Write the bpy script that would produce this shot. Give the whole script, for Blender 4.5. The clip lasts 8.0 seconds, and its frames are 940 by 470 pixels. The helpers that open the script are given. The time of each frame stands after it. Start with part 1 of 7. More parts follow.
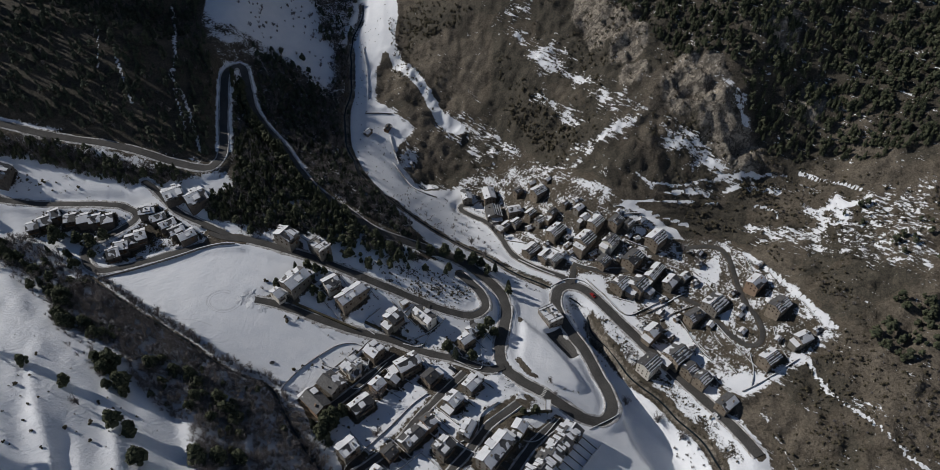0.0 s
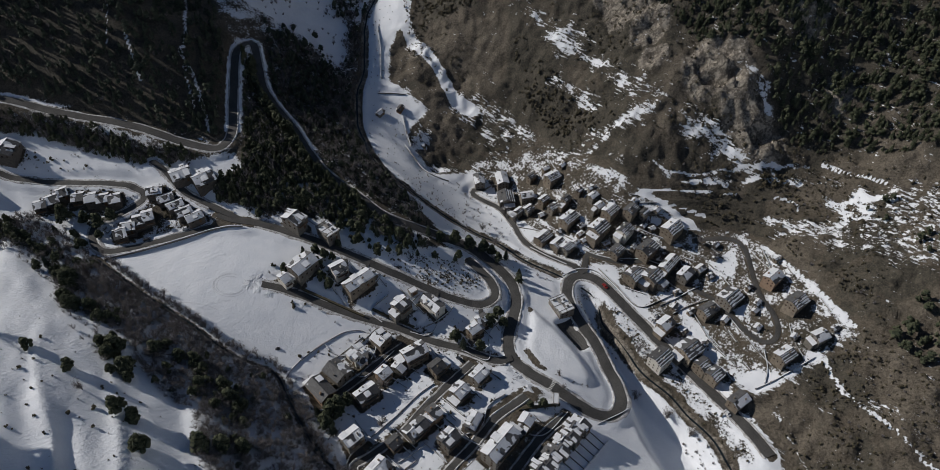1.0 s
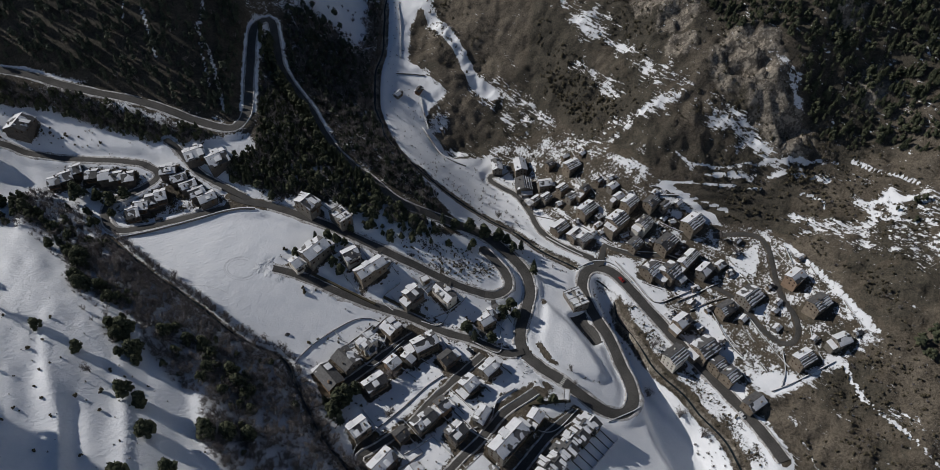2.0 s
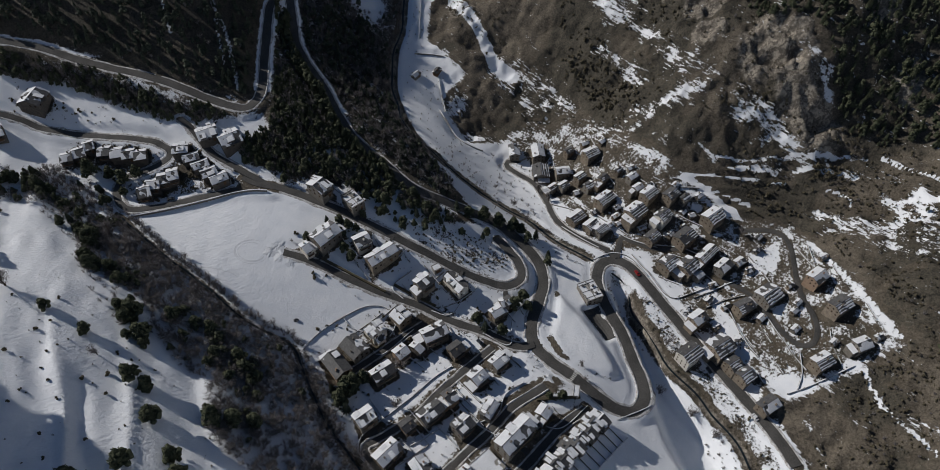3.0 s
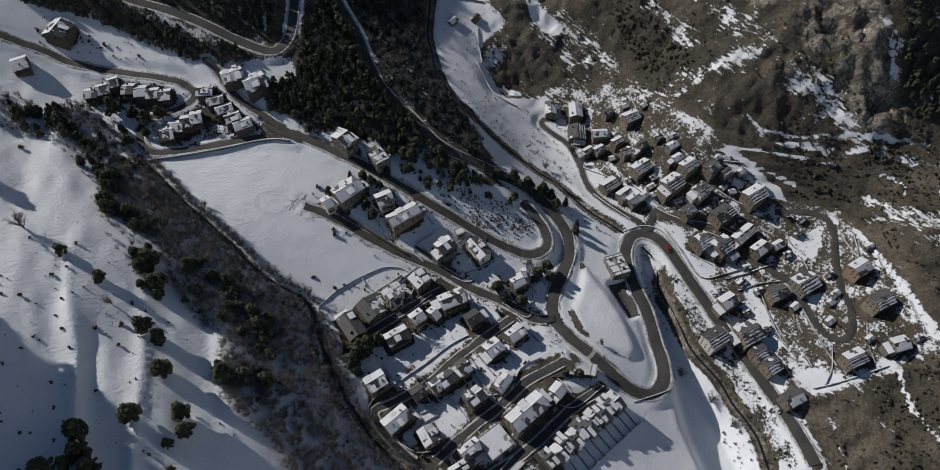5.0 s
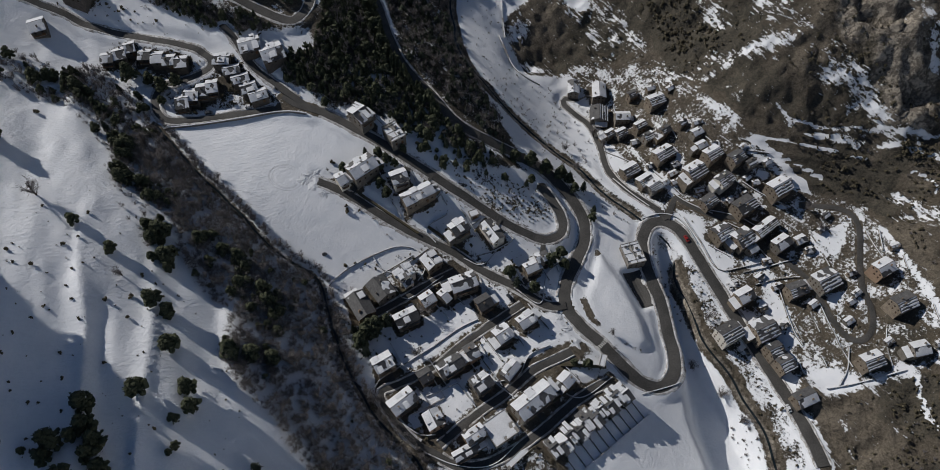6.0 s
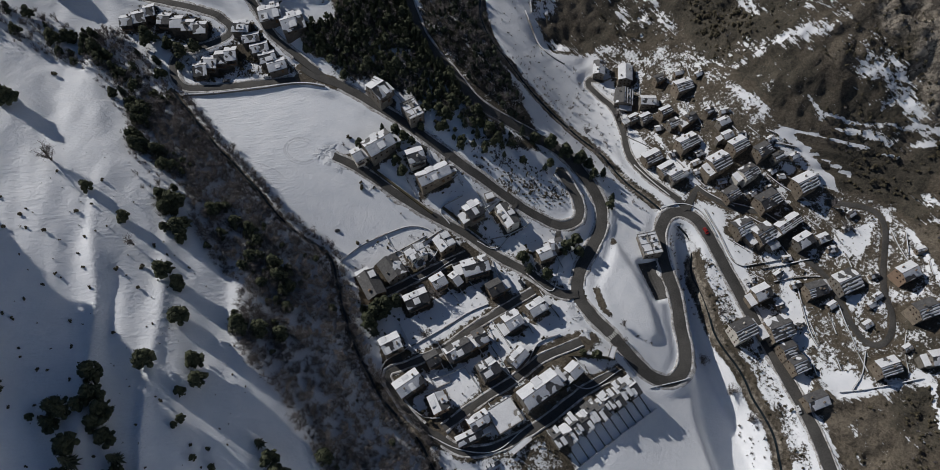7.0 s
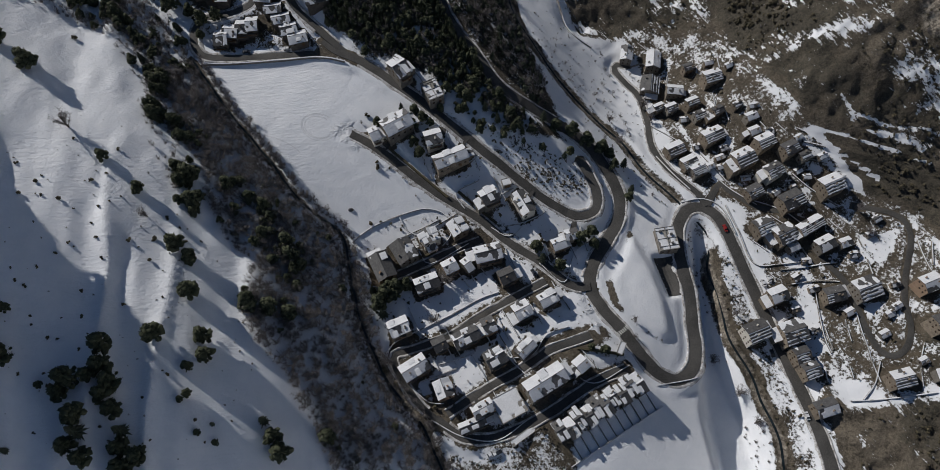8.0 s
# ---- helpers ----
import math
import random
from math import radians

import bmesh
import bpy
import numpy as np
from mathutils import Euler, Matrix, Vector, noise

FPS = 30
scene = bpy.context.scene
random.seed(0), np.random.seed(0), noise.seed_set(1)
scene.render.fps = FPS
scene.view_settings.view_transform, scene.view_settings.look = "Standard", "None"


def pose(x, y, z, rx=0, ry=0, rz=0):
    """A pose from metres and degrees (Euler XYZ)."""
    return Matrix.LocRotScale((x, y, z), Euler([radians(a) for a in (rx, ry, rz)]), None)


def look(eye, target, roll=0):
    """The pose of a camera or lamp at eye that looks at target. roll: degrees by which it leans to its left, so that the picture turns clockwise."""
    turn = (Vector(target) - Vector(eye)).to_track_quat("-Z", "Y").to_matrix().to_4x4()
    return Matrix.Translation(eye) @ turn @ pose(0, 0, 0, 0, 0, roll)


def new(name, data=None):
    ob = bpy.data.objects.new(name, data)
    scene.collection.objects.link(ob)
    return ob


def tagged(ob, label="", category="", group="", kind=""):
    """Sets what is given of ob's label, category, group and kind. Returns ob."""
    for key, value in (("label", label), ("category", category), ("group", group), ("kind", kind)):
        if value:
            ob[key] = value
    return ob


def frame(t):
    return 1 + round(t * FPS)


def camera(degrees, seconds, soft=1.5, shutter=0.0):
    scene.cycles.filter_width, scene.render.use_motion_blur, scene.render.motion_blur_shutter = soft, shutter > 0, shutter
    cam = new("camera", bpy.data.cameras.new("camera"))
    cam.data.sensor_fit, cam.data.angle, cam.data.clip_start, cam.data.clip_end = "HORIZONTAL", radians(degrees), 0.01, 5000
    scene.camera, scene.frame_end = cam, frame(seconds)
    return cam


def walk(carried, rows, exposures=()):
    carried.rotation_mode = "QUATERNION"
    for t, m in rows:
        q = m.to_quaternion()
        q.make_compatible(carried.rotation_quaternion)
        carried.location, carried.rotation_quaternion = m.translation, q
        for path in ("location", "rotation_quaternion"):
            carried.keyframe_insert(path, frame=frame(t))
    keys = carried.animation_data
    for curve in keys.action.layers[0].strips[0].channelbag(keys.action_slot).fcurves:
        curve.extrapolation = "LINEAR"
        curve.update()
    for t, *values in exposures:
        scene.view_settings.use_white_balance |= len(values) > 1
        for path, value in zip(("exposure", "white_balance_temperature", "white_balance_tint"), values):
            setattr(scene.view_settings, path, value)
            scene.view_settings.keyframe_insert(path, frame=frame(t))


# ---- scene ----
cam = camera(66.5, 8.0, soft=0.75)
METRES, EYE, TILT, LEAN, TURN = 94.0, 344.0, -45.0, 0.0, 0.0
ROWS = [
    (0.0, 0.0, 0.0, 0.0, 0.0, 0.0, -0.0),
    (0.5, 0.0121, 0.0446, 0.0426, 0.54, -1.05, -0.56),
    (1.0, 0.0263, 0.0887, 0.0864, 1.23, -2.11, -1.19),
    (1.5, 0.0401, 0.133, 0.1312, 2.06, -3.18, -1.99),
    (3.0, 0.0723, 0.2663, 0.2647, 4.54, -6.47, -4.35),
    (3.5, 0.0808, 0.3103, 0.3086, 5.35, -7.76, -5.1),
    (4.0, 0.0877, 0.3547, 0.3525, 6.18, -9.26, -5.89),
    (4.5, 0.094, 0.3994, 0.3981, 7.06, -10.8, -6.72),
    (6.0, 0.1085, 0.53, 0.535, 10.12, -15.56, -9.43),
    (6.5, 0.1093, 0.5716, 0.5795, 11.34, -17.23, -10.54),
    (7.0, 0.1109, 0.612, 0.6243, 12.51, -18.88, -11.54),
    (7.5, 0.108, 0.6505, 0.6679, 13.79, -20.5, -12.67),
    (8.0, 0.1039, 0.6882, 0.7124, 15.07, -22.11, -13.78),
]
EXPOSURE = -0.70
walk(cam, [(t, pose(0, 0, EYE, TILT, LEAN, TURN) @ pose(METRES * x, METRES * y, METRES * z, 90 + pitch, roll, yaw)) for t, x, y, z, yaw, pitch, roll in ROWS],
     [(0.0, EXPOSURE), (8.0, EXPOSURE)])

# ---- winter daylight: low sun from the west-north-west side of the plan ----
SUN_TOWARD, SUN_HEIGHT = 161.0, 31.5     # degrees: plan angle of the sun from +x, height over the horizon
to_sun = Vector((math.cos(radians(SUN_TOWARD)) * math.cos(radians(SUN_HEIGHT)), math.sin(radians(SUN_TOWARD)) * math.cos(radians(SUN_HEIGHT)), math.sin(radians(SUN_HEIGHT))))
sun = new("sun", bpy.data.lights.new("sun", "SUN"))
sun.data.energy, sun.data.angle, sun.data.color = 5.0, radians(0.6), (1.0, 0.965, 0.92)
sun.matrix_world = look(to_sun * 800, (0, 0, 0))
world = bpy.data.worlds.new("winter_sky")
scene.world = world
world.use_nodes = True
sky = world.node_tree.nodes.new("ShaderNodeTexSky")
sky.sky_type, sky.sun_disc = "NISHITA", False
sky.sun_elevation, sky.sun_rotation = radians(SUN_HEIGHT), radians(90 - SUN_TOWARD)
sky.altitude, sky.air_density, sky.dust_density, sky.ozone_density = 1400, 1.0, 0.1, 3.5
backing = world.node_tree.nodes["Background"]
backing.inputs["Strength"].default_value = 0.066
world.node_tree.links.new(sky.outputs[0], backing.inputs["Color"])


# ---- materials ----
def material(name, base, dark=None, scale=1.0, rough=0.85, bump=0.3, metal=0.0, fine=9.0, spread=0.0, coat=0.0):
    """Two scales of noise between a dark and a light tone, fine relief, and a little change from piece to piece."""
    m = bpy.data.materials.new(name)
    m.use_nodes = True
    n, ln = m.node_tree.nodes, m.node_tree.links
    p = n["Principled BSDF"]
    dark = dark or tuple(c * 0.7 for c in base)
    place = n.new("ShaderNodeTexCoord").outputs["Object"]
    big, small = n.new("ShaderNodeTexNoise"), n.new("ShaderNodeTexNoise")
    big.inputs["Scale"].default_value, small.inputs["Scale"].default_value = scale, scale * fine
    big.inputs["Detail"].default_value = small.inputs["Detail"].default_value = 5
    ln.new(place, big.inputs["Vector"]), ln.new(place, small.inputs["Vector"])
    both = n.new("ShaderNodeMath")
    both.operation = "ADD"
    ln.new(big.outputs["Fac"], both.inputs[0]), ln.new(small.outputs["Fac"], both.inputs[1])
    ramp = n.new("ShaderNodeMapRange")
    ramp.inputs["From Min"].default_value, ramp.inputs["From Max"].default_value = 0.72, 1.28
    ln.new(both.outputs[0], ramp.inputs["Value"])
    mix = n.new("ShaderNodeMix")
    mix.data_type = "RGBA"
    mix.inputs["A"].default_value, mix.inputs["B"].default_value = (*dark, 1), (*base, 1)
    ln.new(ramp.outputs[0], mix.inputs["Factor"])
    colour = mix.outputs["Result"]
    if spread:
        info, hsv, span = n.new("ShaderNodeObjectInfo"), n.new("ShaderNodeHueSaturation"), n.new("ShaderNodeMapRange")
        span.inputs["To Min"].default_value, span.inputs["To Max"].default_value = 1 - spread, 1 + spread
        ln.new(info.outputs["Random"], span.inputs["Value"]), ln.new(span.outputs[0], hsv.inputs["Value"])
        ln.new(colour, hsv.inputs["Color"])
        colour = hsv.outputs["Color"]
    ln.new(colour, p.inputs["Base Color"])
    p.inputs["Roughness"].default_value, p.inputs["Metallic"].default_value = rough, metal
    p.inputs["Specular IOR Level"].default_value = 0.3
    p.inputs["Coat Weight"].default_value = coat
    if bump:
        b = n.new("ShaderNodeBump")
        b.inputs["Strength"].default_value, b.inputs["Distance"].default_value = bump, 0.1 / scale ** 0.5
        ln.new(small.outputs["Fac"], b.inputs["Height"]), ln.new(b.outputs[0], p.inputs["Normal"])
    return m


def foliage(name, dark, light):
    """Needles or twigs: tone changes from clump to clump and from tree to tree."""
    m = bpy.data.materials.new(name)
    m.use_nodes = True
    n, ln = m.node_tree.nodes, m.node_tree.links
    p = n["Principled BSDF"]
    geo, noise_a, coord = n.new("ShaderNodeNewGeometry"), n.new("ShaderNodeTexNoise"), n.new("ShaderNodeTexCoord")
    noise_a.inputs["Scale"].default_value, noise_a.inputs["Detail"].default_value = 0.35, 6
    ln.new(coord.outputs["Object"], noise_a.inputs["Vector"])
    add = n.new("ShaderNodeMath")
    add.operation = "ADD"
    ln.new(geo.outputs["Random Per Island"], add.inputs[0]), ln.new(noise_a.outputs["Fac"], add.inputs[1])
    half = n.new("ShaderNodeMapRange")
    half.inputs["From Min"].default_value, half.inputs["From Max"].default_value = 0.3, 1.4
    ln.new(add.outputs[0], half.inputs["Value"])
    mix = n.new("ShaderNodeMix")
    mix.data_type = "RGBA"
    mix.inputs["A"].default_value, mix.inputs["B"].default_value = (*dark, 1), (*light, 1)
    ln.new(half.outputs[0], mix.inputs["Factor"]), ln.new(mix.outputs["Result"], p.inputs["Base Color"])
    p.inputs["Roughness"].default_value, p.inputs["Specular IOR Level"].default_value = 0.8, 0.15
    return m


SNOW = material("snow", (0.78, 0.79, 0.81), (0.64, 0.65, 0.67), 0.25, 0.7, 0.35, fine=6)
ASPHALT = material("asphalt", (0.104, 0.099, 0.092), (0.048, 0.046, 0.044), 0.12, 0.8, 0.2, fine=14)
DIRTY_SNOW = material("ploughed_snow", (0.80, 0.80, 0.80), (0.16, 0.135, 0.11), 0.45, 0.8, 0.6, fine=5)
CONCRETE = material("concrete", (0.36, 0.34, 0.31), (0.22, 0.21, 0.19), 0.6, 0.9, 0.3, spread=0.12)
STONE = material("field_stone", (0.30, 0.25, 0.19), (0.145, 0.12, 0.095), 0.5, 0.9, 0.6, fine=5, spread=0.18)
STONE_GREY = material("grey_stone", (0.27, 0.245, 0.21), (0.13, 0.12, 0.105), 0.5, 0.9, 0.6, fine=5, spread=0.18)
DARK_WALL = material("dark_cladding", (0.15, 0.13, 0.11), (0.075, 0.066, 0.058), 0.6, 0.85, 0.3, fine=6, spread=0.15)
PLASTER = material("pale_plaster", (0.74, 0.70, 0.62), (0.60, 0.56, 0.49), 0.4, 0.9, 0.15, spread=0.08)
OCHRE = material("ochre_render", (0.38, 0.27, 0.19), (0.26, 0.18, 0.125), 0.4, 0.9, 0.15, spread=0.12)
SLATE = material("slate", (0.135, 0.132, 0.13), (0.055, 0.054, 0.056), 0.8, 0.6, 0.5, fine=7, spread=0.2)
TIMBER = material("dark_timber", (0.20, 0.115, 0.06), (0.09, 0.05, 0.028), 1.2, 0.8, 0.4, spread=0.2)
GLASS = material("window_glass", (0.03, 0.035, 0.04), (0.015, 0.018, 0.02), 0.5, 0.08, 0.0)
WATER = material("stream_water", (0.03, 0.04, 0.045), (0.012, 0.016, 0.018), 0.3, 0.12, 0.5, fine=8)
BARK = material("bark", (0.12, 0.09, 0.065), (0.05, 0.038, 0.03), 2.0, 0.95, 0.5)
PINE = foliage("pine_needles", (0.028, 0.036, 0.023), (0.088, 0.094, 0.056))
# darker needles: for firs, and for north wood shade put into the colour
FIR_AND_SHADED = foliage("fir_and_shaded_needles", (0.028, 0.036, 0.028), (0.075, 0.086, 0.060))
TWIGS = foliage("bare_twigs", (0.11, 0.100, 0.098), (0.235, 0.215, 0.208))
HEDGE = foliage("dry_hedge", (0.045, 0.040, 0.027), (0.115, 0.098, 0.064))
CAR_WHITE = material("white_car_paint", (0.7, 0.7, 0.7), None, 0.5, 0.3, 0.0, coat=1.0)
CAR_RED = material("red_car_paint", (0.35, 0.03, 0.025), None, 0.5, 0.3, 0.0, coat=1.0)
CAR_DARK = material("dark_car_paint", (0.04, 0.045, 0.055), None, 0.5, 0.3, 0.0, coat=1.0)
RUBBER = material("rubber", (0.02, 0.02, 0.02), None, 2.0, 0.9, 0.0)
PAINT = material("road_paint", (0.72, 0.72, 0.68), (0.45, 0.45, 0.43), 1.5, 0.8, 0.1)


def ground_material():
    """Snow over dry grass, scrub and rock; the sheet's own fields say how much of each lies where."""
    m = bpy.data.materials.new("winter_ground")
    m.use_nodes = True
    n, ln = m.node_tree.nodes, m.node_tree.links
    p = n["Principled BSDF"]
    place = n.new("ShaderNodeTexCoord").outputs["Object"]

    def field(name):
        a = n.new("ShaderNodeAttribute")
        a.attribute_name = name
        return a.outputs["Fac"]

    def grain(scale, detail=6, rough=0.6, stretch=None):
        t = n.new("ShaderNodeTexNoise")
        t.inputs["Scale"].default_value, t.inputs["Detail"].default_value, t.inputs["Roughness"].default_value = scale, detail, rough
        if stretch:
            turn_to, draw_out = n.new("ShaderNodeMapping"), n.new("ShaderNodeMapping")
            turn_to.inputs["Rotation"].default_value, draw_out.inputs["Scale"].default_value = (0, 0, radians(-stretch[0])), (1 / stretch[1], 1, 1)
            ln.new(place, turn_to.inputs["Vector"]), ln.new(turn_to.outputs[0], draw_out.inputs["Vector"]), ln.new(draw_out.outputs[0], t.inputs["Vector"])
        else:
            ln.new(place, t.inputs["Vector"])
        return t.outputs["Fac"]

    def sums(op, a, b, c=None):
        t = n.new("ShaderNodeMath")
        t.operation = op
        for k, v in enumerate((a, b) if c is None else (a, b, c)):
            if isinstance(v, (int, float)):
                t.inputs[k].default_value = v
            else:
                ln.new(v, t.inputs[k])
        return t.outputs[0]

    def step(v, low, high):
        t = n.new("ShaderNodeMapRange")
        t.interpolation_type = "SMOOTHSTEP"
        t.inputs["From Min"].default_value, t.inputs["From Max"].default_value = low, high
        ln.new(v, t.inputs["Value"])
        return t.outputs[0]

    def mixed(fac, a, b):
        t = n.new("ShaderNodeMix")
        t.data_type = "RGBA"
        ln.new(fac, t.inputs["Factor"])
        for key, v in (("A", a), ("B", b)):
            if isinstance(v, tuple):
                t.inputs[key].default_value = (*v, 1)
            else:
                ln.new(v, t.inputs[key])
        return t.outputs["Result"]

    broad, mid, tight, fine = grain(0.018), grain(0.11, 8, 0.65), grain(0.7, 6, 0.7), grain(1.5, 5, 0.75)
    streak = grain(0.16, 8, 0.7, (60, 3.0))
    patchy = sums("ADD", sums("ADD", sums("MULTIPLY", tight, 0.35), sums("MULTIPLY", fine, 0.35)), sums("MULTIPLY", mid, 0.3))
    grass = mixed(step(patchy, 0.38, 0.60), (0.038, 0.032, 0.025), (0.175, 0.148, 0.114))
    grass = mixed(sums("MULTIPLY", step(broad, 0.42, 0.62), 0.35), grass, (0.120, 0.096, 0.066))
    brush = mixed(step(patchy, 0.40, 0.60), (0.030, 0.028, 0.022), (0.105, 0.091, 0.069))
    thickets = sums("ADD", sums("MULTIPLY", sums("SUBTRACT", mid, 0.5), 1.5), sums("MULTIPLY", sums("SUBTRACT", broad, 0.5), 3.6))
    grass = mixed(step(sums("ADD", field("brush"), thickets), 0.35, 0.65), grass, brush)
    crack = n.new("ShaderNodeTexVoronoi")
    crack.feature = "DISTANCE_TO_EDGE"
    crack.inputs["Scale"].default_value, crack.inputs["Detail"].default_value = 0.13, 4.0
    turned = n.new("ShaderNodeMapping")
    turned.inputs["Rotation"].default_value, turned.inputs["Scale"].default_value = (0.5, 0.3, 0.6), (1.0, 2.4, 1.0)
    ln.new(place, turned.inputs["Vector"]), ln.new(turned.outputs[0], crack.inputs["Vector"])
    split = step(sums("ADD", crack.outputs["Distance"], sums("MULTIPLY", sums("SUBTRACT", tight, 0.5), 0.5)), 0.0, 0.07)
    stone = mixed(step(sums("ADD", sums("MULTIPLY", streak, 0.6), sums("MULTIPLY", tight, 0.4)), 0.38, 0.62), (0.12, 0.105, 0.088), (0.42, 0.37, 0.30))
    stone = mixed(split, (0.15, 0.13, 0.108), stone)
    bare = mixed(step(sums("ADD", field("rock"), sums("MULTIPLY", sums("SUBTRACT", mid, 0.5), 1.2)), 0.4, 0.6), grass, stone)
    white = mixed(step(mid, 0.3, 0.7), (0.80, 0.82, 0.85), (0.87, 0.88, 0.90))
    combed = grain(0.55, 7, 0.66, (-38, 6.0))
    ragged = sums("ADD", sums("ADD", sums("MULTIPLY", sums("SUBTRACT", mid, 0.5), 0.8), sums("MULTIPLY", sums("SUBTRACT", tight, 0.5), 0.8)), sums("MULTIPLY", sums("SUBTRACT", combed, 0.5), sums("ADD", sums("MULTIPLY", field("comb"), 1.9), 0.25)))
    cover = step(sums("ADD", field("snow"), sums("MULTIPLY", ragged, field("ragged"))), 0.44, 0.56)
    ln.new(mixed(cover, bare, white), p.inputs["Base Color"])
    p.inputs["Roughness"].default_value, p.inputs["Specular IOR Level"].default_value = 0.85, 0.25
    bump = n.new("ShaderNodeBump")
    bump.inputs["Strength"].default_value, bump.inputs["Distance"].default_value = 0.9, 0.8
    rows_of_steps = sums("MULTIPLY", grain(0.85, 3, 0.5, (32, 7.0)), sums("ADD", sums("MULTIPLY", field("steps"), 1.1), 0.08))
    crust = grain(0.16, 8, 0.62)
    soft = sums("ADD", sums("MULTIPLY", sums("ADD", sums("ADD", rows_of_steps, tight), sums("MULTIPLY", fine, 0.45)), 0.3), sums("MULTIPLY", crust, 0.4))
    hard = sums("ADD", sums("ADD", sums("MULTIPLY", tight, 1.0), sums("MULTIPLY", streak, 1.4)), sums("MULTIPLY", sums("MULTIPLY", split, field("rock")), 0.5))
    height = n.new("ShaderNodeMix")
    ln.new(cover, height.inputs["Factor"]), ln.new(hard, height.inputs["A"]), ln.new(soft, height.inputs["B"])
    ln.new(height.outputs["Result"], bump.inputs["Height"]), ln.new(bump.outputs[0], p.inputs["Normal"])
    return m


GROUND = ground_material()


# ---- small tools ----
def part(name, bm, mat, parent=None, label="", m=None):
    """Links a bmesh (or shared mesh data) as one mesh object under a thing or a part."""
    if isinstance(bm, bpy.types.Mesh):
        data = bm
    else:
        data = bpy.data.meshes.new(name)
        bm.to_mesh(data)
        bm.free()
        data.materials.append(mat)
    ob = new(name, data)
    if parent:
        ob.parent = parent
    if m is not None:
        ob.matrix_basis = m
    if label:
        ob["label"] = label
    return ob


def box(bm, x0, x1, y0, y1, z0, z1):
    v = [bm.verts.new(c) for c in ((x0, y0, z0), (x1, y0, z0), (x1, y1, z0), (x0, y1, z0), (x0, y0, z1), (x1, y0, z1), (x1, y1, z1), (x0, y1, z1))]
    for q in ((3, 2, 1, 0), (4, 5, 6, 7), (0, 1, 5, 4), (1, 2, 6, 5), (2, 3, 7, 6), (3, 0, 4, 7)):
        bm.faces.new([v[k] for k in q])
    return bm


def boxes(*sizes):
    bm = bmesh.new()
    for s in sizes:
        box(bm, *s)
    return bm


def sheet_mesh(name, verts, faces, mat, smooth=False):
    data = bpy.data.meshes.new(name)
    data.from_pydata(verts, [], faces)
    data.materials.append(mat)
    if smooth:
        data.shade_smooth()
    data.update()
    return data


def lattice(ix, iy, seed):
    k = (ix.astype(np.int64) * 374761393 + iy.astype(np.int64) * 668265263 + seed * 69069) & 0xFFFFFFFF
    k = ((k ^ (k >> 13)) * 1274126177) & 0xFFFFFFFF
    return ((k ^ (k >> 16)) & 0xFFFF) / 65535.0


def value_noise(x, y, size, seed=0):
    u, v = np.asarray(x) / size, np.asarray(y) / size
    i, j = np.floor(u), np.floor(v)
    a, b = u - i, v - j
    a, b = a * a * (3 - 2 * a), b * b * (3 - 2 * b)
    low = lattice(i, j, seed) * (1 - a) + lattice(i + 1, j, seed) * a
    high = lattice(i, j + 1, seed) * (1 - a) + lattice(i + 1, j + 1, seed) * a
    return (low * (1 - b) + high * b) * 2 - 1


def rough_noise(x, y, size, seed=0, octaves=4):
    return sum(value_noise(x, y, size / 2 ** k, seed + k) / 2 ** k for k in range(octaves))


def spline(points, step=2.0):
    """A smooth line through plan points, cut every step metres."""
    p = np.array(points, float)
    p = np.vstack([2 * p[0] - p[1], p, 2 * p[-1] - p[-2]])
    out = []
    for k in range(1, len(p) - 2):
        a, b, c, d = p[k - 1:k + 3]
        count = max(1, int(np.linalg.norm(c - b) / step))
        for t in np.arange(count) / count:
            out.append(0.5 * (2 * b + (c - a) * t + (2 * a - 5 * b + 4 * c - d) * t * t + (3 * b - a - 3 * c + d) * t ** 3))
    return np.array(out + [p[-2]])


def inside(poly, x, y):
    hit = np.zeros(np.shape(x), bool)
    p = np.array(poly, float)
    for (x0, y0), (x1, y1) in zip(p, np.roll(p, -1, 0)):
        if y0 != y1:
            hit ^= ((y0 > y) != (y1 > y)) & (x < (x1 - x0) * (y - y0) / (y1 - y0) + x0)
    return hit


def near_line(line, x, y, reach, values=None):
    """The distance of plan points from a line (inf past reach), and the line's value at the nearest place."""
    best, found = np.full(x.shape, np.inf), np.zeros(x.shape)
    for k in range(len(line) - 1):
        (ax, ay), (bx, by) = line[k], line[k + 1]
        idx = np.nonzero((x > min(ax, bx) - reach) & (x < max(ax, bx) + reach) & (y > min(ay, by) - reach) & (y < max(ay, by) + reach))[0]
        if len(idx):
            s = np.clip(((x[idx] - ax) * (bx - ax) + (y[idx] - ay) * (by - ay)) / max((bx - ax) ** 2 + (by - ay) ** 2, 1e-9), 0, 1)
            d = np.hypot(x[idx] - ax - s * (bx - ax), y[idx] - ay - s * (by - ay))
            closer = d < best[idx]
            best[idx[closer]] = d[closer]
            if values is not None:
                found[idx[closer]] = (values[k] * (1 - s) + values[k + 1] * s)[closer]
    return best, found


def soft_inside(poly, x, y, blend=6.0):
    """1 inside a plan shape, 0 outside, with a soft edge."""
    idx = inside(poly, x, y)
    d, _ = near_line(np.array(list(poly) + [poly[0]], float), x, y, blend)
    d = np.minimum(d, blend) / blend
    return np.where(idx, 0.5 + 0.5 * d, 0.5 - 0.5 * d)


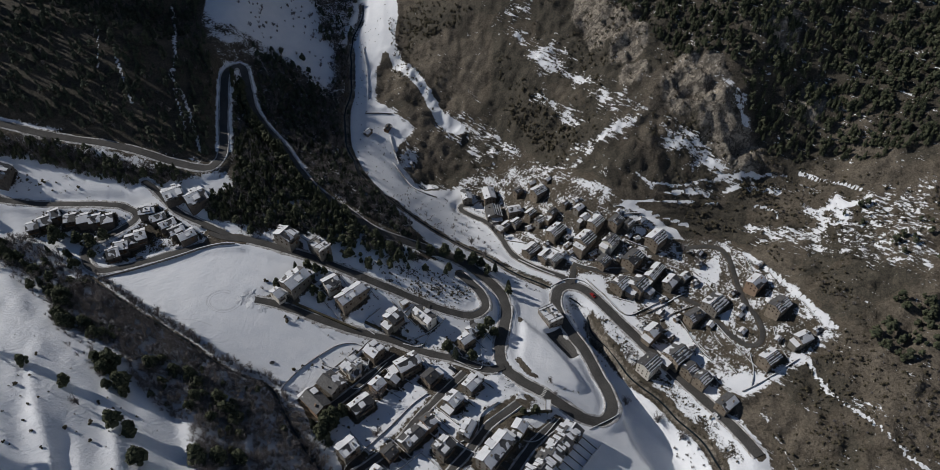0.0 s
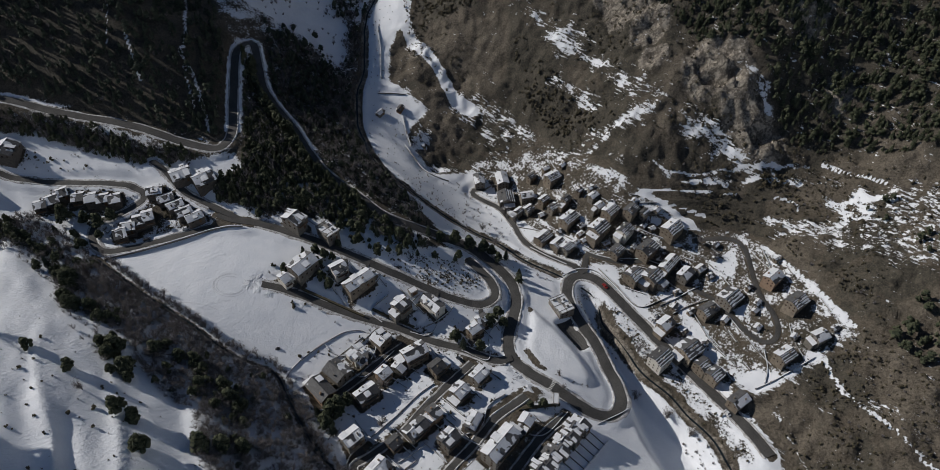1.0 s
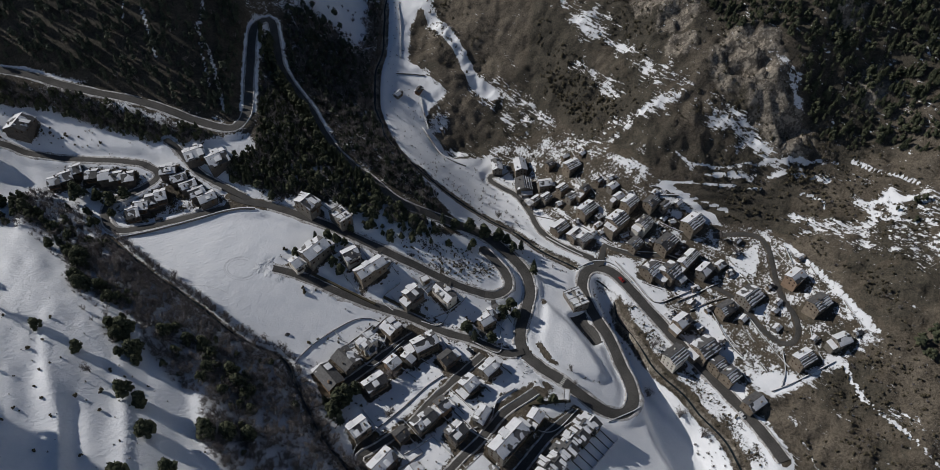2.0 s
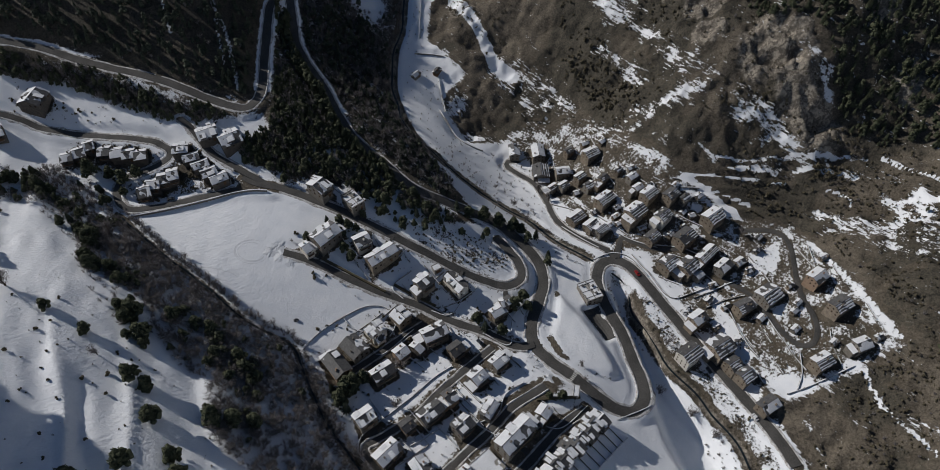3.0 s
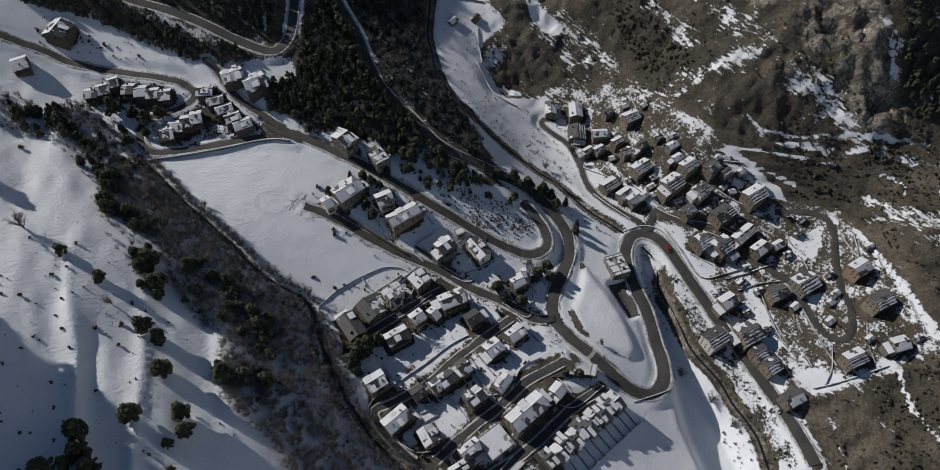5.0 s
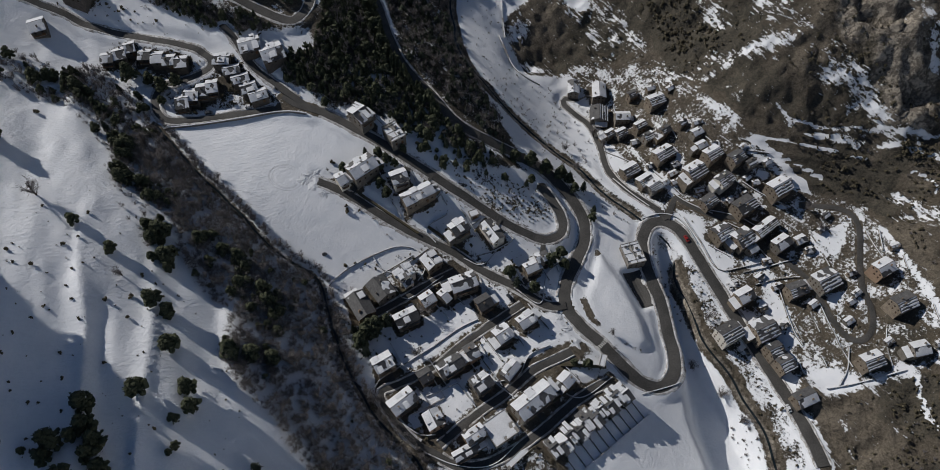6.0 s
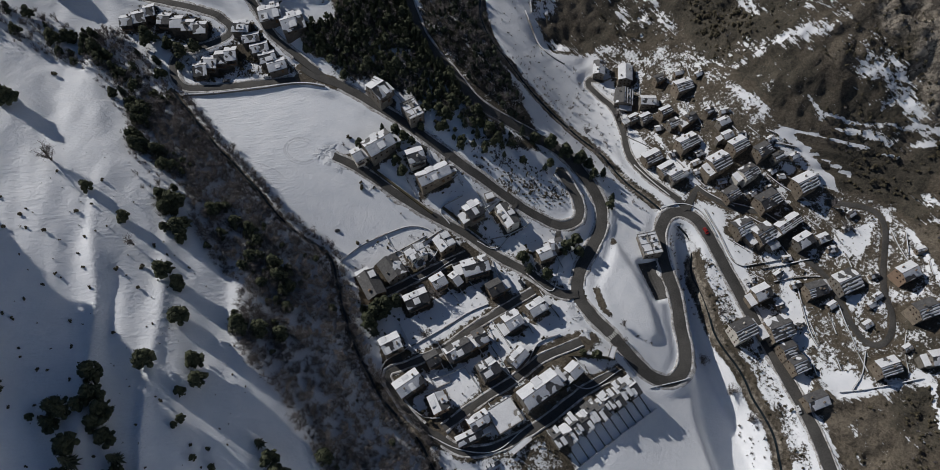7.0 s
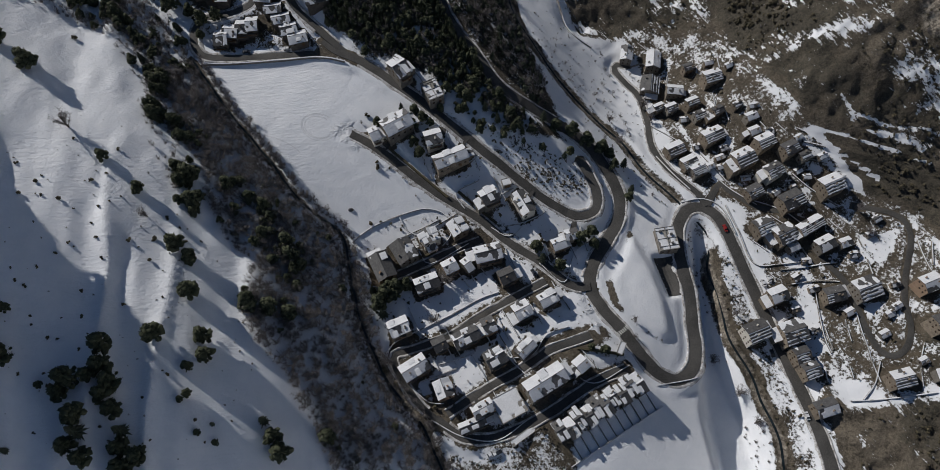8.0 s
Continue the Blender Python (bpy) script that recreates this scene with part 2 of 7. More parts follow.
# ---- the lie of the land: a coarse height grid every 50 m, smoothed ----
GRID_X, GRID_Y, GRID_STEP = -350.0, 100.0, 50.0
HEIGHTS_SOUTH = [
    [151, 129, 108, 90, 72, 50, 5, -12, -14, -14, -12, -7, 3, 19, 38],
    [135, 114, 93, 78, 59, 32, 3, 7, 6, -9, -5, 10, 19, 30, 45],
    [118, 98, 78, 68, 38, 12, 7, 15, 10, -22, -13, 16, 35, 45, 58],
    [98, 76, 59, 39, 32, 23, 10, 6, -1, -17, -3, 13, 45, 64, 82],
    [84, 51, 37, 35, 39, 37, 42, 12, -9, -6, 4, 20, 50, 80, 113],
]
HEIGHTS_NORTH = [
    [87, 70, 67, 71, 62, 55, 26, -18, -6, 19, 3, 10, 51, 96, 140],
    [112, 108, 104, 87, 43, 20, -1, -26, 3, 63, 75, 70, 83, 121, 166],
    [130, 126, 115, 87, 44, 21, 9, 12, 30, 68, 107, 122, 133, 159, 195],
    [150, 140, 122, 90, 49, 24, 26, 51, 73, 96, 129, 155, 176, 200, 227],
    [166, 156, 135, 95, 55, 34, 53, 98, 126, 139, 158, 185, 214, 239, 261],
]
HEIGHTS = np.array(HEIGHTS_SOUTH + HEIGHTS_NORTH, float)


def cubic_weights(u):
    return ((1 - u) ** 3 / 6, (3 * u ** 3 - 6 * u ** 2 + 4) / 6, (-3 * u ** 3 + 3 * u ** 2 + 3 * u + 1) / 6, u ** 3 / 6)


def broad_land(x, y):
    ny, nx = HEIGHTS.shape
    u, v = np.clip((x - GRID_X) / GRID_STEP, 0, nx - 1.001), np.clip((y - GRID_Y) / GRID_STEP, 0, ny - 1.001)
    i, j = np.floor(u).astype(int), np.floor(v).astype(int)
    wx, wy = cubic_weights(u - i), cubic_weights(v - j)
    z = np.zeros(np.shape(x))
    for a in range(4):
        for b in range(4):
            z = z + wx[a] * wy[b] * HEIGHTS[np.clip(j - 1 + b, 0, ny - 1), np.clip(i - 1 + a, 0, nx - 1)]
    west, east, north, south = (np.maximum(d, 0) for d in (-350 - x, x - 350, y - 550, 100 - y))
    far = np.clip((west + east + north) / 900, 0, 1)
    # unseen land past the west edge, raised northward to shade wood and meadow
    west_climb = 0.06 + 0.44 * np.clip((y - 400) / 120, 0, 1) + 0.65 * np.clip((y - 465) / 60, 0, 1)
    return z + west_climb * np.minimum(west, 110) + 0.55 * np.minimum(east, 900) + np.where(x < 0, 0.12, 0.45) * np.minimum(north, 900) - 0.05 * np.minimum(south, 300) * (x > -150) + far * (130 * (west < 1) + 25 * (west >= 1)) * rough_noise(x, y, 420, 5)


# ---- plan lines: roads, lanes, water ----
MAIN_ROAD = [(153, 185), (147, 199), (136, 218), (124, 235), (112, 251), (100, 267), (90, 280), (80, 293), (72, 301), (63, 303), (56, 298), (54, 287), (57, 275), (63, 263), (69, 251), (74, 237), (79, 223), (79, 213), (73, 205), (63, 204), (51, 210), (40, 217), (28, 224), (19, 233), (17, 246), (20, 262), (22, 276), (19, 289), (10, 300), (-5, 310), (-21, 313)]
FOREST_ROAD = [(-21, 313), (-46, 313), (-61, 316), (-76, 326), (-96, 339), (-110, 357), (-128, 387), (-145, 408), (-154, 422), (-161, 443), (-166, 456), (-171, 456), (-174, 444), (-171, 424), (-165, 394), (-158, 363), (-159, 350), (-165, 344), (-187, 347), (-217, 353), (-261, 357), (-288, 361), (-315, 360), (-342, 359)]
ESTATE_ROAD = [(19, 233), (9, 230), (-9, 236), (-27, 240), (-45, 246), (-63, 249), (-81, 253), (-99, 258), (-112, 261), (-122, 262)]
UPPER_ROAD = [(-7, 299), (2, 291), (8, 283), (9, 274), (3, 268), (-4, 267), (-20, 269), (-39, 274), (-57, 279), (-76, 285), (-95, 291), (-114, 296), (-132, 300), (-147, 301), (-155, 304)]
NORTH_ROAD = [(-137, 299), (-143, 302), (-160, 309), (-175, 315), (-185, 323), (-192, 329), (-199, 333)]
LOOP_ROAD = [(-137, 299), (-154, 297), (-170, 291), (-186, 284), (-201, 277), (-211, 274), (-219, 278), (-223, 286), (-223, 295), (-217, 298), (-207, 304), (-201, 310), (-201, 315), (-207, 318), (-219, 320), (-270, 317), (-288, 319), (-303, 319), (-318, 319)]
VILLAGE_ROAD = [(66, 305), (60, 310), (48, 316), (38, 322), (28, 333), (21, 351), (13, 366), (3, 374), (-6, 381), (-6, 386), (0, 387)]
VILLAGE_LANE = [(66, 305), (69, 319), (74, 317), (90, 311), (105, 312), (117, 307), (128, 293), (143, 281), (150, 268), (159, 253), (167, 250), (172, 256), (172, 267), (167, 280), (166, 299), (166, 315), (161, 324), (150, 326), (136, 324)]
LANE_A = [(-3, 227), (-25, 201), (-39, 183), (-54, 170), (-59, 166), (-56, 160), (-41, 149), (-30, 145)]
LANE_B = [(26, 208), (17, 200), (10, 194), (-1, 179), (-12, 167), (-26, 149)]
LANE_C = [(47, 199), (34, 186), (19, 166), (3, 150), (-13, 142), (-30, 145)]
LANE_D = [(-41, 236), (-53, 225), (-66, 211), (-79, 197)]
RIVER = [(-92, 590), (-94, 564), (-99, 532), (-94, 489), (-95, 446), (-89, 412), (-72, 379), (-58, 364), (-38, 347), (-22, 341), (-5, 335), (12, 328), (25, 318), (38, 310), (54, 300), (66, 294), (74, 287), (79, 271), (89, 250), (95, 238), (108, 225), (120, 210), (128, 194), (133, 178)]
STREAM = [(-216, 270), (-184, 249), (-152, 231), (-131, 219), (-107, 212), (-97, 199), (-83, 178), (-68, 162), (-54, 151), (-37, 142), (-24, 130), (-18, 124)]
SNOW_TRACK = [(-70, 590), (-65, 560), (-67, 536), (-58, 511), (-43, 489), (-32, 475), (-23, 459), (-8, 450)]
# ---- plan shapes ----
SCRUB_HILL = [(-75, 586), (-64, 535), (-77, 508), (-76, 471), (-43, 448), (-60, 422), (-34, 391), (3, 410), (30, 423), (66, 383), (103, 354), (129, 337), (168, 327), (180, 306), (193, 283), (208, 248), (189, 235), (155, 221), (140, 231), (146, 203), (159, 174), (227, 163), (300, 100), (700, 100), (700, 900), (-80, 900)]
VILLAGE_GROUND = [(-6, 410), (50, 399), (103, 356), (129, 337), (168, 327), (193, 283), (208, 248), (174, 231), (143, 231), (111, 262), (83, 305), (57, 313), (27, 347), (7, 382)]
RIVER_MEADOW = [(-95, 567), (-73, 561), (-80, 508), (-76, 471), (-58, 455), (-58, 423), (-34, 391), (3, 388), (27, 347), (60, 306), (36, 294), (-2, 318), (-33, 334), (-59, 365), (-85, 415), (-92, 481)]
NORTH_FLOOR = [(-290, 366), (-255, 364), (-160, 354), (-183, 451), (-204, 493), (-190, 600), (-250, 900), (-900, 900), (-900, 340), (-290, 345)]
NORTH_WOOD = [(-450, 372), (-450, 640), (-225, 620), (-205, 496), (-183, 451), (-160, 354), (-185, 352), (-218, 359), (-255, 364), (-291, 366)]
BANK_WOOD = [(-313, 353), (-279, 354), (-242, 350), (-208, 343), (-168, 339), (-190, 331), (-206, 331), (-240, 336), (-270, 343), (-291, 342), (-310, 341)]
MIDDLE_WOOD = [(-151, 363), (-155, 400), (-122, 360), (-91, 329), (-60, 311), (-31, 304), (-34, 296), (-52, 297), (-81, 303), (-103, 307), (-124, 308), (-157, 312), (-161, 325), (-146, 335)]
SLOPE_WOOD = [(-159, 460), (-146, 487), (-104, 463), (-84, 407), (-58, 355), (-32, 323), (-35, 316), (-54, 320), (-77, 330), (-101, 349), (-140, 406), (-152, 422)]
GULLY_WOOD = [(-223, 242), (-212, 264), (-170, 235), (-135, 212), (-107, 204), (-77, 166), (-122, 153), (-137, 200), (-170, 223), (-190, 215), (-205, 226)]
GULLY_LOW = [(-223, 252), (-210, 266), (-188, 256), (-171, 245), (-149, 235), (-129, 219), (-120, 214), (-106, 212), (-91, 202), (-80, 186), (-67, 166), (-44, 153), (-25, 138), (-17, 125), (-62, 106), (-82, 124), (-96, 137), (-112, 144), (-128, 157), (-131, 177), (-146, 182), (-165, 200), (-188, 222)]
MOUNTAIN_WOOD = [(96, 500), (131, 447), (144, 430), (171, 421), (180, 410), (187, 392), (198, 377), (213, 370), (236, 366), (252, 350), (282, 344), (330, 420), (250, 520), (150, 540)]
EAST_WOOD = [(228, 325), (251, 328), (278, 329), (260, 267), (244, 274), (231, 286), (222, 308)]
EAST_WOOD_LOW = [(226, 257), (256, 255), (244, 218), (227, 221), (221, 234)]
LANE_WOOD = [(-76, 322), (-52, 312), (-35, 312), (-36, 295), (-53, 286), (-76, 293), (-95, 310), (-125, 316), (-124, 331), (-97, 331)]
RUBBLE = [(-60, 288), (-48, 299), (-29, 295), (-12, 294), (3, 287), (-2, 275), (-19, 274), (-41, 280)]
RAVINE = [(65, 289), (73, 279), (81, 254), (88, 237), (100, 220), (113, 204), (128, 174), (112, 162), (95, 194), (90, 211), (83, 234), (72, 261)]
RIVERSIDE_WOOD = [(-112, 539), (-95, 521), (-91, 448), (-90, 412), (-72, 373), (-37, 335), (-47, 323), (-71, 343), (-97, 408), (-111, 474)]
GULLY_TOP = [(-270, 291), (-254, 297), (-229, 292), (-210, 264), (-223, 242), (-237, 261), (-258, 267)]
RIVER_BANK = [(75, 278), (85, 289), (103, 266), (122, 242), (137, 222), (153, 197), (157, 186), (133, 178), (123, 205), (106, 221), (93, 239), (81, 258)]
TERRACES = [(103, 356), (131, 366), (205, 365), (242, 338), (241, 321), (202, 341), (170, 328), (129, 337)]
FOREST_FLOOR = [(-306, 438), (-202, 499), (-183, 477), (-163, 493), (-144, 507), (-123, 482), (-103, 457), (-84, 407), (-58, 355), (-33, 330), (-9, 307), (-31, 297), (-52, 297), (-124, 306), (-159, 314), (-147, 339), (-164, 337), (-182, 339), (-216, 346), (-253, 351), (-288, 353)]
CLEARING = [(-202, 512), (-189, 499), (-162, 499), (-137, 495), (-112, 480), (-103, 488), (-104, 508), (-113, 523), (-126, 535), (-134, 565), (-150, 590), (-215, 560)]
FAR_FLOOR = [(-204, 493), (-183, 477), (-144, 487), (-104, 463), (-97, 440), (-98, 489), (-103, 532), (-97, 570), (-97, 640), (-150, 900), (-260, 900), (-190, 600)]
FAR_WOOD = [(-134, 565), (-126, 535), (-113, 523), (-104, 508), (-101, 532), (-97, 564), (-97, 640), (-150, 640), (-160, 600)]
SNOW_CHUTES = [([(-225, 504), (-200, 429), (-200, 415), (-188, 397), (-173, 364), (-170, 357)], 1.6), ([(-230, 411), (-215, 381)], 1.2), ([(-196, 404), (-182, 372)], 1.0), ([(-245, 430), (-238, 400)], 1.0)]
BRUSH_ZONES = [
    [(20, 490), (47, 472), (56, 441), (76, 418), (83, 402), (55, 411), (25, 447)],
    [(59, 502), (81, 499), (105, 441), (92, 430), (76, 469)],
    [(-52, 526), (-32, 521), (-9, 519), (1, 526), (-24, 541), (-48, 552)],
    [(144, 356), (179, 353), (173, 330), (142, 336)],
    [(144, 394), (162, 389), (171, 372), (152, 385)],
    [(178, 362), (212, 359), (208, 353), (183, 356)]]
SNOW_FIELD = [(-212, 272), (-140, 297), (-112, 292), (-122, 262), (-60, 246), (-98, 212), (-132, 222), (-170, 245)]
UPPER_COURTS = [(-262, 292), (-260, 312), (-240, 318), (-205, 316), (-188, 322), (-158, 300), (-180, 288), (-205, 279), (-222, 284), (-232, 296)]
SLOPE_HEAD = [(-335, 270), (-292, 287), (-250, 290), (-222, 282), (-212, 264), (-232, 250), (-262, 260), (-335, 250)]
UPPER_GARDEN = [(-300, 322), (-262, 324), (-222, 322), (-204, 330), (-240, 335), (-300, 340)]
VILLAGE_HEAD = [(-12, 402), (3, 414), (30, 428), (72, 384), (50, 394)]
LOW_MEADOW = [(-58, 362), (-34, 388), (3, 386), (27, 347), (60, 308), (36, 296), (0, 322)]
HAIRPIN_WOOD = [(-171, 440), (-164, 440), (-156, 403), (-152, 366), (-153, 357), (-164, 395)]
VERGE_WOOD = [(-165, 486), (-135, 504), (-103, 457), (-99, 423), (-121, 409), (-149, 433), (-159, 460)]
PINE_BELTS = [
    [(-283, 270), (-272, 280), (-248, 273), (-242, 268), (-249, 263), (-271, 270)], [(-229, 248), (-226, 256), (-186, 223), (-187, 214), (-209, 226)],
    [(-186, 208), (-178, 216), (-161, 191), (-163, 184), (-174, 190)], [(-171, 211), (-165, 221), (-129, 201), (-105, 179), (-114, 172), (-142, 190)],
    [(-130, 163), (-121, 171), (-103, 174), (-97, 163), (-114, 156)]]
GULLY_BAND = [(-267, 283), (-247, 288), (-209, 265), (-174, 219), (-161, 193), (-172, 190), (-203, 214), (-230, 245)]
ISLAND = [(31, 271), (46, 257), (59, 239), (65, 226), (61, 221), (46, 224), (34, 229), (28, 239), (30, 255)]
SHADED_COURT = [(46, 264), (58, 271), (69, 252), (59, 247)]
ESTATE_GROUND = [(-99, 210), (-85, 230), (-61, 241), (-55, 254), (-88, 263), (-107, 271), (-96, 285), (-56, 275), (-18, 264), (5, 255), (23, 237), (36, 217), (46, 203), (16, 164), (4, 152), (-16, 140), (-38, 145), (-56, 157), (-67, 172), (-90, 195)]
SOUTH_SCRUB = [(-23, 133), (-6, 137), (5, 148), (18, 159), (30, 153), (39, 142), (-28, 118)]
DIRT_COURT = [(5, 193), (19, 206), (32, 216), (36, 213), (23, 197), (8, 187)]
DIRT_PATH = [(16, 163), (21, 163), (39, 149), (38, 145), (27, 154)]
SNOW_PLOTS = [
    [(91, 291), (98, 281), (106, 284), (104, 288), (95, 294)],
    [(119, 282), (124, 285), (131, 264), (131, 251), (126, 255)],
    [(142, 307), (159, 317), (159, 305), (154, 291), (147, 298)],
    [(109, 290), (117, 297), (123, 288), (116, 283)],
    [(38, 353), (51, 340), (72, 320), (80, 317), (79, 314), (67, 320), (49, 336)],
    [(102, 357), (108, 356), (121, 347), (137, 339), (139, 333), (123, 343), (111, 350)],
    [(107, 341), (116, 337), (114, 334), (106, 338)],
    [(109, 329), (130, 322), (124, 320), (112, 325)],
    [(64, 349), (71, 341), (68, 339), (63, 346)],
    [(81, 309), (89, 299), (95, 292), (92, 291), (84, 300)],
    [(121, 265), (131, 269), (142, 245), (132, 242)],
    [(151, 274), (158, 277), (159, 265), (153, 267)]]
SNOW_LINES = [
    [(123, 365), (148, 366), (172, 366), (210, 364)],
    [(104, 355), (128, 356), (166, 354)],
    [(218, 363), (233, 349), (245, 338)],
    [(189, 349), (197, 346), (201, 337)],
    [(102, 354), (120, 349), (145, 342)],
    [(104, 348), (123, 339), (138, 333)],
    [(190, 234), (195, 218), (201, 206), (209, 195), (215, 181), (227, 163)],
    [(176, 316), (186, 296), (197, 272), (208, 250)],
    [(130, 360), (142, 360)], [(136, 362), (150, 361), (160, 359)], [(170, 361), (190, 359), (204, 354)]]
TERRACE_STREAKS = [
    ([(211, 361), (223, 344), (230, 328), (234, 322)], 3.5), ([(219, 361), (228, 342), (236, 329), (247, 331)], 4),
    ([(211, 348), (222, 332), (224, 322)], 3), ([(181, 338), (192, 328), (213, 319), (232, 321), (242, 325), (255, 326)], 4.5),
    ([(187, 322), (200, 319), (218, 313)], 5), ([(172, 362), (195, 361), (212, 352)], 2.5), ([(147, 361), (163, 362), (186, 358)], 2.5),
    ([(205, 209), (214, 199), (223, 186)], 2), ([(160, 209), (165, 194), (168, 175)], 1.5), ([(207, 309), (217, 301), (224, 296)], 3)]
VALLEY_STREAKS = [
    ([(22, 512), (43, 509)], 4), ([(27, 508), (42, 489), (56, 471), (74, 457), (91, 434), (100, 416)], 5), ([(40, 497), (58, 480), (80, 462)], 3),
    ([(52, 450), (65, 436), (76, 422)], 4), ([(77, 402), (89, 400), (104, 400), (110, 400)], 4.5), ([(105, 420), (118, 406)], 3.5),
    ([(62, 396), (74, 390), (84, 394)], 2.5), ([(44, 398), (58, 396), (70, 399)], 2), ([(165, 411), (173, 404), (181, 400)], 3),
    ([(176, 400), (184, 390)], 2), ([(86, 382), (93, 373)], 2), ([(80, 372), (92, 364)], 2), ([(-62, 465), (-52, 448), (-44, 427), (-52, 412)], 4), ([(-40, 402), (-20, 401), (-4, 404)], 4)]
FANS = [
    ([(124, 399), (132, 393), (147, 383), (169, 370)], 3.0), ([(125, 393), (140, 383), (163, 373)], 2.5), ([(126, 388), (138, 382), (150, 373)], 2.0),
    ([(128, 403), (144, 391), (160, 380)], 2.0), ([(112, 372), (122, 364)], 1.6), ([(100, 374), (108, 366)], 1.6)]
BASIN = [(-29, 455), (-22, 443), (-4, 435), (10, 416), (29, 409), (42, 414), (40, 420), (25, 437), (15, 450), (-4, 460), (-16, 466)]
ROCK_SPOTS = [(144, 415, 15), (158, 410, 15), (164, 394, 12), (176, 380, 13), (186, 373, 9), (112, 455, 13), (100, 478, 17), (114, 432, 9), (92, 496, 16), (205, 430, 12), (-50, 497, 9), (225, 395, 9)]

roads = {}
for name, pts, wide, snowy in (
        ("river_track", VILLAGE_ROAD, 3.4, 0.8), ("village_lane", VILLAGE_LANE, 3.0, 0.5), ("lane", LANE_A, 3.0, 0.8), ("lane", LANE_B, 3.4, 0.8),
        ("lane", LANE_C, 3.8, 0.8), ("lane", LANE_D, 3.2, 0.8), ("north_road", NORTH_ROAD, 3.6, 1.0), ("loop_road", LOOP_ROAD, 3.8, 0.9),
        ("estate_road", ESTATE_ROAD, 4.2, 1.0), ("upper_road", UPPER_ROAD, 4.6, 1.0), ("forest_road", FOREST_ROAD, 5.2, 0.81), ("main_road", MAIN_ROAD, 5.8, 1.0)):
    line = spline(pts, 2.5)
    z = broad_land(line[:, 0], line[:, 1])
    pad = 7
    level = np.convolve(np.pad(z, pad, mode="reflect", reflect_type="odd"), np.ones(2 * pad + 1) / (2 * pad + 1), "valid")
    roads[name + str(len(roads))] = (name, line, level, wide, snowy)
river_line, stream_line = spline(RIVER, 3.0), spline(STREAM, 3.0)
river_line = river_line + 1.6 * np.stack([value_noise(np.arange(len(river_line)), np.zeros(len(river_line)), 6, 17 + k) for k in (0, 1)], 1)


def smooth(v, low, high):
    t = np.clip((v - low) / (high - low), 0, 1)
    return t * t * (3 - 2 * t)


def land(x, y):
    """Height of the finished ground at plan points (arrays)."""
    z = broad_land(x, y)
    hill = soft_inside(SCRUB_HILL, x, y, 12) * (1 - soft_inside(VILLAGE_GROUND, x, y, 8)) * (1 - 0.75 * soft_inside(TERRACES, x, y, 12))
    west = smooth(-x - 0.25 * y, 62, 90) * smooth(-y, -330, -280) * (1 - smooth(soft_inside(SNOW_FIELD, x, y, 16), 0.1, 0.5))
    across, along = 0.86 * x + 0.51 * y, 0.51 * x - 0.86 * y
    z = z + hill * (4.6 * rough_noise(x, y, 46, 11) + 2.2 - 3.8 * np.abs(rough_noise(x + 0.6 * y, y - 0.3 * x, 24, 21)) - 1.7 * np.abs(rough_noise(x, y, 7, 23)) - 1.1 * np.abs(rough_noise(x - 0.5 * y, 0.6 * y, 15, 25)))
    tread = z / 3.4
    stepped = 3.4 * (np.floor(tread) + smooth(tread - np.floor(tread), 0.55, 0.95))
    z = z + (stepped - z) * 0.85 * soft_inside(TERRACES, x, y, 8)
    fold = 1 - np.abs(rough_noise(across + 0.10 * along, 0.16 * along, 22, 35, 2))
    z = z + west * (2.6 * rough_noise(across, 0.22 * along, 34, 31, 2) + (3.0 * fold ** 2 - 1.5) * smooth(-y, -215, -165) + 1.1 * rough_noise(across, 0.3 * along, 12, 33, 3))
    z = z - 24 * smooth(-x, 175, 225) * smooth(y, 430, 490)
    # hump added out of view in the west, sized to shade the snow slope
    z = z + 62 * smooth(-x, 232, 305) * smooth(-y, -196, -162)
    z = z + (1.2 + 1.4 * smooth(x + 0.75 * y, 212, 238)) * smooth(soft_inside(ISLAND, x, y, 6), 0.35, 0.75)
    z = z - 4.0 * smooth(soft_inside(SHADED_COURT, x, y, 5), 0.3, 0.6)
    z = z - 13.0 * smooth(soft_inside(RAVINE, x, y, 8), 0.05, 0.7)
    for cx, cy, r in ROCK_SPOTS:
        near = np.exp(-((x - cx) ** 2 + (y - cy) ** 2) / (r * r))
        z = z + near * (10 - 9 * np.abs(rough_noise(x + 0.5 * y, 1.5 * y, 27, 41)) - 4.6 * np.abs(rough_noise(x + 0.4 * y, 0.4 * y, 9, 43)) - 2.6 * np.abs(rough_noise(0.5 * x + 0.3 * y, y, 5, 45, 2)))
    for line, wide, deep, reach in ((river_line, 1.6, 1.7, 6), (stream_line, 1.2, 2.4, 7)):
        d, _ = near_line(line, x, y, reach + 1)
        z = z - deep * (1 - smooth(d, wide, reach))
    for name, line, level, wide, snowy in roads.values():
        reach = wide / 2 + 6
        d, at = near_line(line, x, y, reach + 1, level)
        w = np.where(np.isfinite(d), 1 - smooth(d, wide / 2 + 0.9, reach), 0)
        z = z * (1 - w) + at * w
    return z + 0.12 * rough_noise(x, y, 7, 51, 3)


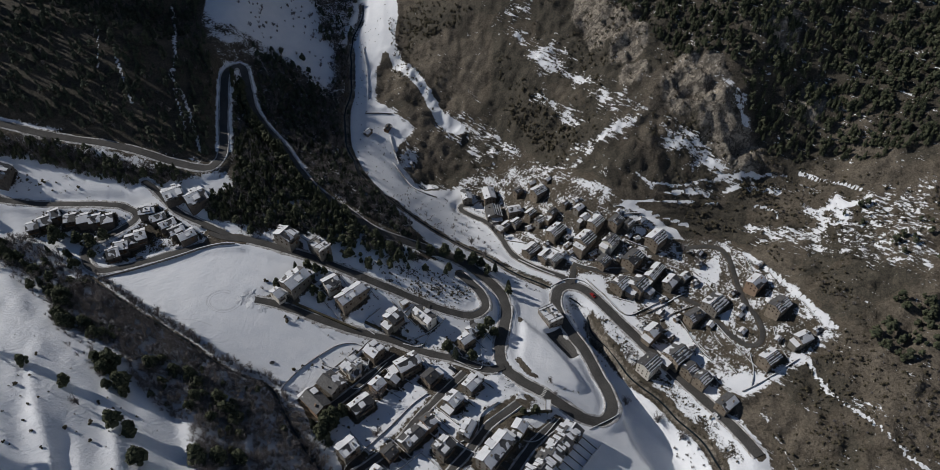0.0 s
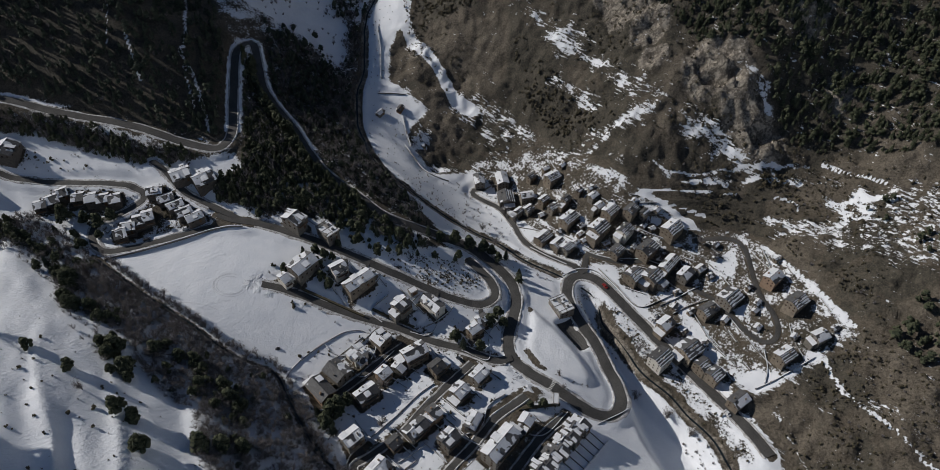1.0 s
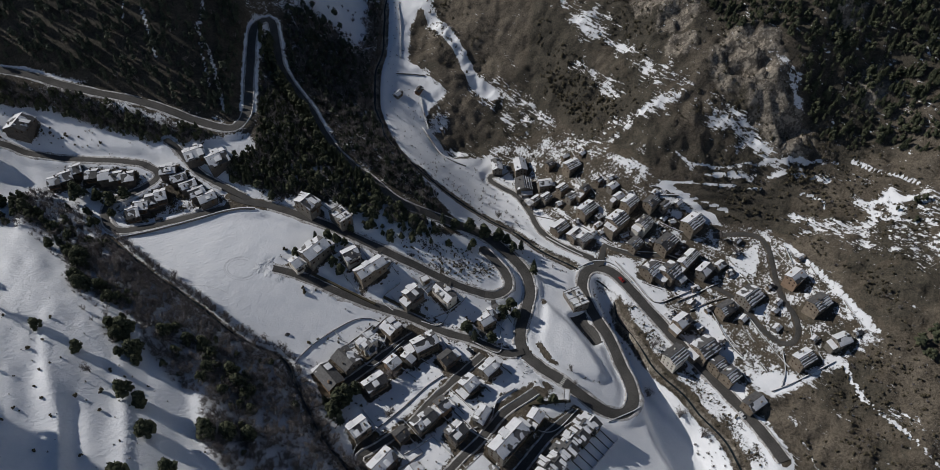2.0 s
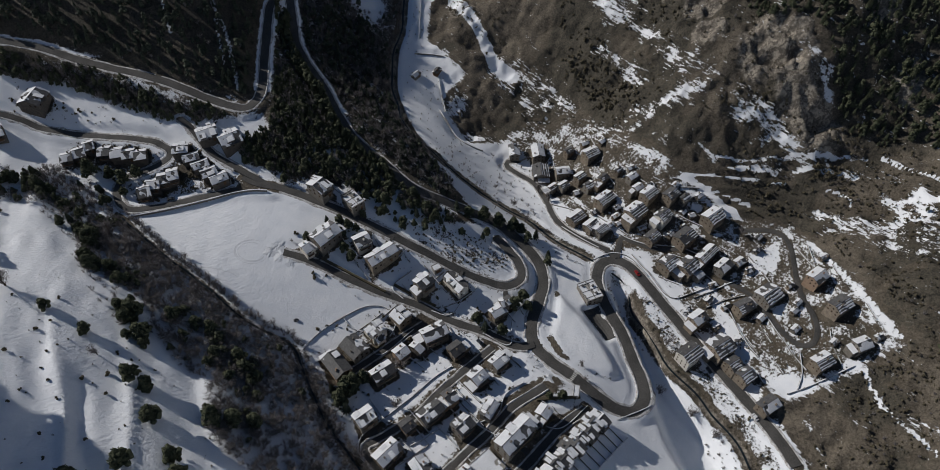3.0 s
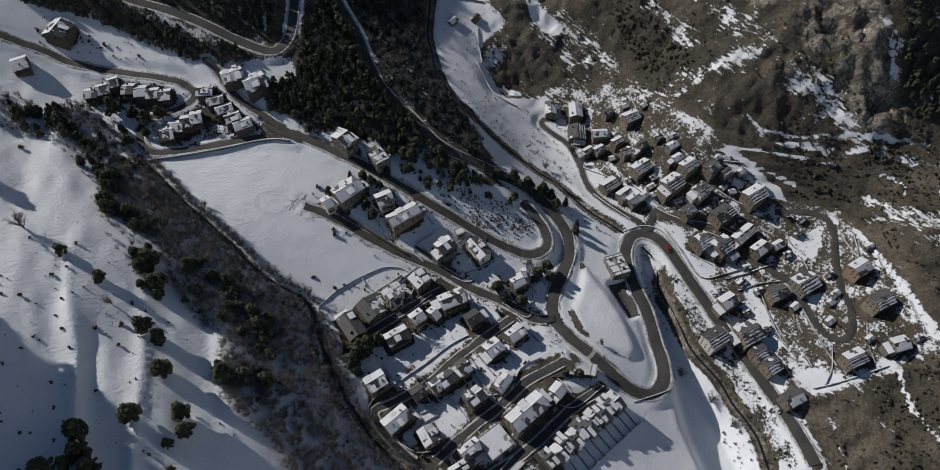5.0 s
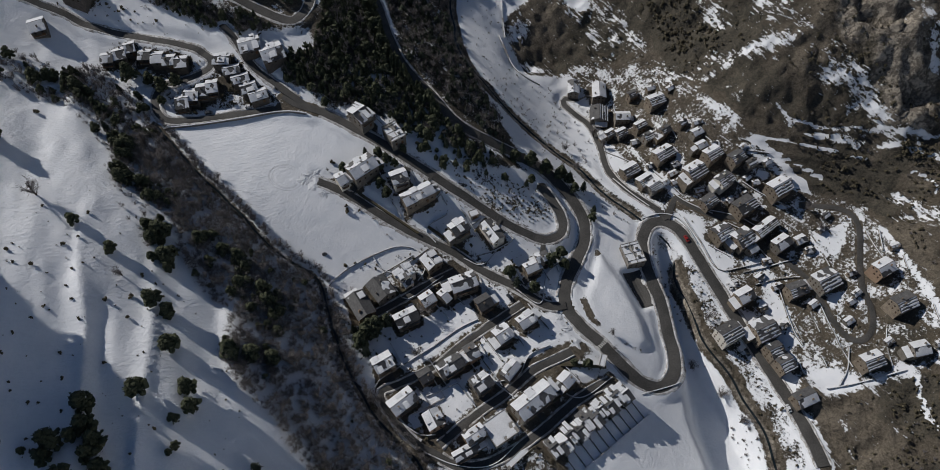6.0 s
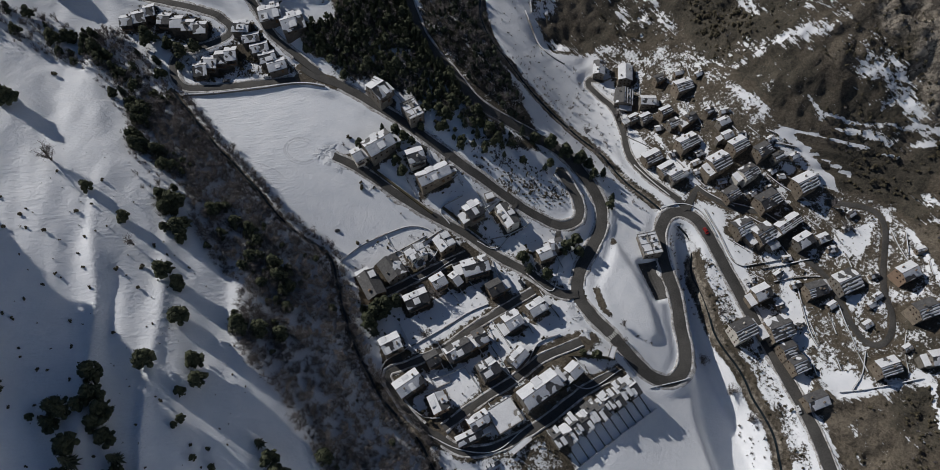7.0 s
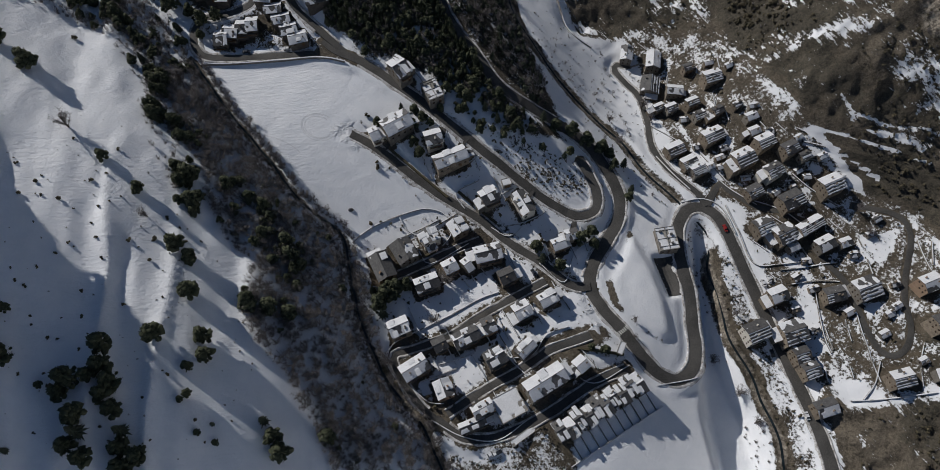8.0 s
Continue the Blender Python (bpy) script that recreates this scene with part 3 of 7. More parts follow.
core_x, core_y, core_step = np.arange(-320, 300.1, 1.6), np.arange(50, 520.1, 1.6), 1.6
growing, step = [], core_step
while sum(growing) < 3200:
    step *= 1.12
    growing.append(min(step, 160))
tail = np.cumsum(growing)
axis_x = np.concatenate([core_x[0] - tail[::-1], core_x, core_x[-1] + tail])
axis_y = np.concatenate([core_y[0] - tail[::-1], core_y, core_y[-1] + tail])
gx, gy = (a.ravel() for a in np.meshgrid(axis_x, axis_y))
gz = land(gx, gy)
gz_table = gz.reshape(len(axis_y), len(axis_x))


def ground_at(x, y):
    """Height of the ground sheet itself at one plan point."""
    i = int(np.clip(np.searchsorted(axis_x, x) - 1, 0, len(axis_x) - 2))
    j = int(np.clip(np.searchsorted(axis_y, y) - 1, 0, len(axis_y) - 2))
    a, b = (x - axis_x[i]) / (axis_x[i + 1] - axis_x[i]), (y - axis_y[j]) / (axis_y[j + 1] - axis_y[j])
    t = gz_table
    return float((t[j, i] * (1 - a) + t[j, i + 1] * a) * (1 - b) + (t[j + 1, i] * (1 - a) + t[j + 1, i + 1] * a) * b)


# how much snow lies, how ragged its edge is, how rocky and how brushy the ground is
snow_field = np.ones(gx.shape)
ragged = np.full(gx.shape, 0.42)
brush_field, rock_field = np.zeros(gx.shape), np.zeros(gx.shape)
steps_field = smooth(-gx - 0.25 * gy, 62, 82) * smooth(-gy, -330, -280)
slope_y, slope_x = np.gradient(gz_table, axis_y, axis_x)
steep = np.hypot(slope_x, slope_y).ravel()
for shape, amount, rag, brushy in (
        # NORTH_FLOOR: nearly snowless, so its brown deepens the shade under the wood
        (FOREST_FLOOR, 0.42, 0.9, 0.6), (FAR_FLOOR, 0.50, 0.9, 0.6), (NORTH_FLOOR, 0.14, 0.9, 0.9), (CLEARING, 0.95, 0.5, 0.0), (BANK_WOOD, 0.28, 0.9, 0.6), (MIDDLE_WOOD, 0.25, 0.9, 0.9), (SLOPE_WOOD, 0.40, 0.9, 0.6), (GULLY_WOOD, 0.80, 0.8, 0.3), (GULLY_BAND, 0.80, 0.7, 0.2),
        # ESTATE_GROUND: bare patches for dirt, and for house shade put into the colour
        (GULLY_LOW, 0.82, 0.8, 0.2), (GULLY_TOP, 0.5, 0.9, 0.5), (RIVERSIDE_WOOD, 0.45, 0.9, 0.5), (LANE_WOOD, 0.72, 0.9, 0.5), (RUBBLE, 0.60, 1.5, 0.2), (SCRUB_HILL, 0.12, 1.0, 0.36), (EAST_WOOD, 0.46, 1.1, 0.3), (VILLAGE_GROUND, 0.42, 1.5, 0.1), (RIVER_MEADOW, 0.92, 0.7, 0.0), (LOW_MEADOW, 0.80, 1.0, 0.1), (VILLAGE_HEAD, 0.50, 1.3, 0.2), (UPPER_COURTS, 0.56, 1.2, 0.2), (UPPER_GARDEN, 0.72, 0.9, 0.2), (SLOPE_HEAD, 0.70, 0.8, 0.3), (ESTATE_GROUND, 0.78, 0.85, 0.1), (RIVER_BANK, 0.56, 1.3, 0.2), (SOUTH_SCRUB, 0.52, 1.2, 0.3), (DIRT_COURT, 0.1, 0.5, 0.0), (DIRT_PATH, 0.15, 0.6, 0.0)):
    w = soft_inside(shape, gx, gy, 5)
    snow_field += (amount - snow_field) * w
    ragged += (rag - ragged) * w
    brush_field += (brushy - brush_field) * w
for shape in BRUSH_ZONES:
    w = soft_inside(shape, gx, gy, 9)
    brush_field += 0.75 * w
    snow_field -= 0.05 * w
woods = soft_inside(MOUNTAIN_WOOD, gx, gy, 10)
brush_field += woods * 0.5
snow_field += woods * 0.14
hill_ground = soft_inside(SCRUB_HILL, gx, gy, 6) * (1 - soft_inside(VILLAGE_GROUND, gx, gy, 6))
snow_field += hill_ground * (0.18 * (1 - smooth(steep, 0.15, 0.5)) - 0.06)
tread = gz / 3.4 - np.floor(gz / 3.4)
snow_field += soft_inside(TERRACES, gx, gy, 8) * (0.34 * np.exp(-((tread - 0.35) / 0.14) ** 2) + 0.22 * rough_noise(gx, gy, 24, 77, 3) - 0.18)
ragged *= 1 - 0.5 * soft_inside(TERRACES, gx, gy, 8)
basin = smooth(soft_inside(BASIN, gx, gy, 4), 0.3, 0.7)
snow_field += (0.50 + 0.35 * rough_noise(gx, gy, 11, 85, 3) - snow_field) * basin
for line, wide in SNOW_CHUTES:
    d, _ = near_line(spline(line, 4.0), gx, gy, 8)
    snow_field += (0.62 - snow_field) * (1 - smooth(d, wide * 0.4, wide * 1.4))
for plot in SNOW_PLOTS:
    w = soft_inside(plot, gx, gy, 3)
    snow_field += (0.80 + 0.15 * rough_noise(gx, gy, 9, 83, 3) - snow_field) * smooth(w, 0.3, 0.7)
for line, wide in TERRACE_STREAKS + VALLEY_STREAKS + FANS:
    d, _ = near_line(spline(line, 4.0), gx, gy, 22)
    thin = wide * (1.25 + 0.6 * value_noise(gx, gy, 17, 80))
    snow_field = np.maximum(snow_field, np.where(np.isfinite(d), (0.50 + 0.32 * rough_noise(gx, gy, 9, 78, 4)) * (1 - 0.6 * smooth(d, 0, thin)) * (d < thin * 1.2), 0))
for line in SNOW_LINES:
    d, _ = near_line(spline(line, 3.0), gx, gy, 8)
    core = 1 - smooth(d, 0.1 + 0.7 * value_noise(gx, gy, 9, 84), 1.5)
    snow_field += (0.92 - snow_field) * core
    ragged *= 1 - 0.45 * core
d, _ = near_line(spline(SNOW_TRACK, 4.0), gx, gy, 14)
track = 1 - smooth(d, 3.0 + 1.0 * value_noise(gx, gy, 14, 80), 5.2)
snow_field += (1.0 - snow_field) * track
ragged *= 1 - 0.7 * track
for cx, cy, r in ROCK_SPOTS:
    rock_field = np.maximum(rock_field, 1.35 * np.exp(-((gx - cx) ** 2 + (gy - cy) ** 2) / (r * r)))
for line, wide in ((river_line, 4.5), (stream_line, 2.6)):
    d, _ = near_line(line, gx, gy, 12)
    snow_field -= 0.45 * (1 - smooth(d, wide * 0.5, wide * 1.3))
    rock_field = np.maximum(rock_field, 0.6 * (1 - smooth(d, wide * 0.4, wide)))
for name, line, level, wide, snowy in roads.values():
    d, _ = near_line(line, gx, gy, wide + 6)
    verge = 0.8 * (1 - smooth(d, wide * 0.5 + 1.0, wide * 0.5 + 3.5))
    snow_field += ((np.where(gy > 362, 0.95, 0.36) if name == "forest_road" else snowy) - snow_field) * verge
    snow_field -= 1.1 * (1 - smooth(d, wide * 0.5 - 0.6, wide * 0.5 + 0.3))
    # snow thinned beside lanes: real dirt, strengthened to stand in for yard shade
    if name in ("lane", "estate_road", "upper_road"):
        dirt_and_shade = 1 - smooth(d, wide * 0.5 + 0.4, wide * 0.5 + 6.0)
        snow_field -= 0.46 * dirt_and_shade
        ragged += 0.5 * dirt_and_shade
rim = soft_inside(ISLAND, gx, gy, 6)
rim_band = np.exp(-((rim - 0.46) / 0.2) ** 2) * (1 - smooth(gx + 0.6 * gy, 193, 199))
snow_field -= (0.6 + 0.4 * rough_noise(gx, gy, 7, 79, 3)) * rim_band
ragged += 0.6 * rim_band

nx, ny = len(axis_x), len(axis_y)
corner = (np.arange(ny - 1)[:, None] * nx + np.arange(nx - 1)[None, :]).ravel()


def fast_mesh(name, verts, faces, mat, smooth_shade=False):
    """A mesh from whole arrays; faces all have as many corners as the array is wide."""
    data = bpy.data.meshes.new(name)
    data.vertices.add(len(verts)), data.loops.add(faces.size), data.polygons.add(len(faces))
    data.vertices.foreach_set("co", np.ascontiguousarray(verts, np.float32).ravel())
    data.loops.foreach_set("vertex_index", np.ascontiguousarray(faces, np.int32).ravel())
    data.polygons.foreach_set("loop_start", np.arange(0, faces.size, faces.shape[1], dtype=np.int32))
    data.polygons.foreach_set("use_smooth", np.full(len(faces), smooth_shade))
    data.materials.append(mat)
    data.update(calc_edges=True)
    return data


# ---- roads, their ploughed snow banks, and the water ----
def side_of(line):
    d = np.gradient(line, axis=0)
    d /= np.maximum(np.linalg.norm(d, axis=1), 1e-6)[:, None]
    return np.stack([-d[:, 1], d[:, 0]], 1)


def ribbon(line, level, offsets, lifts):
    """Strip mesh along a line: sideways offsets (arrays or numbers) with their lifts over the level."""
    n = side_of(line)
    cols = []
    for o, h in zip(offsets, lifts):
        p = line + n * np.broadcast_to(o, len(line))[:, None]
        cols.append(np.column_stack([p, level + h]))
    verts = np.stack(cols, 1).reshape(-1, 3)
    k = len(offsets)
    base = (np.arange(len(line) - 1)[:, None] * k + np.arange(k - 1)[None, :]).ravel()
    return verts, np.stack([base, base + k, base + k + 1, base + 1], 1)[:, ::-1]


for key, (name, line, level, wide, snowy) in roads.items():
    s = np.arange(len(line)) * 2.5
    wob = [0.25 * value_noise(s, s * 0 + q, 5, 61 + q) for q in range(2)]
    lift = 0.16 + 0.012 * list(roads).index(key)
    v, f = ribbon(line, level, (-wide / 2 + wob[0], -wide / 4, 0, wide / 4, wide / 2 + wob[1]), (lift, lift + 0.05, lift + 0.08, lift + 0.05, lift))
    v2, f2 = ribbon(line, level, (-wide / 2 - 0.3 + wob[0], -wide / 2 + wob[0]), (-0.9, lift))
    v3, f3 = ribbon(line, level, (wide / 2 + wob[1], wide / 2 + 0.3 + wob[1]), (lift, -0.9))
    data = fast_mesh("road", np.vstack([v, v2, v3]), np.vstack([f, f2 + len(v), f3 + len(v) + len(v2)]), ASPHALT)
    tagged(new("road", data), "cleared dark asphalt %s through the snow" % name.replace("_", " "), "road", kind="structure")
    if snowy >= 0.8:
        for sign in (-1, 1):
            size = 0.6 if name in ("lane", "forest_road", "river_track") else 1.0
            top = 0.34 + 0.28 * value_noise(s, s * 0, 6, 71 + sign) + 0.3 * value_noise(s, s * 0, 2.6, 75 + sign)
            spread = size * (1.1 + 0.7 * value_noise(s, s * 0, 9, 81 + sign) + 0.5 * value_noise(s, s * 0, 3, 83 + sign))
            inner = sign * (wide / 2 + 0.05) + (wob[1] if sign > 0 else wob[0])
            cols = [inner, inner + sign * (0.25 + 0.15 * spread), inner + sign * (0.45 + 0.5 * spread), inner + sign * (0.9 + spread)]
            keep = np.ones(len(line), bool)
            for other, (oname, oline, olevel, owide, osnowy) in roads.items():
                if other != key:
                    d, _ = near_line(oline, line[:, 0] + side_of(line)[:, 0] * inner, line[:, 1] + side_of(line)[:, 1] * inner, owide)
                    keep &= ~(d < owide / 2 + 2.2)
            v, f = ribbon(line, level, cols if sign > 0 else cols[::-1], [0.1, np.maximum(top, 0.1) * 0.8, np.maximum(top, 0.1), -0.6][::sign])
            rows_kept = np.repeat((keep[:-1] & keep[1:])[:, None], 3, 1).ravel()
            if rows_kept.any():
                tagged(new("snow_bank", fast_mesh("snow_bank", v, f[rows_kept], DIRTY_SNOW, True)), "ploughed bank of snow along the road edge", "snow bank", kind="structure")

for line, wide, label in ((river_line, 1.2, "dark narrow mountain river between snowy banks"), (stream_line, 1.1, "thin dark stream in a wooded gully")):
    zz = land(line[:, 0], line[:, 1])
    zz = np.convolve(np.pad(zz, 2, mode="edge"), np.ones(5) / 5, "valid") + 0.25
    for road_name, rline, rlevel, rwide, rs in roads.values():
        d, at = near_line(rline, line[:, 0], line[:, 1], rwide)
        zz = np.where(d < rwide / 2 + 3, np.minimum(zz, at - 2.5), zz)
    wob = 0.4 * value_noise(np.arange(len(line)), np.zeros(len(line)), 3, 91)
    v, f = ribbon(line, zz, (-wide / 2 + wob, 0, wide / 2 + wob), (0, 0.02, 0))
    tagged(new("water", fast_mesh("water", v, f, WATER)), label, "river", kind="structure")
# ---- trees ----
rng = np.random.default_rng(7)


def cone_tiers(seed):
    """A fir: drooping ragged tiers round a stem, unit height."""
    r = np.random.default_rng(seed)
    v, f = [], []
    tiers = 8
    for k in range(tiers):
        low = 0.10 + 0.78 * (k / tiers) ** 0.95
        top = low + 0.22 + 0.05 * r.random()
        wide = 0.27 * (1 - low) ** 0.8 + 0.02
        count, turn = 9, r.random() * 6
        base = len(v)
        v.append((0.01 * r.normal(), 0.01 * r.normal(), min(top, 1.02)))
        for q in range(2 * count):
            a = turn + math.pi * q / count
            reach = wide * ((0.8 + 0.45 * r.random()) if q % 2 == 0 else (0.4 + 0.2 * r.random()))
            v.append((reach * math.cos(a), reach * math.sin(a), low - (0.05 * r.random() if q % 2 == 0 else -0.05)))
        for q in range(2 * count):
            f.append((base, base + 1 + q, base + 1 + (q + 1) % (2 * count)))
    return np.array(v), np.array(f)


ICO_V = None


def clumps(seed, count, spread, lift, size, flat=0.7, spikes=60):
    """A broad crown: many uneven tufts of needles, with loose sprays that break the outline."""
    global ICO_V
    r = np.random.default_rng(seed)
    if ICO_V is None:
        bm = bmesh.new()
        bmesh.ops.create_icosphere(bm, subdivisions=1, radius=1.0)
        bm.verts.ensure_lookup_table()
        ICO_V = (np.array([w.co[:] for w in bm.verts]), np.array([[w.index for w in q.verts] for q in bm.faces]))
        bm.free()
    iv, itri = ICO_V
    v, f, n = [], [], 0
    for k in range(count):
        t = (k + 0.5) / count
        a, rad = r.random() * 6.283, spread * math.sqrt(r.random()) * (1.05 - 0.75 * t)
        c = np.array((rad * math.cos(a), rad * math.sin(a), lift + (1 - lift - 0.1) * t))
        s = size * (0.6 + 0.7 * r.random()) * (1.1 - 0.5 * t)
        v.append(c + iv * (s * (0.55 + 0.8 * r.random((len(iv), 1)))) * (1, 1, flat))
        f.append(itri + n)
        n += len(iv)
    centres = np.vstack([q.mean(0) for q in v])
    for k in range(spikes):
        c = centres[r.integers(len(centres))]
        d = r.normal(size=3) * (1, 1, 0.6)
        d /= np.linalg.norm(d)
        side = np.cross(d, r.normal(size=3))
        side /= max(np.linalg.norm(side), 1e-6)
        a, tip = c + d * size * 0.6, c + d * size * (0.95 + 0.45 * r.random())
        v.append(np.array((a + side * size * 0.22, a - side * size * 0.22, tip)))
        f.append(np.array([[n, n + 1, n + 2]]))
        n += 3
    return np.vstack(v), np.vstack(f)


def twiggy(seed, limbs=9, twigs=11, wide=0.011):
    """A leafless tree: forked limbs and a haze of thin twigs, unit height."""
    r = np.random.default_rng(seed)
    v, f, n = [], [], 0

    def blade(a, b, wide):
        nonlocal n
        d = b - a
        s = np.cross(d, r.normal(size=3))
        s *= wide / max(np.linalg.norm(s), 1e-6)
        v.append(np.array((a + s, a - s, b)))
        f.append(np.array([[n, n + 1, n + 2]]))
        n += 3

    for k in range(limbs):
        a = r.random() * 6.283
        root = np.array((0.02 * r.normal(), 0.02 * r.normal(), 0.05 + 0.3 * r.random()))
        out = np.array((math.cos(a) * (0.12 + 0.26 * r.random()), math.sin(a) * (0.12 + 0.26 * r.random()), 0.5 + 0.45 * r.random()))
        blade(root, out, 0.016), blade(root, out, 0.016)
        for q in range(twigs):
            p = root + (out - root) * (0.25 + 0.75 * r.random())
            d = r.normal(size=3) * (0.13, 0.13, 0.09) + (0, 0, 0.07)
            blade(p, p + d, wide), blade(p + d * 0.5, p + d * 0.5 + r.normal(size=3) * 0.07, wide * 0.8)
    return np.vstack(v), np.vstack(f)


SCRUB_NEAR = [(-70, 560), (-60, 500), (-40, 440), (0, 420), (50, 405), (110, 360), (170, 335), (200, 285), (215, 250), (160, 215), (165, 170), (300, 170), (300, 420), (120, 500), (0, 580)]
FIRS = [cone_tiers(s) for s in range(4)]
PINES = [clumps(20 + s, 92, 0.34, 0.20, 0.105, 0.85, 380) for s in range(5)]
WOOD_PINES = [clumps(80 + s, 14, 0.27, 0.28, 0.16, 0.9, 44) for s in range(6)]
MIXED = WOOD_PINES[:3] + FIRS + FIRS[:2]
BUSHES = [clumps(40 + s, 8, 0.42, 0.2, 0.30, 0.8, 40) for s in range(3)]
TUFTS = [clumps(50 + s, 2, 0.4, 0.15, 0.38, 0.8, 18) for s in range(4)]
BARES = [twiggy(60 + s, 13, 22, 0.007) for s in range(4)]
THIN_BARES = [twiggy(66 + s, 8, 15, 0.0075) for s in range(5)]


def planted(poly, count, seed, thin=0.0):
    """Random plan points in a shape, none of them on a road, nor in water."""
    r = np.random.default_rng(seed)
    p = np.array(poly, float)
    (x0, y0), (x1, y1) = p.min(0), p.max(0)
    area = 0.5 * abs(np.dot(p[:, 0], np.roll(p[:, 1], -1)) - np.dot(p[:, 1], np.roll(p[:, 0], -1)))
    tries = int(count * (x1 - x0) * (y1 - y0) / area * 1.15) + 10
    x, y = x0 + (x1 - x0) * r.random(tries), y0 + (y1 - y0) * r.random(tries)
    ok = inside(poly, x, y)
    for name, line, level, wide, snowy in roads.values():
        d, _ = near_line(line, x, y, wide + 3)
        ok &= ~(d < wide / 2 + np.where((y > 362) & (name == "forest_road"), 3.8, 2.0))
    for line in (river_line, stream_line):
        d, _ = near_line(line, x, y, 5)
        ok &= ~(d < 2.0)
    if thin:
        ok &= rough_noise(x, y, 34, seed % 50, 3) > thin * r.random(tries) - 0.35
    return np.stack([x[ok], y[ok]], 1)[:count]


def wood(name, label, spots, kinds, low, high, seed, mat, slim=(0.8, 1.15)):
    """One mesh of many trees: stuff that nobody counts."""
    r = np.random.default_rng(seed)
    vs, fs, n = [], [], 0
    zs = np.array([ground_at(x, y) for x, y in spots])
    for (x, y), z in zip(spots, zs):
        tv, tf = kinds[r.integers(len(kinds))]
        h, a, fat = low + (high - low) * r.random() ** 1.4, r.random() * 6.283, slim[0] + (slim[1] - slim[0]) * r.random()
        c, s = math.cos(a) * h * fat, math.sin(a) * h * fat
        vs.append(np.column_stack([x + tv[:, 0] * c - tv[:, 1] * s, y + tv[:, 0] * s + tv[:, 1] * c, z - 0.3 + tv[:, 2] * h]))
        fs.append(tf + n)
        n += len(tv)
    return tagged(new(name, fast_mesh(name, np.vstack(vs), np.vstack(fs), mat)), label, "trees", kind="stuff")


def beside(line, gap, every, low_end, high_end, seed):
    """Plan points along one side of a line, unevenly spaced."""
    r = np.random.default_rng(seed)
    path = spline(line, every)[low_end:high_end]
    return path + side_of(path) * (gap + 1.8 * r.random(len(path)))[:, None] + 0.8 * r.normal(size=path.shape)


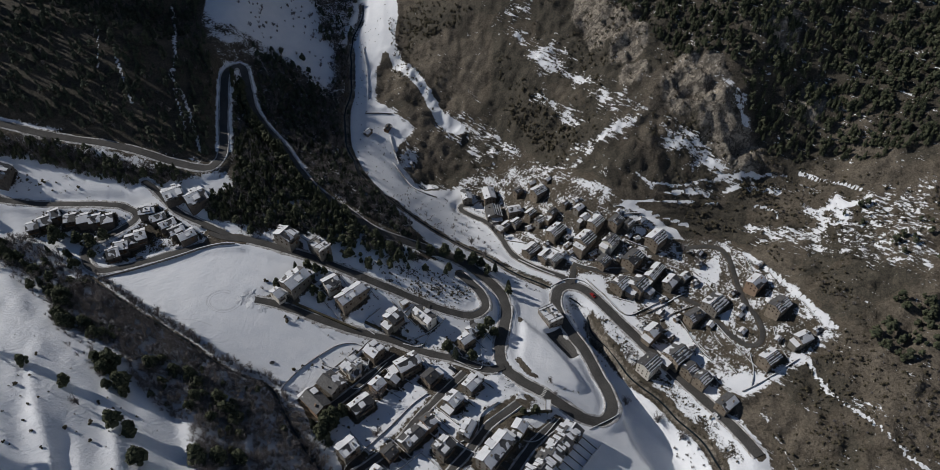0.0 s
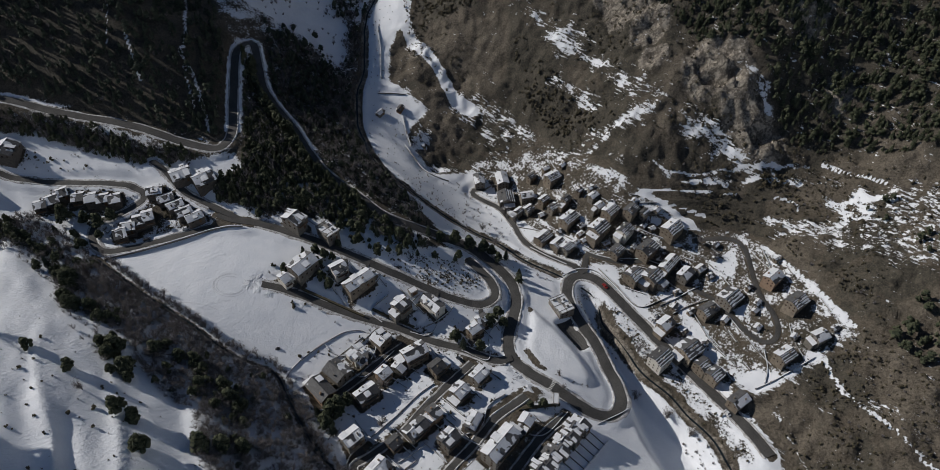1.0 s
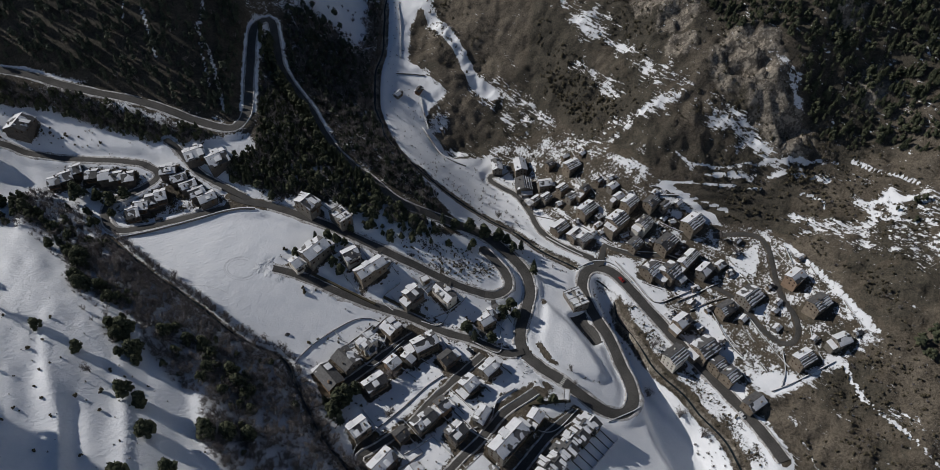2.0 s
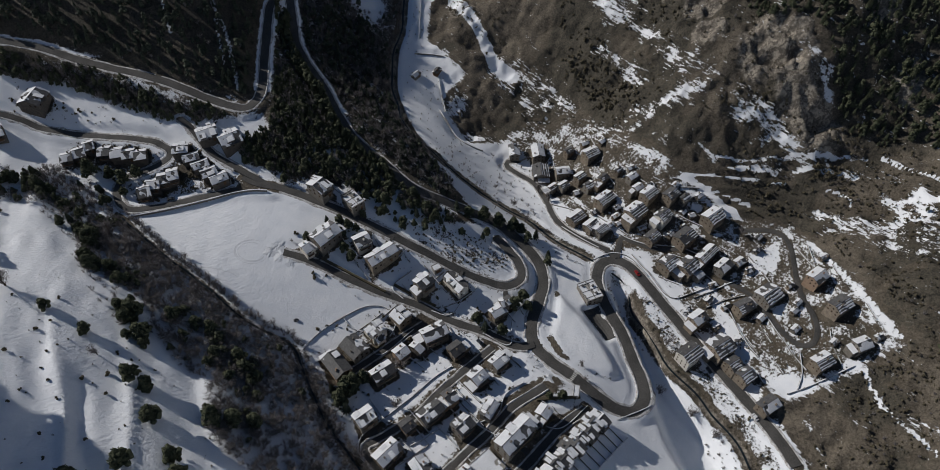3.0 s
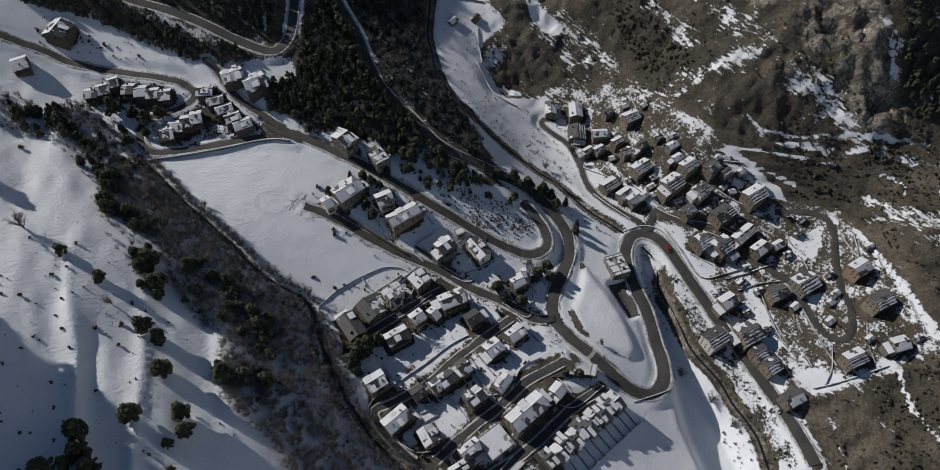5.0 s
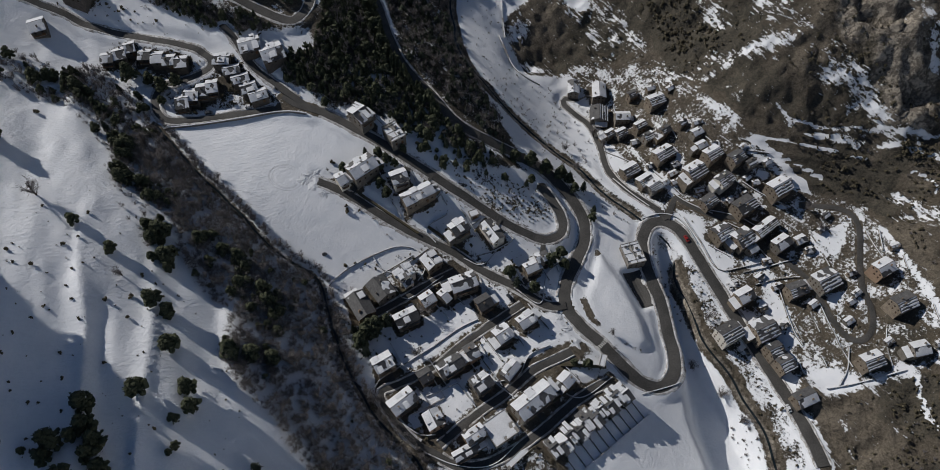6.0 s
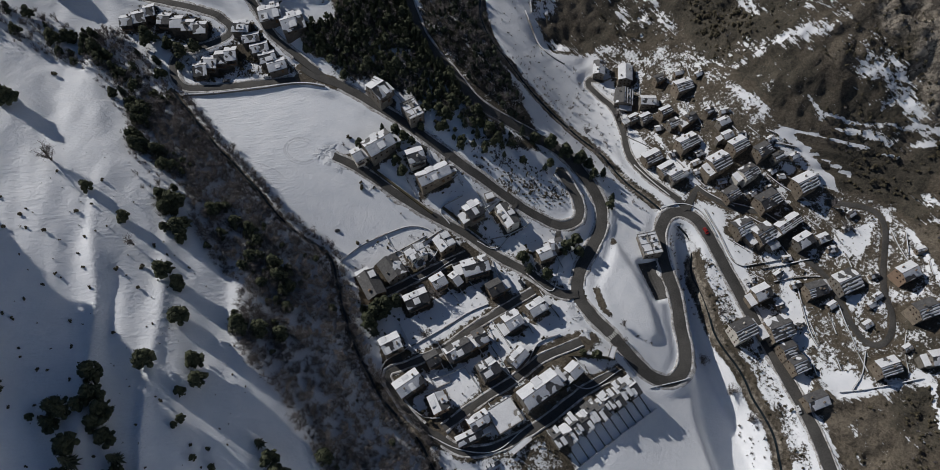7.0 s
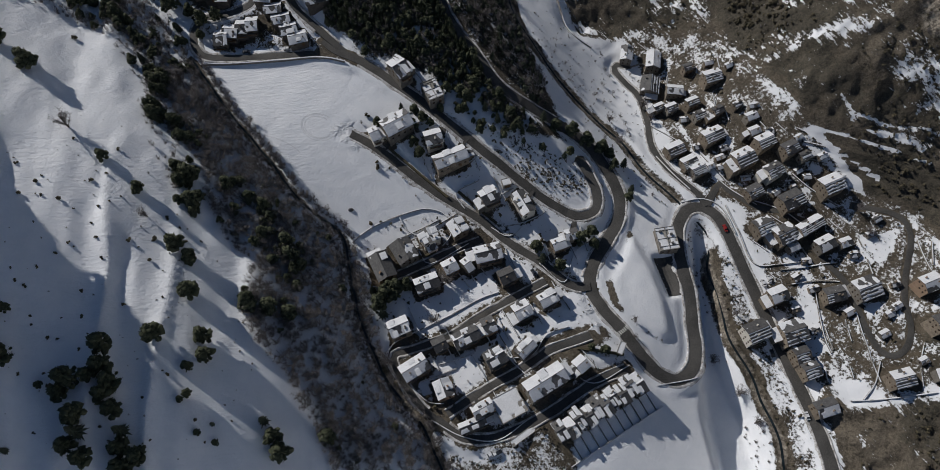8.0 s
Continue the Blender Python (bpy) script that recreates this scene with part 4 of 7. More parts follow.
wood("bare_wood", "leafless trees lining the thin stream", np.vstack([beside(STREAM, 2.0, 1.7, 2, 150, 14), beside(STREAM, -4.2, 1.9, 2, 140, 15)]), THIN_BARES + BARES[:1], 4, 8, 33, TWIGS)
wood("conifer_wood", "tall dark pines close along the forest road", beside(FOREST_ROAD, 3.6, 1.9, 26, 106, 12), MIXED, 8, 12, 31, PINE)
wood("conifer_wood", "dark pines set back from the forest road", beside(FOREST_ROAD, 7.5, 2.6, 20, 76, 13), MIXED, 5, 9, 32, PINE)
for name, label, poly, count, kinds, low, high, mat in (
        ("conifer_wood", "dense dark pine wood on the shaded mountainside", NORTH_WOOD, 3400, MIXED, 3.5, 8, FIR_AND_SHADED),
        ("conifer_wood", "belt of dark pines on the bank below the road", BANK_WOOD, 230, MIXED, 3, 7.5, PINE),
        ("conifer_wood", "dense dark pine wood between two roads", MIDDLE_WOOD, 1150, MIXED, 3, 7, PINE),
        ("bare_wood", "leafless trees scattered among the pines", MIDDLE_WOOD, 500, THIN_BARES, 3, 7, TWIGS),
        ("bare_wood", "leafless trees among the bank pines", BANK_WOOD, 420, THIN_BARES, 3, 6, TWIGS),
        ("bare_wood", "leafless trees below the mountain road", NORTH_WOOD, 260, THIN_BARES, 3, 6, TWIGS),
        ("bare_wood", "leafless trees lining the river meadow", RIVERSIDE_WOOD, 380, THIN_BARES, 3, 6, TWIGS),
        ("conifer_wood", "dark pines lining the river meadow", RIVERSIDE_WOOD, 70, WOOD_PINES, 3, 6, FIR_AND_SHADED),
        ("bare_wood", "leafless brush at the head of the gully", GULLY_TOP, 130, BARES, 3, 6, TWIGS),
        ("conifer_wood", "dark pines at the head of the gully", GULLY_TOP, 75, WOOD_PINES, 4, 8, PINE),
        ("conifer_wood", "pines on the slope down to the river", SLOPE_WOOD, 480, MIXED, 3, 7, FIR_AND_SHADED),
        ("bare_wood", "leafless trees on the slope above the river", SLOPE_WOOD, 420, THIN_BARES, 4, 8, TWIGS),
        ("conifer_wood", "dark pines in the snowy stream gully", GULLY_WOOD, 20, WOOD_PINES, 4, 9, PINE),
        ("bare_wood", "leafless grey-brown trees in the stream gully", GULLY_WOOD, 430, THIN_BARES, 3, 7, TWIGS),
        ("conifer_wood", "pines inside the forest hairpin", HAIRPIN_WOOD, 26, WOOD_PINES, 3, 6, PINE),
        ("conifer_wood", "dark firs round the snowy clearing", FAR_WOOD, 120, MIXED, 4, 9, FIR_AND_SHADED),
        ("bare_wood", "leafless trees round the snowy clearing", FAR_WOOD, 160, THIN_BARES, 3, 7, TWIGS),
        ("bare_wood", "leafless trees above the forest hairpin", VERGE_WOOD, 230, BARES, 3, 7, TWIGS),
        ("conifer_wood", "dark pines above the forest hairpin", VERGE_WOOD, 90, WOOD_PINES, 4, 8, FIR_AND_SHADED),
        *(("conifer_wood", "belt of dark pines along the gully edge", belt, trees, PINES, 5, 11, PINE) for belt, trees in zip(PINE_BELTS, (22, 24, 20, 30, 17))),
        ("bare_wood", "leafless thicket between slope and field", GULLY_BAND, 260, THIN_BARES, 3, 6, TWIGS),
        ("conifer_wood", "scattered dark pines in the lower gully", GULLY_LOW, 26, WOOD_PINES, 4, 8, PINE),
        ("bare_wood", "leafless grey-brown thicket in the lower gully", GULLY_LOW, 1900, THIN_BARES, 3.5, 8, TWIGS),
        ("conifer_wood", "dark pine forest on the steep mountainside", MOUNTAIN_WOOD, 3000, MIXED, 3, 8.5, PINE),
        ("conifer_wood", "dark pines among snow patches on the hillside", EAST_WOOD, 130, WOOD_PINES, 4, 9, PINE),
        ("conifer_wood", "dark pines on the brown hillside", EAST_WOOD_LOW, 80, WOOD_PINES, 4, 9, PINE),
        ("conifer_wood", "dark pines between the snowy roads", LANE_WOOD, 66, PINES + BUSHES, 3, 7, PINE),
        *(("scrub", "thick dark brush in a hollow of the hillside", zone, count, TUFTS + BUSHES + TUFTS, 1.0, 3.2, HEDGE) for zone, count in zip(BRUSH_ZONES, (340, 220, 140, 110, 130, 70))),
        ("bare_wood", "leafless bushes by the river below the village", LOW_MEADOW, 120, THIN_BARES, 1.5, 4.5, TWIGS),
        ("scrub", "dry weeds poking through the river meadow snow", RIVER_MEADOW, 240, TUFTS, 0.5, 1.3, HEDGE),
        ("scrub", "brown brush on the slope just above the village", VILLAGE_HEAD, 90, TUFTS + THIN_BARES, 0.6, 2.2, HEDGE),
        ("scrub", "hedges and bushes between the upper chalets", UPPER_COURTS, 170, BUSHES + THIN_BARES, 1.0, 3.0, HEDGE),
        ("scrub", "bushes on the snowy bank above the upper chalets", UPPER_GARDEN, 50, BUSHES + THIN_BARES, 1.0, 2.8, HEDGE),
        ("bare_wood", "grey leafless trees at the head of the snow slope", SLOPE_HEAD, 280, THIN_BARES, 3, 7, TWIGS),
        ("conifer_wood", "dark pines at the head of the snow slope", SLOPE_HEAD, 34, PINES, 4, 9, PINE),
        ("scrub", "low dark scrub on the brown rocky hillside", SCRUB_NEAR, 7500, TUFTS, 0.8, 2.4, HEDGE),
        ("scrub", "leafless brush on the brown rocky hillside", SCRUB_NEAR, 1100, BARES, 1.2, 3.2, TWIGS),
        ("scrub", "low dark shrubs on the stony bank between the roads", RUBBLE, 170, TUFTS + BUSHES, 0.7, 1.7, HEDGE),
        ("scrub", "dry shrubs on the rough ground below the estate", SOUTH_SCRUB, 220, TUFTS + THIN_BARES, 0.7, 2.0, HEDGE),
        ("scrub", "brown brush on the stony river bank", RIVER_BANK, 320, TUFTS + THIN_BARES, 0.7, 2.4, HEDGE),
        ("scrub", "low weeds and shrubs between the village houses", VILLAGE_GROUND, 1000, TUFTS + THIN_BARES, 0.5, 1.7, HEDGE),
        ("garden_brush", "low leafless bushes and clipped hedges of the estate gardens", ESTATE_GROUND, 620, TUFTS + THIN_BARES, 0.5, 1.7, HEDGE),
        # firs out of view on the added hump, giving its shadow a toothed edge
        ("conifer_wood", "tall dark firs on the ridge west of the snow slope", [(-345, 60), (-262, 50), (-276, 174), (-300, 186), (-345, 192)], 250, FIRS + PINES, 8, 14, FIR_AND_SHADED),
        ("bare_wood", "leafless brush along the river bank", [(-20, 336), (30, 306), (60, 288), (74, 270), (88, 244), (120, 200), (135, 178), (125, 178), (100, 216), (76, 262), (50, 292)], 130, BARES, 1.2, 3.5, TWIGS),
        ("bare_wood", "leafless brush on the snowy meadow slope", [(-140, 560), (-95, 540), (-100, 470), (-150, 480), (-185, 520), (-200, 600)], 160, BARES, 2, 5, TWIGS),
        ("scrub", "low shrubs dotting the snow slope", [(-230, 250), (-150, 200), (-100, 130), (-110, 75), (-190, 70), (-240, 150)], 150, BUSHES + BARES, 0.6, 1.6, HEDGE)):
    wood(name, label, planted(poly, count, len(label) + count, 0.0 if "lower gully" in label else 0.3 if "gully" in label or "thicket" in label or "between slope" in label else 0.9 if kinds is BARES or "rocky" in label or "hillside" in label else 0.0), kinds, low, high, count, mat)
# ---- buildings ----
def window_mesh(wide, high):
    bm = boxes((-wide / 2, wide / 2, -0.07, 0.03, -0.09, 0.0), (-wide / 2, wide / 2, -0.05, 0.03, high, high + 0.09),
               (-wide / 2 - 0.08, -wide / 2, -0.05, 0.03, -0.09, high + 0.09), (wide / 2, wide / 2 + 0.08, -0.05, 0.03, -0.09, high + 0.09), (-0.03, 0.03, -0.045, 0.03, 0, high))
    data = bpy.data.meshes.new("window")
    bm.to_mesh(data), bm.free()
    data.materials.append(TIMBER)
    return data


def pane_mesh(wide, high):
    bm = boxes((-wide / 2, wide / 2, -0.015, 0.03, 0, high))
    data = bpy.data.meshes.new("pane")
    bm.to_mesh(data), bm.free()
    data.materials.append(GLASS)
    return data


WINDOW, PANE = window_mesh(1.0, 1.25), pane_mesh(1.0, 1.25)
SMALL_WINDOW, SMALL_PANE = window_mesh(0.75, 0.95), pane_mesh(0.75, 0.95)
DOOR = boxes((-0.55, 0.55, -0.07, 0.02, 0, 2.1), (-0.65, -0.55, -0.1, 0.02, 0, 2.2), (0.55, 0.65, -0.1, 0.02, 0, 2.2), (-0.55, 0.55, -0.1, 0.02, 2.1, 2.2))
DOOR_DATA = bpy.data.meshes.new("door")
DOOR.to_mesh(DOOR_DATA), DOOR.free()
DOOR_DATA.materials.append(TIMBER)


def walls_mesh(length, width, eave, rise, sunk):
    bm = bmesh.new()
    l, w = length / 2, width / 2
    low = [bm.verts.new((x, y, -sunk)) for x, y in ((-l, -w), (l, -w), (l, w), (-l, w))]
    top = [bm.verts.new((x, y, eave)) for x, y in ((-l, -w), (l, -w), (l, w), (-l, w))]
    for k in range(4):
        bm.faces.new((low[k], low[(k + 1) % 4], top[(k + 1) % 4], top[k]))
    if rise > 0:
        a, b = bm.verts.new((-l, 0, eave + rise)), bm.verts.new((l, 0, eave + rise))
        bm.faces.new((top[1], top[2], b)), bm.faces.new((top[3], top[0], a))
        bm.faces.new((top[0], top[1], b, a)), bm.faces.new((top[2], top[3], a, b))
    else:
        bm.faces.new(top)
    bm.faces.new(low[::-1])
    return bm


def slab(points, thick):
    """A roof slope: a four-cornered plate with thickness below it."""
    bm = bmesh.new()
    a = [bm.verts.new(p) for p in points]
    b = [bm.verts.new((p[0], p[1], p[2] - thick)) for p in points]
    bm.faces.new(a), bm.faces.new(b[::-1])
    for k in range(4):
        bm.faces.new((b[k], b[(k + 1) % 4], a[(k + 1) % 4], a[k]))
    return bm


def roof_snow(points, cover, seed, stripes=0.0):
    """Snow lying on a slope: a heaped sheet that dips under the roof where it has melted or slid away."""
    r = np.random.default_rng(seed)
    a, b, c, d = (np.array(p) for p in points)   # ridge start, ridge end, eave end, eave start
    long_, deep = np.linalg.norm(b - a), np.linalg.norm(d - a)
    nu, nv = max(5, int(long_ / 0.5)), max(5, int(deep / 0.5))
    u, v = (q.ravel() for q in np.meshgrid(np.linspace(0, 1, nu + 1), np.linspace(0, 1, nv + 1)))
    place = (a[None] * (1 - u[:, None]) + b[None] * u[:, None]) * (1 - v[:, None]) + (d[None] * (1 - u[:, None]) + c[None] * u[:, None]) * v[:, None]
    s = r.random() * 90
    h = cover - 0.5 + 0.30 * rough_noise(u * long_ + s, v * deep + s, 3.4, int(seed) % 97, 3) + 0.32 * value_noise(u * long_ + s, v * deep * 0.35 + s, 2.2, int(seed) % 89)
    h += (v - 0.5) * (r.random() - 0.4) * 0.7 * (cover < 0.9)
    if stripes:
        h += stripes * np.sin(v * math.pi * 2 * 3.5 + 0.6 * value_noise(u * nu, v * 0, 4, 3))
    thick = np.clip(h * 2.2, -0.10, 0.07) + np.where(h > 0, np.clip(h * 0.08, 0, 0.05) * (1 + 0.6 * r.normal(size=len(h))), 0)
    edge = (u < 0.001) | (u > 0.999) | (v < 0.001) | (v > 0.999)
    place[:, 2] += np.where(edge, np.minimum(thick, 0.03), thick + 0.01)
    k = nu + 1
    base = (np.arange(nv)[:, None] * k + np.arange(nu)[None, :]).ravel()
    if thick.max() <= 0:
        return None
    return fast_mesh("snow", place, np.stack([base, base + k, base + k + 1, base + 1], 1), SNOW)


def openings(thing, length, width, eave, r, small=False, skip=0.15):
    """Windows floor by floor on all four walls, and a door."""
    win, pane, wide = (SMALL_WINDOW, SMALL_PANE, 2.3) if small else (WINDOW, PANE, 2.9)
    floors = max(1, int((eave + 0.4) / 2.7))
    for span, off, turn in ((length, -width / 2, 0), (length, width / 2, 180), (width, -length / 2, -90), (width, length / 2, 90)):
        n = max(1, int((span - 1.0) / wide))
        place = pose(0, 0, 0, 0, 0, turn)
        for k in range(n):
            x = (k - (n - 1) / 2) * (span - 0.8) / n
            for q in range(floors):
                z = eave - 0.35 - 1.3 - q * 2.75 if not small else eave - 0.5 - 1.0 - q * 2.6
                if z < 0.3 or r.random() < skip:
                    continue
                ob = part("window", win, None, thing, m=place @ pose(x, -abs(off), z))
                part("pane", pane, None, ob)
    part("door", DOOR_DATA, None, thing, m=pose(0, 0, 0, 0, 0, 180 if r.random() < 0.5 else 0) @ pose(length * 0.22, -width / 2, 0.05))


def chimney(thing, x, y, z, wide, mat):
    bm = boxes((-wide / 2, wide / 2, -wide / 2, wide / 2, -1.0, 1.1), (-wide / 2 - 0.1, wide / 2 + 0.1, -wide / 2 - 0.1, wide / 2 + 0.1, 1.1, 1.22), (-wide / 4, wide / 4, -wide / 4, wide / 4, 1.22, 1.45))
    ob = part("chimney", bm, mat, thing, m=pose(x, y, z))
    return ob


count_of_houses = 0
homes = []


def house(x, y, z, turn, length, width, eave, walls=None, roof=None, cover=0.9, far_cover=0.8, pitch=24, small=False, stripes=0.0, label="", balcony=False, group="houses", annex=0, dormers=0):
    """A gabled house with its ridge along its own x: walls, two roof slopes, snow, chimney, windows, door, balcony."""
    global count_of_houses
    count_of_houses += 1
    seed = count_of_houses * 7 + 3
    r = np.random.default_rng(seed)
    walls, roof = walls or STONE, roof or SLATE
    homes.append((x, y, turn, length, width, group))
    low = min(ground_at(x + dx, y + dy) for dx in (-length / 2, 0, length / 2) for dy in (-width / 2, 0, width / 2))
    thing = tagged(new("house"), label or "village house with a snowy roof", "house", group)
    thing.matrix_world = pose(x, y, z, 0, 0, turn)
    over = 0.55
    l, w = length / 2, width / 2
    wall_l, wall_w = length - 2 * over * 0.7, width - 2 * over
    slope = math.tan(radians(pitch))
    rise = w * slope
    part("wall", walls_mesh(wall_l, wall_w, eave + over * slope - 0.28, wall_w / 2 * slope, max(1.0, z - low + 0.8)), walls, thing)
    slopes = []
    for sign, amount in ((1, cover), (-1, far_cover)):
        pts = [(-l, 0, eave + rise), (l, 0, eave + rise), (l, sign * w, eave), (-l, sign * w, eave)]
        if sign > 0:
            pts = [pts[1], pts[0], pts[3], pts[2]]
        plate = part("roof", slab(pts, 0.24), roof, thing)
        data = roof_snow(pts, amount + 0.06 * r.normal(), seed * 3 + sign, stripes * (sign < 0))
        if data:
            part("snow", data, None, plate, "snow lying on the roof")
    part("ridge", boxes((-l, l, -0.12, 0.12, eave + rise - 0.06, eave + rise + 0.07)), roof, thing)
    for k in range(1 + (length > 10)):
        cx = (r.random() - 0.5) * length * 0.6
        cy = (0.25 + 0.4 * r.random()) * w * (1 if r.random() < 0.5 else -1)
        chimney(thing, cx, cy, eave + rise - abs(cy) * slope, 0.55 + 0.2 * r.random(), walls)
    openings(thing, wall_l, wall_w, eave, r, small)
    if annex:
        side, deep, long_, high = (1 if annex > 0 else -1), 2.6 + 1.4 * r.random(), width * (0.45 + 0.3 * r.random()), max(2.3, eave * (0.45 + 0.2 * r.random()))
        x0 = side * wall_l / 2
        x1, y0 = x0 + side * deep, (r.random() - 0.5) * (width - long_) * 0.8
        bm = bmesh.new()
        box(bm, min(x0, x1), max(x0, x1), y0 - long_ / 2, y0 + long_ / 2, -max(1.0, z - low + 1.5), high)
        part("annex", bm, walls, thing)
        pts = [(x0 + side * 0.02, y0 - long_ / 2 - 0.3, high + 1.0), (x0 + side * 0.02, y0 + long_ / 2 + 0.3, high + 1.0), (x1 + side * 0.4, y0 + long_ / 2 + 0.3, high + 0.12), (x1 + side * 0.4, y0 - long_ / 2 - 0.3, high + 0.12)]
        if side > 0:
            pts = [pts[1], pts[0], pts[3], pts[2]]
        plate = part("annex_roof", slab(pts, 0.2), roof, thing)
        data = roof_snow(pts, 0.8 + 0.2 * r.random(), seed * 11)
        if data:
            part("snow", data, None, plate, "snow lying on the lean-to roof")
    if dormers:
        for k in range(dormers):
            for sign in (-1, 1):
                if r.random() < 0.2:
                    continue
                dx = (k - (dormers - 1) / 2) * length / dormers + 0.4 * r.normal()
                y0 = w * (0.10 + 0.25 * r.random())
                y1, half = w * (0.8 + 0.3 * r.random()), min(1.2 + 1.1 * r.random(), length * 0.42 / dormers)
                high = eave + rise * (1 - y0 / w) + 0.15
                low_edge = high - 0.16 * (y1 - y0)
                d_walls = part("dormer", walls_mesh(2 * half - 0.3, y1 - y0 - 0.25, low_edge - 0.28, 0, 0.3 - low_edge + eave * 0.6), walls, thing, m=pose(dx, sign * (y0 + y1) / 2, 0))
                top = [(-half, sign * (y0 - y1) / 2, high), (half, sign * (y0 - y1) / 2, high), (half, sign * (y1 - y0) / 2, low_edge), (-half, sign * (y1 - y0) / 2, low_edge)]
                if sign > 0:
                    top = [top[1], top[0], top[3], top[2]]
                part("dormer_roof", slab(top, 0.2), roof, d_walls)
                data = roof_snow(top, 0.75 + 0.35 * r.random(), seed * 13 + k * 4 + sign)
                if data:
                    part("dormer_snow", data, None, d_walls, "snow on the dormer roof")
    if balcony:
        q = wall_l / 2
        deck = part("balcony", boxes((-q * 0.75, q * 0.75, -wall_w / 2 - 1.2, -wall_w / 2, -0.15, 0.0)), CONCRETE, thing, m=pose(0, 0, max(eave - 2.9, 0.6)))
        part("railing", boxes((-q * 0.75, q * 0.75, -wall_w / 2 - 1.2, -wall_w / 2 - 1.13, 0.15, 0.95), (-q * 0.75, -q * 0.75 + 0.07, -wall_w / 2 - 1.2, -wall_w / 2, 0.15, 0.95),
                              (q * 0.75 - 0.07, q * 0.75, -wall_w / 2 - 1.2, -wall_w / 2, 0.15, 0.95), (-q * 0.75, -q * 0.75 + 0.08, -wall_w / 2 - 1.2, -wall_w / 2 - 1.12, 0, 0.15), (q * 0.75 - 0.08, q * 0.75, -wall_w / 2 - 1.2, -wall_w / 2 - 1.12, 0, 0.15)), TIMBER, deck)
    return thing


def flat_building(x, y, z, turn, length, width, high, walls, cover, label, name="garage", windows=False):
    global count_of_houses
    count_of_houses += 1
    low = min(ground_at(x + dx, y + dy) for dx in (-length / 2, 0, length / 2) for dy in (-width / 2, 0, width / 2))
    thing = tagged(new(name), label, name.replace("_", " "))
    thing.matrix_world = pose(x, y, z, 0, 0, turn)
    l, w = length / 2, width / 2
    part("wall", walls_mesh(length - 0.4, width - 0.4, high - 0.3, 0, max(1.0, z - low + 0.8)), walls, thing)
    plate = part("roof", boxes((-l, l, -w, w, high - 0.3, high)), CONCRETE, thing)
    part("parapet", boxes((-l, l, -w, -w + 0.22, high, high + 0.35), (-l, l, w - 0.22, w, high, high + 0.35), (-l, -l + 0.22, -w + 0.22, w - 0.22, high, high + 0.35), (l - 0.22, l, -w + 0.22, w - 0.22, high, high + 0.35)), CONCRETE, plate)
    data = roof_snow([(l - .25, -w + .25, high + 0.05), (-l + .25, -w + .25, high + 0.05), (-l + .25, w - .25, high + 0.05), (l - .25, w - .25, high + 0.05)], cover, count_of_houses * 5, 0.0)
    if data:
        part("snow", data, None, plate, "snow lying on the flat roof")
    if windows:
        part("roof_rib", boxes((-0.15, 0.15, -w + 0.22, w - 0.22, high, high + 0.5)), CONCRETE, plate)
        for q in (-0.34, 0.0, 0.36):
            part("roof_rib", boxes((-l + 0.22, l - 0.22, q * width - 0.14, q * width + 0.14, high, high + 0.32)), SLATE, plate)
        for a, b in ((-0.55, 0.62), (0.4, -0.5), (0.5, 0.28)):
            part("roof_vent", boxes((a * l - 0.6, a * l + 0.6, b * w - 0.5, b * w + 0.5, high, high + 0.9), (a * l - 0.7, a * l + 0.7, b * w - 0.6, b * w + 0.6, high + 0.9, high + 1.0)), SLATE, plate)
        openings(thing, length - 0.4, width - 0.4, high, np.random.default_rng(count_of_houses))
    else:
        part("garage_door", boxes((-1.3, 1.3, -w + 0.12, -w + 0.25, 0.0, 2.1), (-1.3, 1.3, -w + 0.1, -w + 0.25, 0.9, 0.98), (-1.3, 1.3, -w + 0.1, -w + 0.25, 1.6, 1.68)), TIMBER, thing)
    return thing


plots = []


def estate_house(x, y, *rest, **more):
    plots.append((x, y, *rest[:4]))
    return house(x, y, *rest, **more)


# the housing estate on the snowy terrace
estate_house(-100.4, 272.7, 30.7, 53, 15.4, 11.4, 5.9, STONE_GREY, cover=0.55, far_cover=0.9, balcony=False, annex=1, dormers=1, label="grey stone chalet with a patchily snow-covered slate roof", group="estate houses")
estate_house(-109.5, 264.3, 29.2, 48, 5.2, 8.8, 4.4, PLASTER, cover=1.0, far_cover=0.9, balcony=True, annex=1, dormers=0, label="pale rendered chalet with a fully snow-covered slate roof", group="estate houses")
estate_house(-80.3, 273.0, 28.2, 38, 9.2, 9.2, 5.4, PLASTER, cover=0.75, far_cover=0.45, balcony=True, annex=0, dormers=0, label="pale rendered chalet with a patchily snow-covered slate roof", group="estate houses")
estate_house(-68.5, 266.6, 24.6, 45, 17.8, 9.0, 5.9, STONE, cover=0.75, far_cover=0.9, balcony=False, annex=1, dormers=1, label="brown stone chalet with a patchily snow-covered slate roof", group="estate houses")
estate_house(-43.6, 256.1, 16.5, 49, 9.6, 9.2, 6.9, STONE_GREY, cover=0.75, far_cover=0.45, balcony=True, annex=-1, dormers=1, label="grey stone chalet with a patchily snow-covered slate roof", group="estate houses")
estate_house(-26.6, 260.2, 13.3, 138, 13.8, 8.1, 5.9, PLASTER, cover=0.55, far_cover=0.3, balcony=False, annex=0, dormers=1, label="pale rendered chalet with a patchily snow-covered slate roof", group="estate houses")
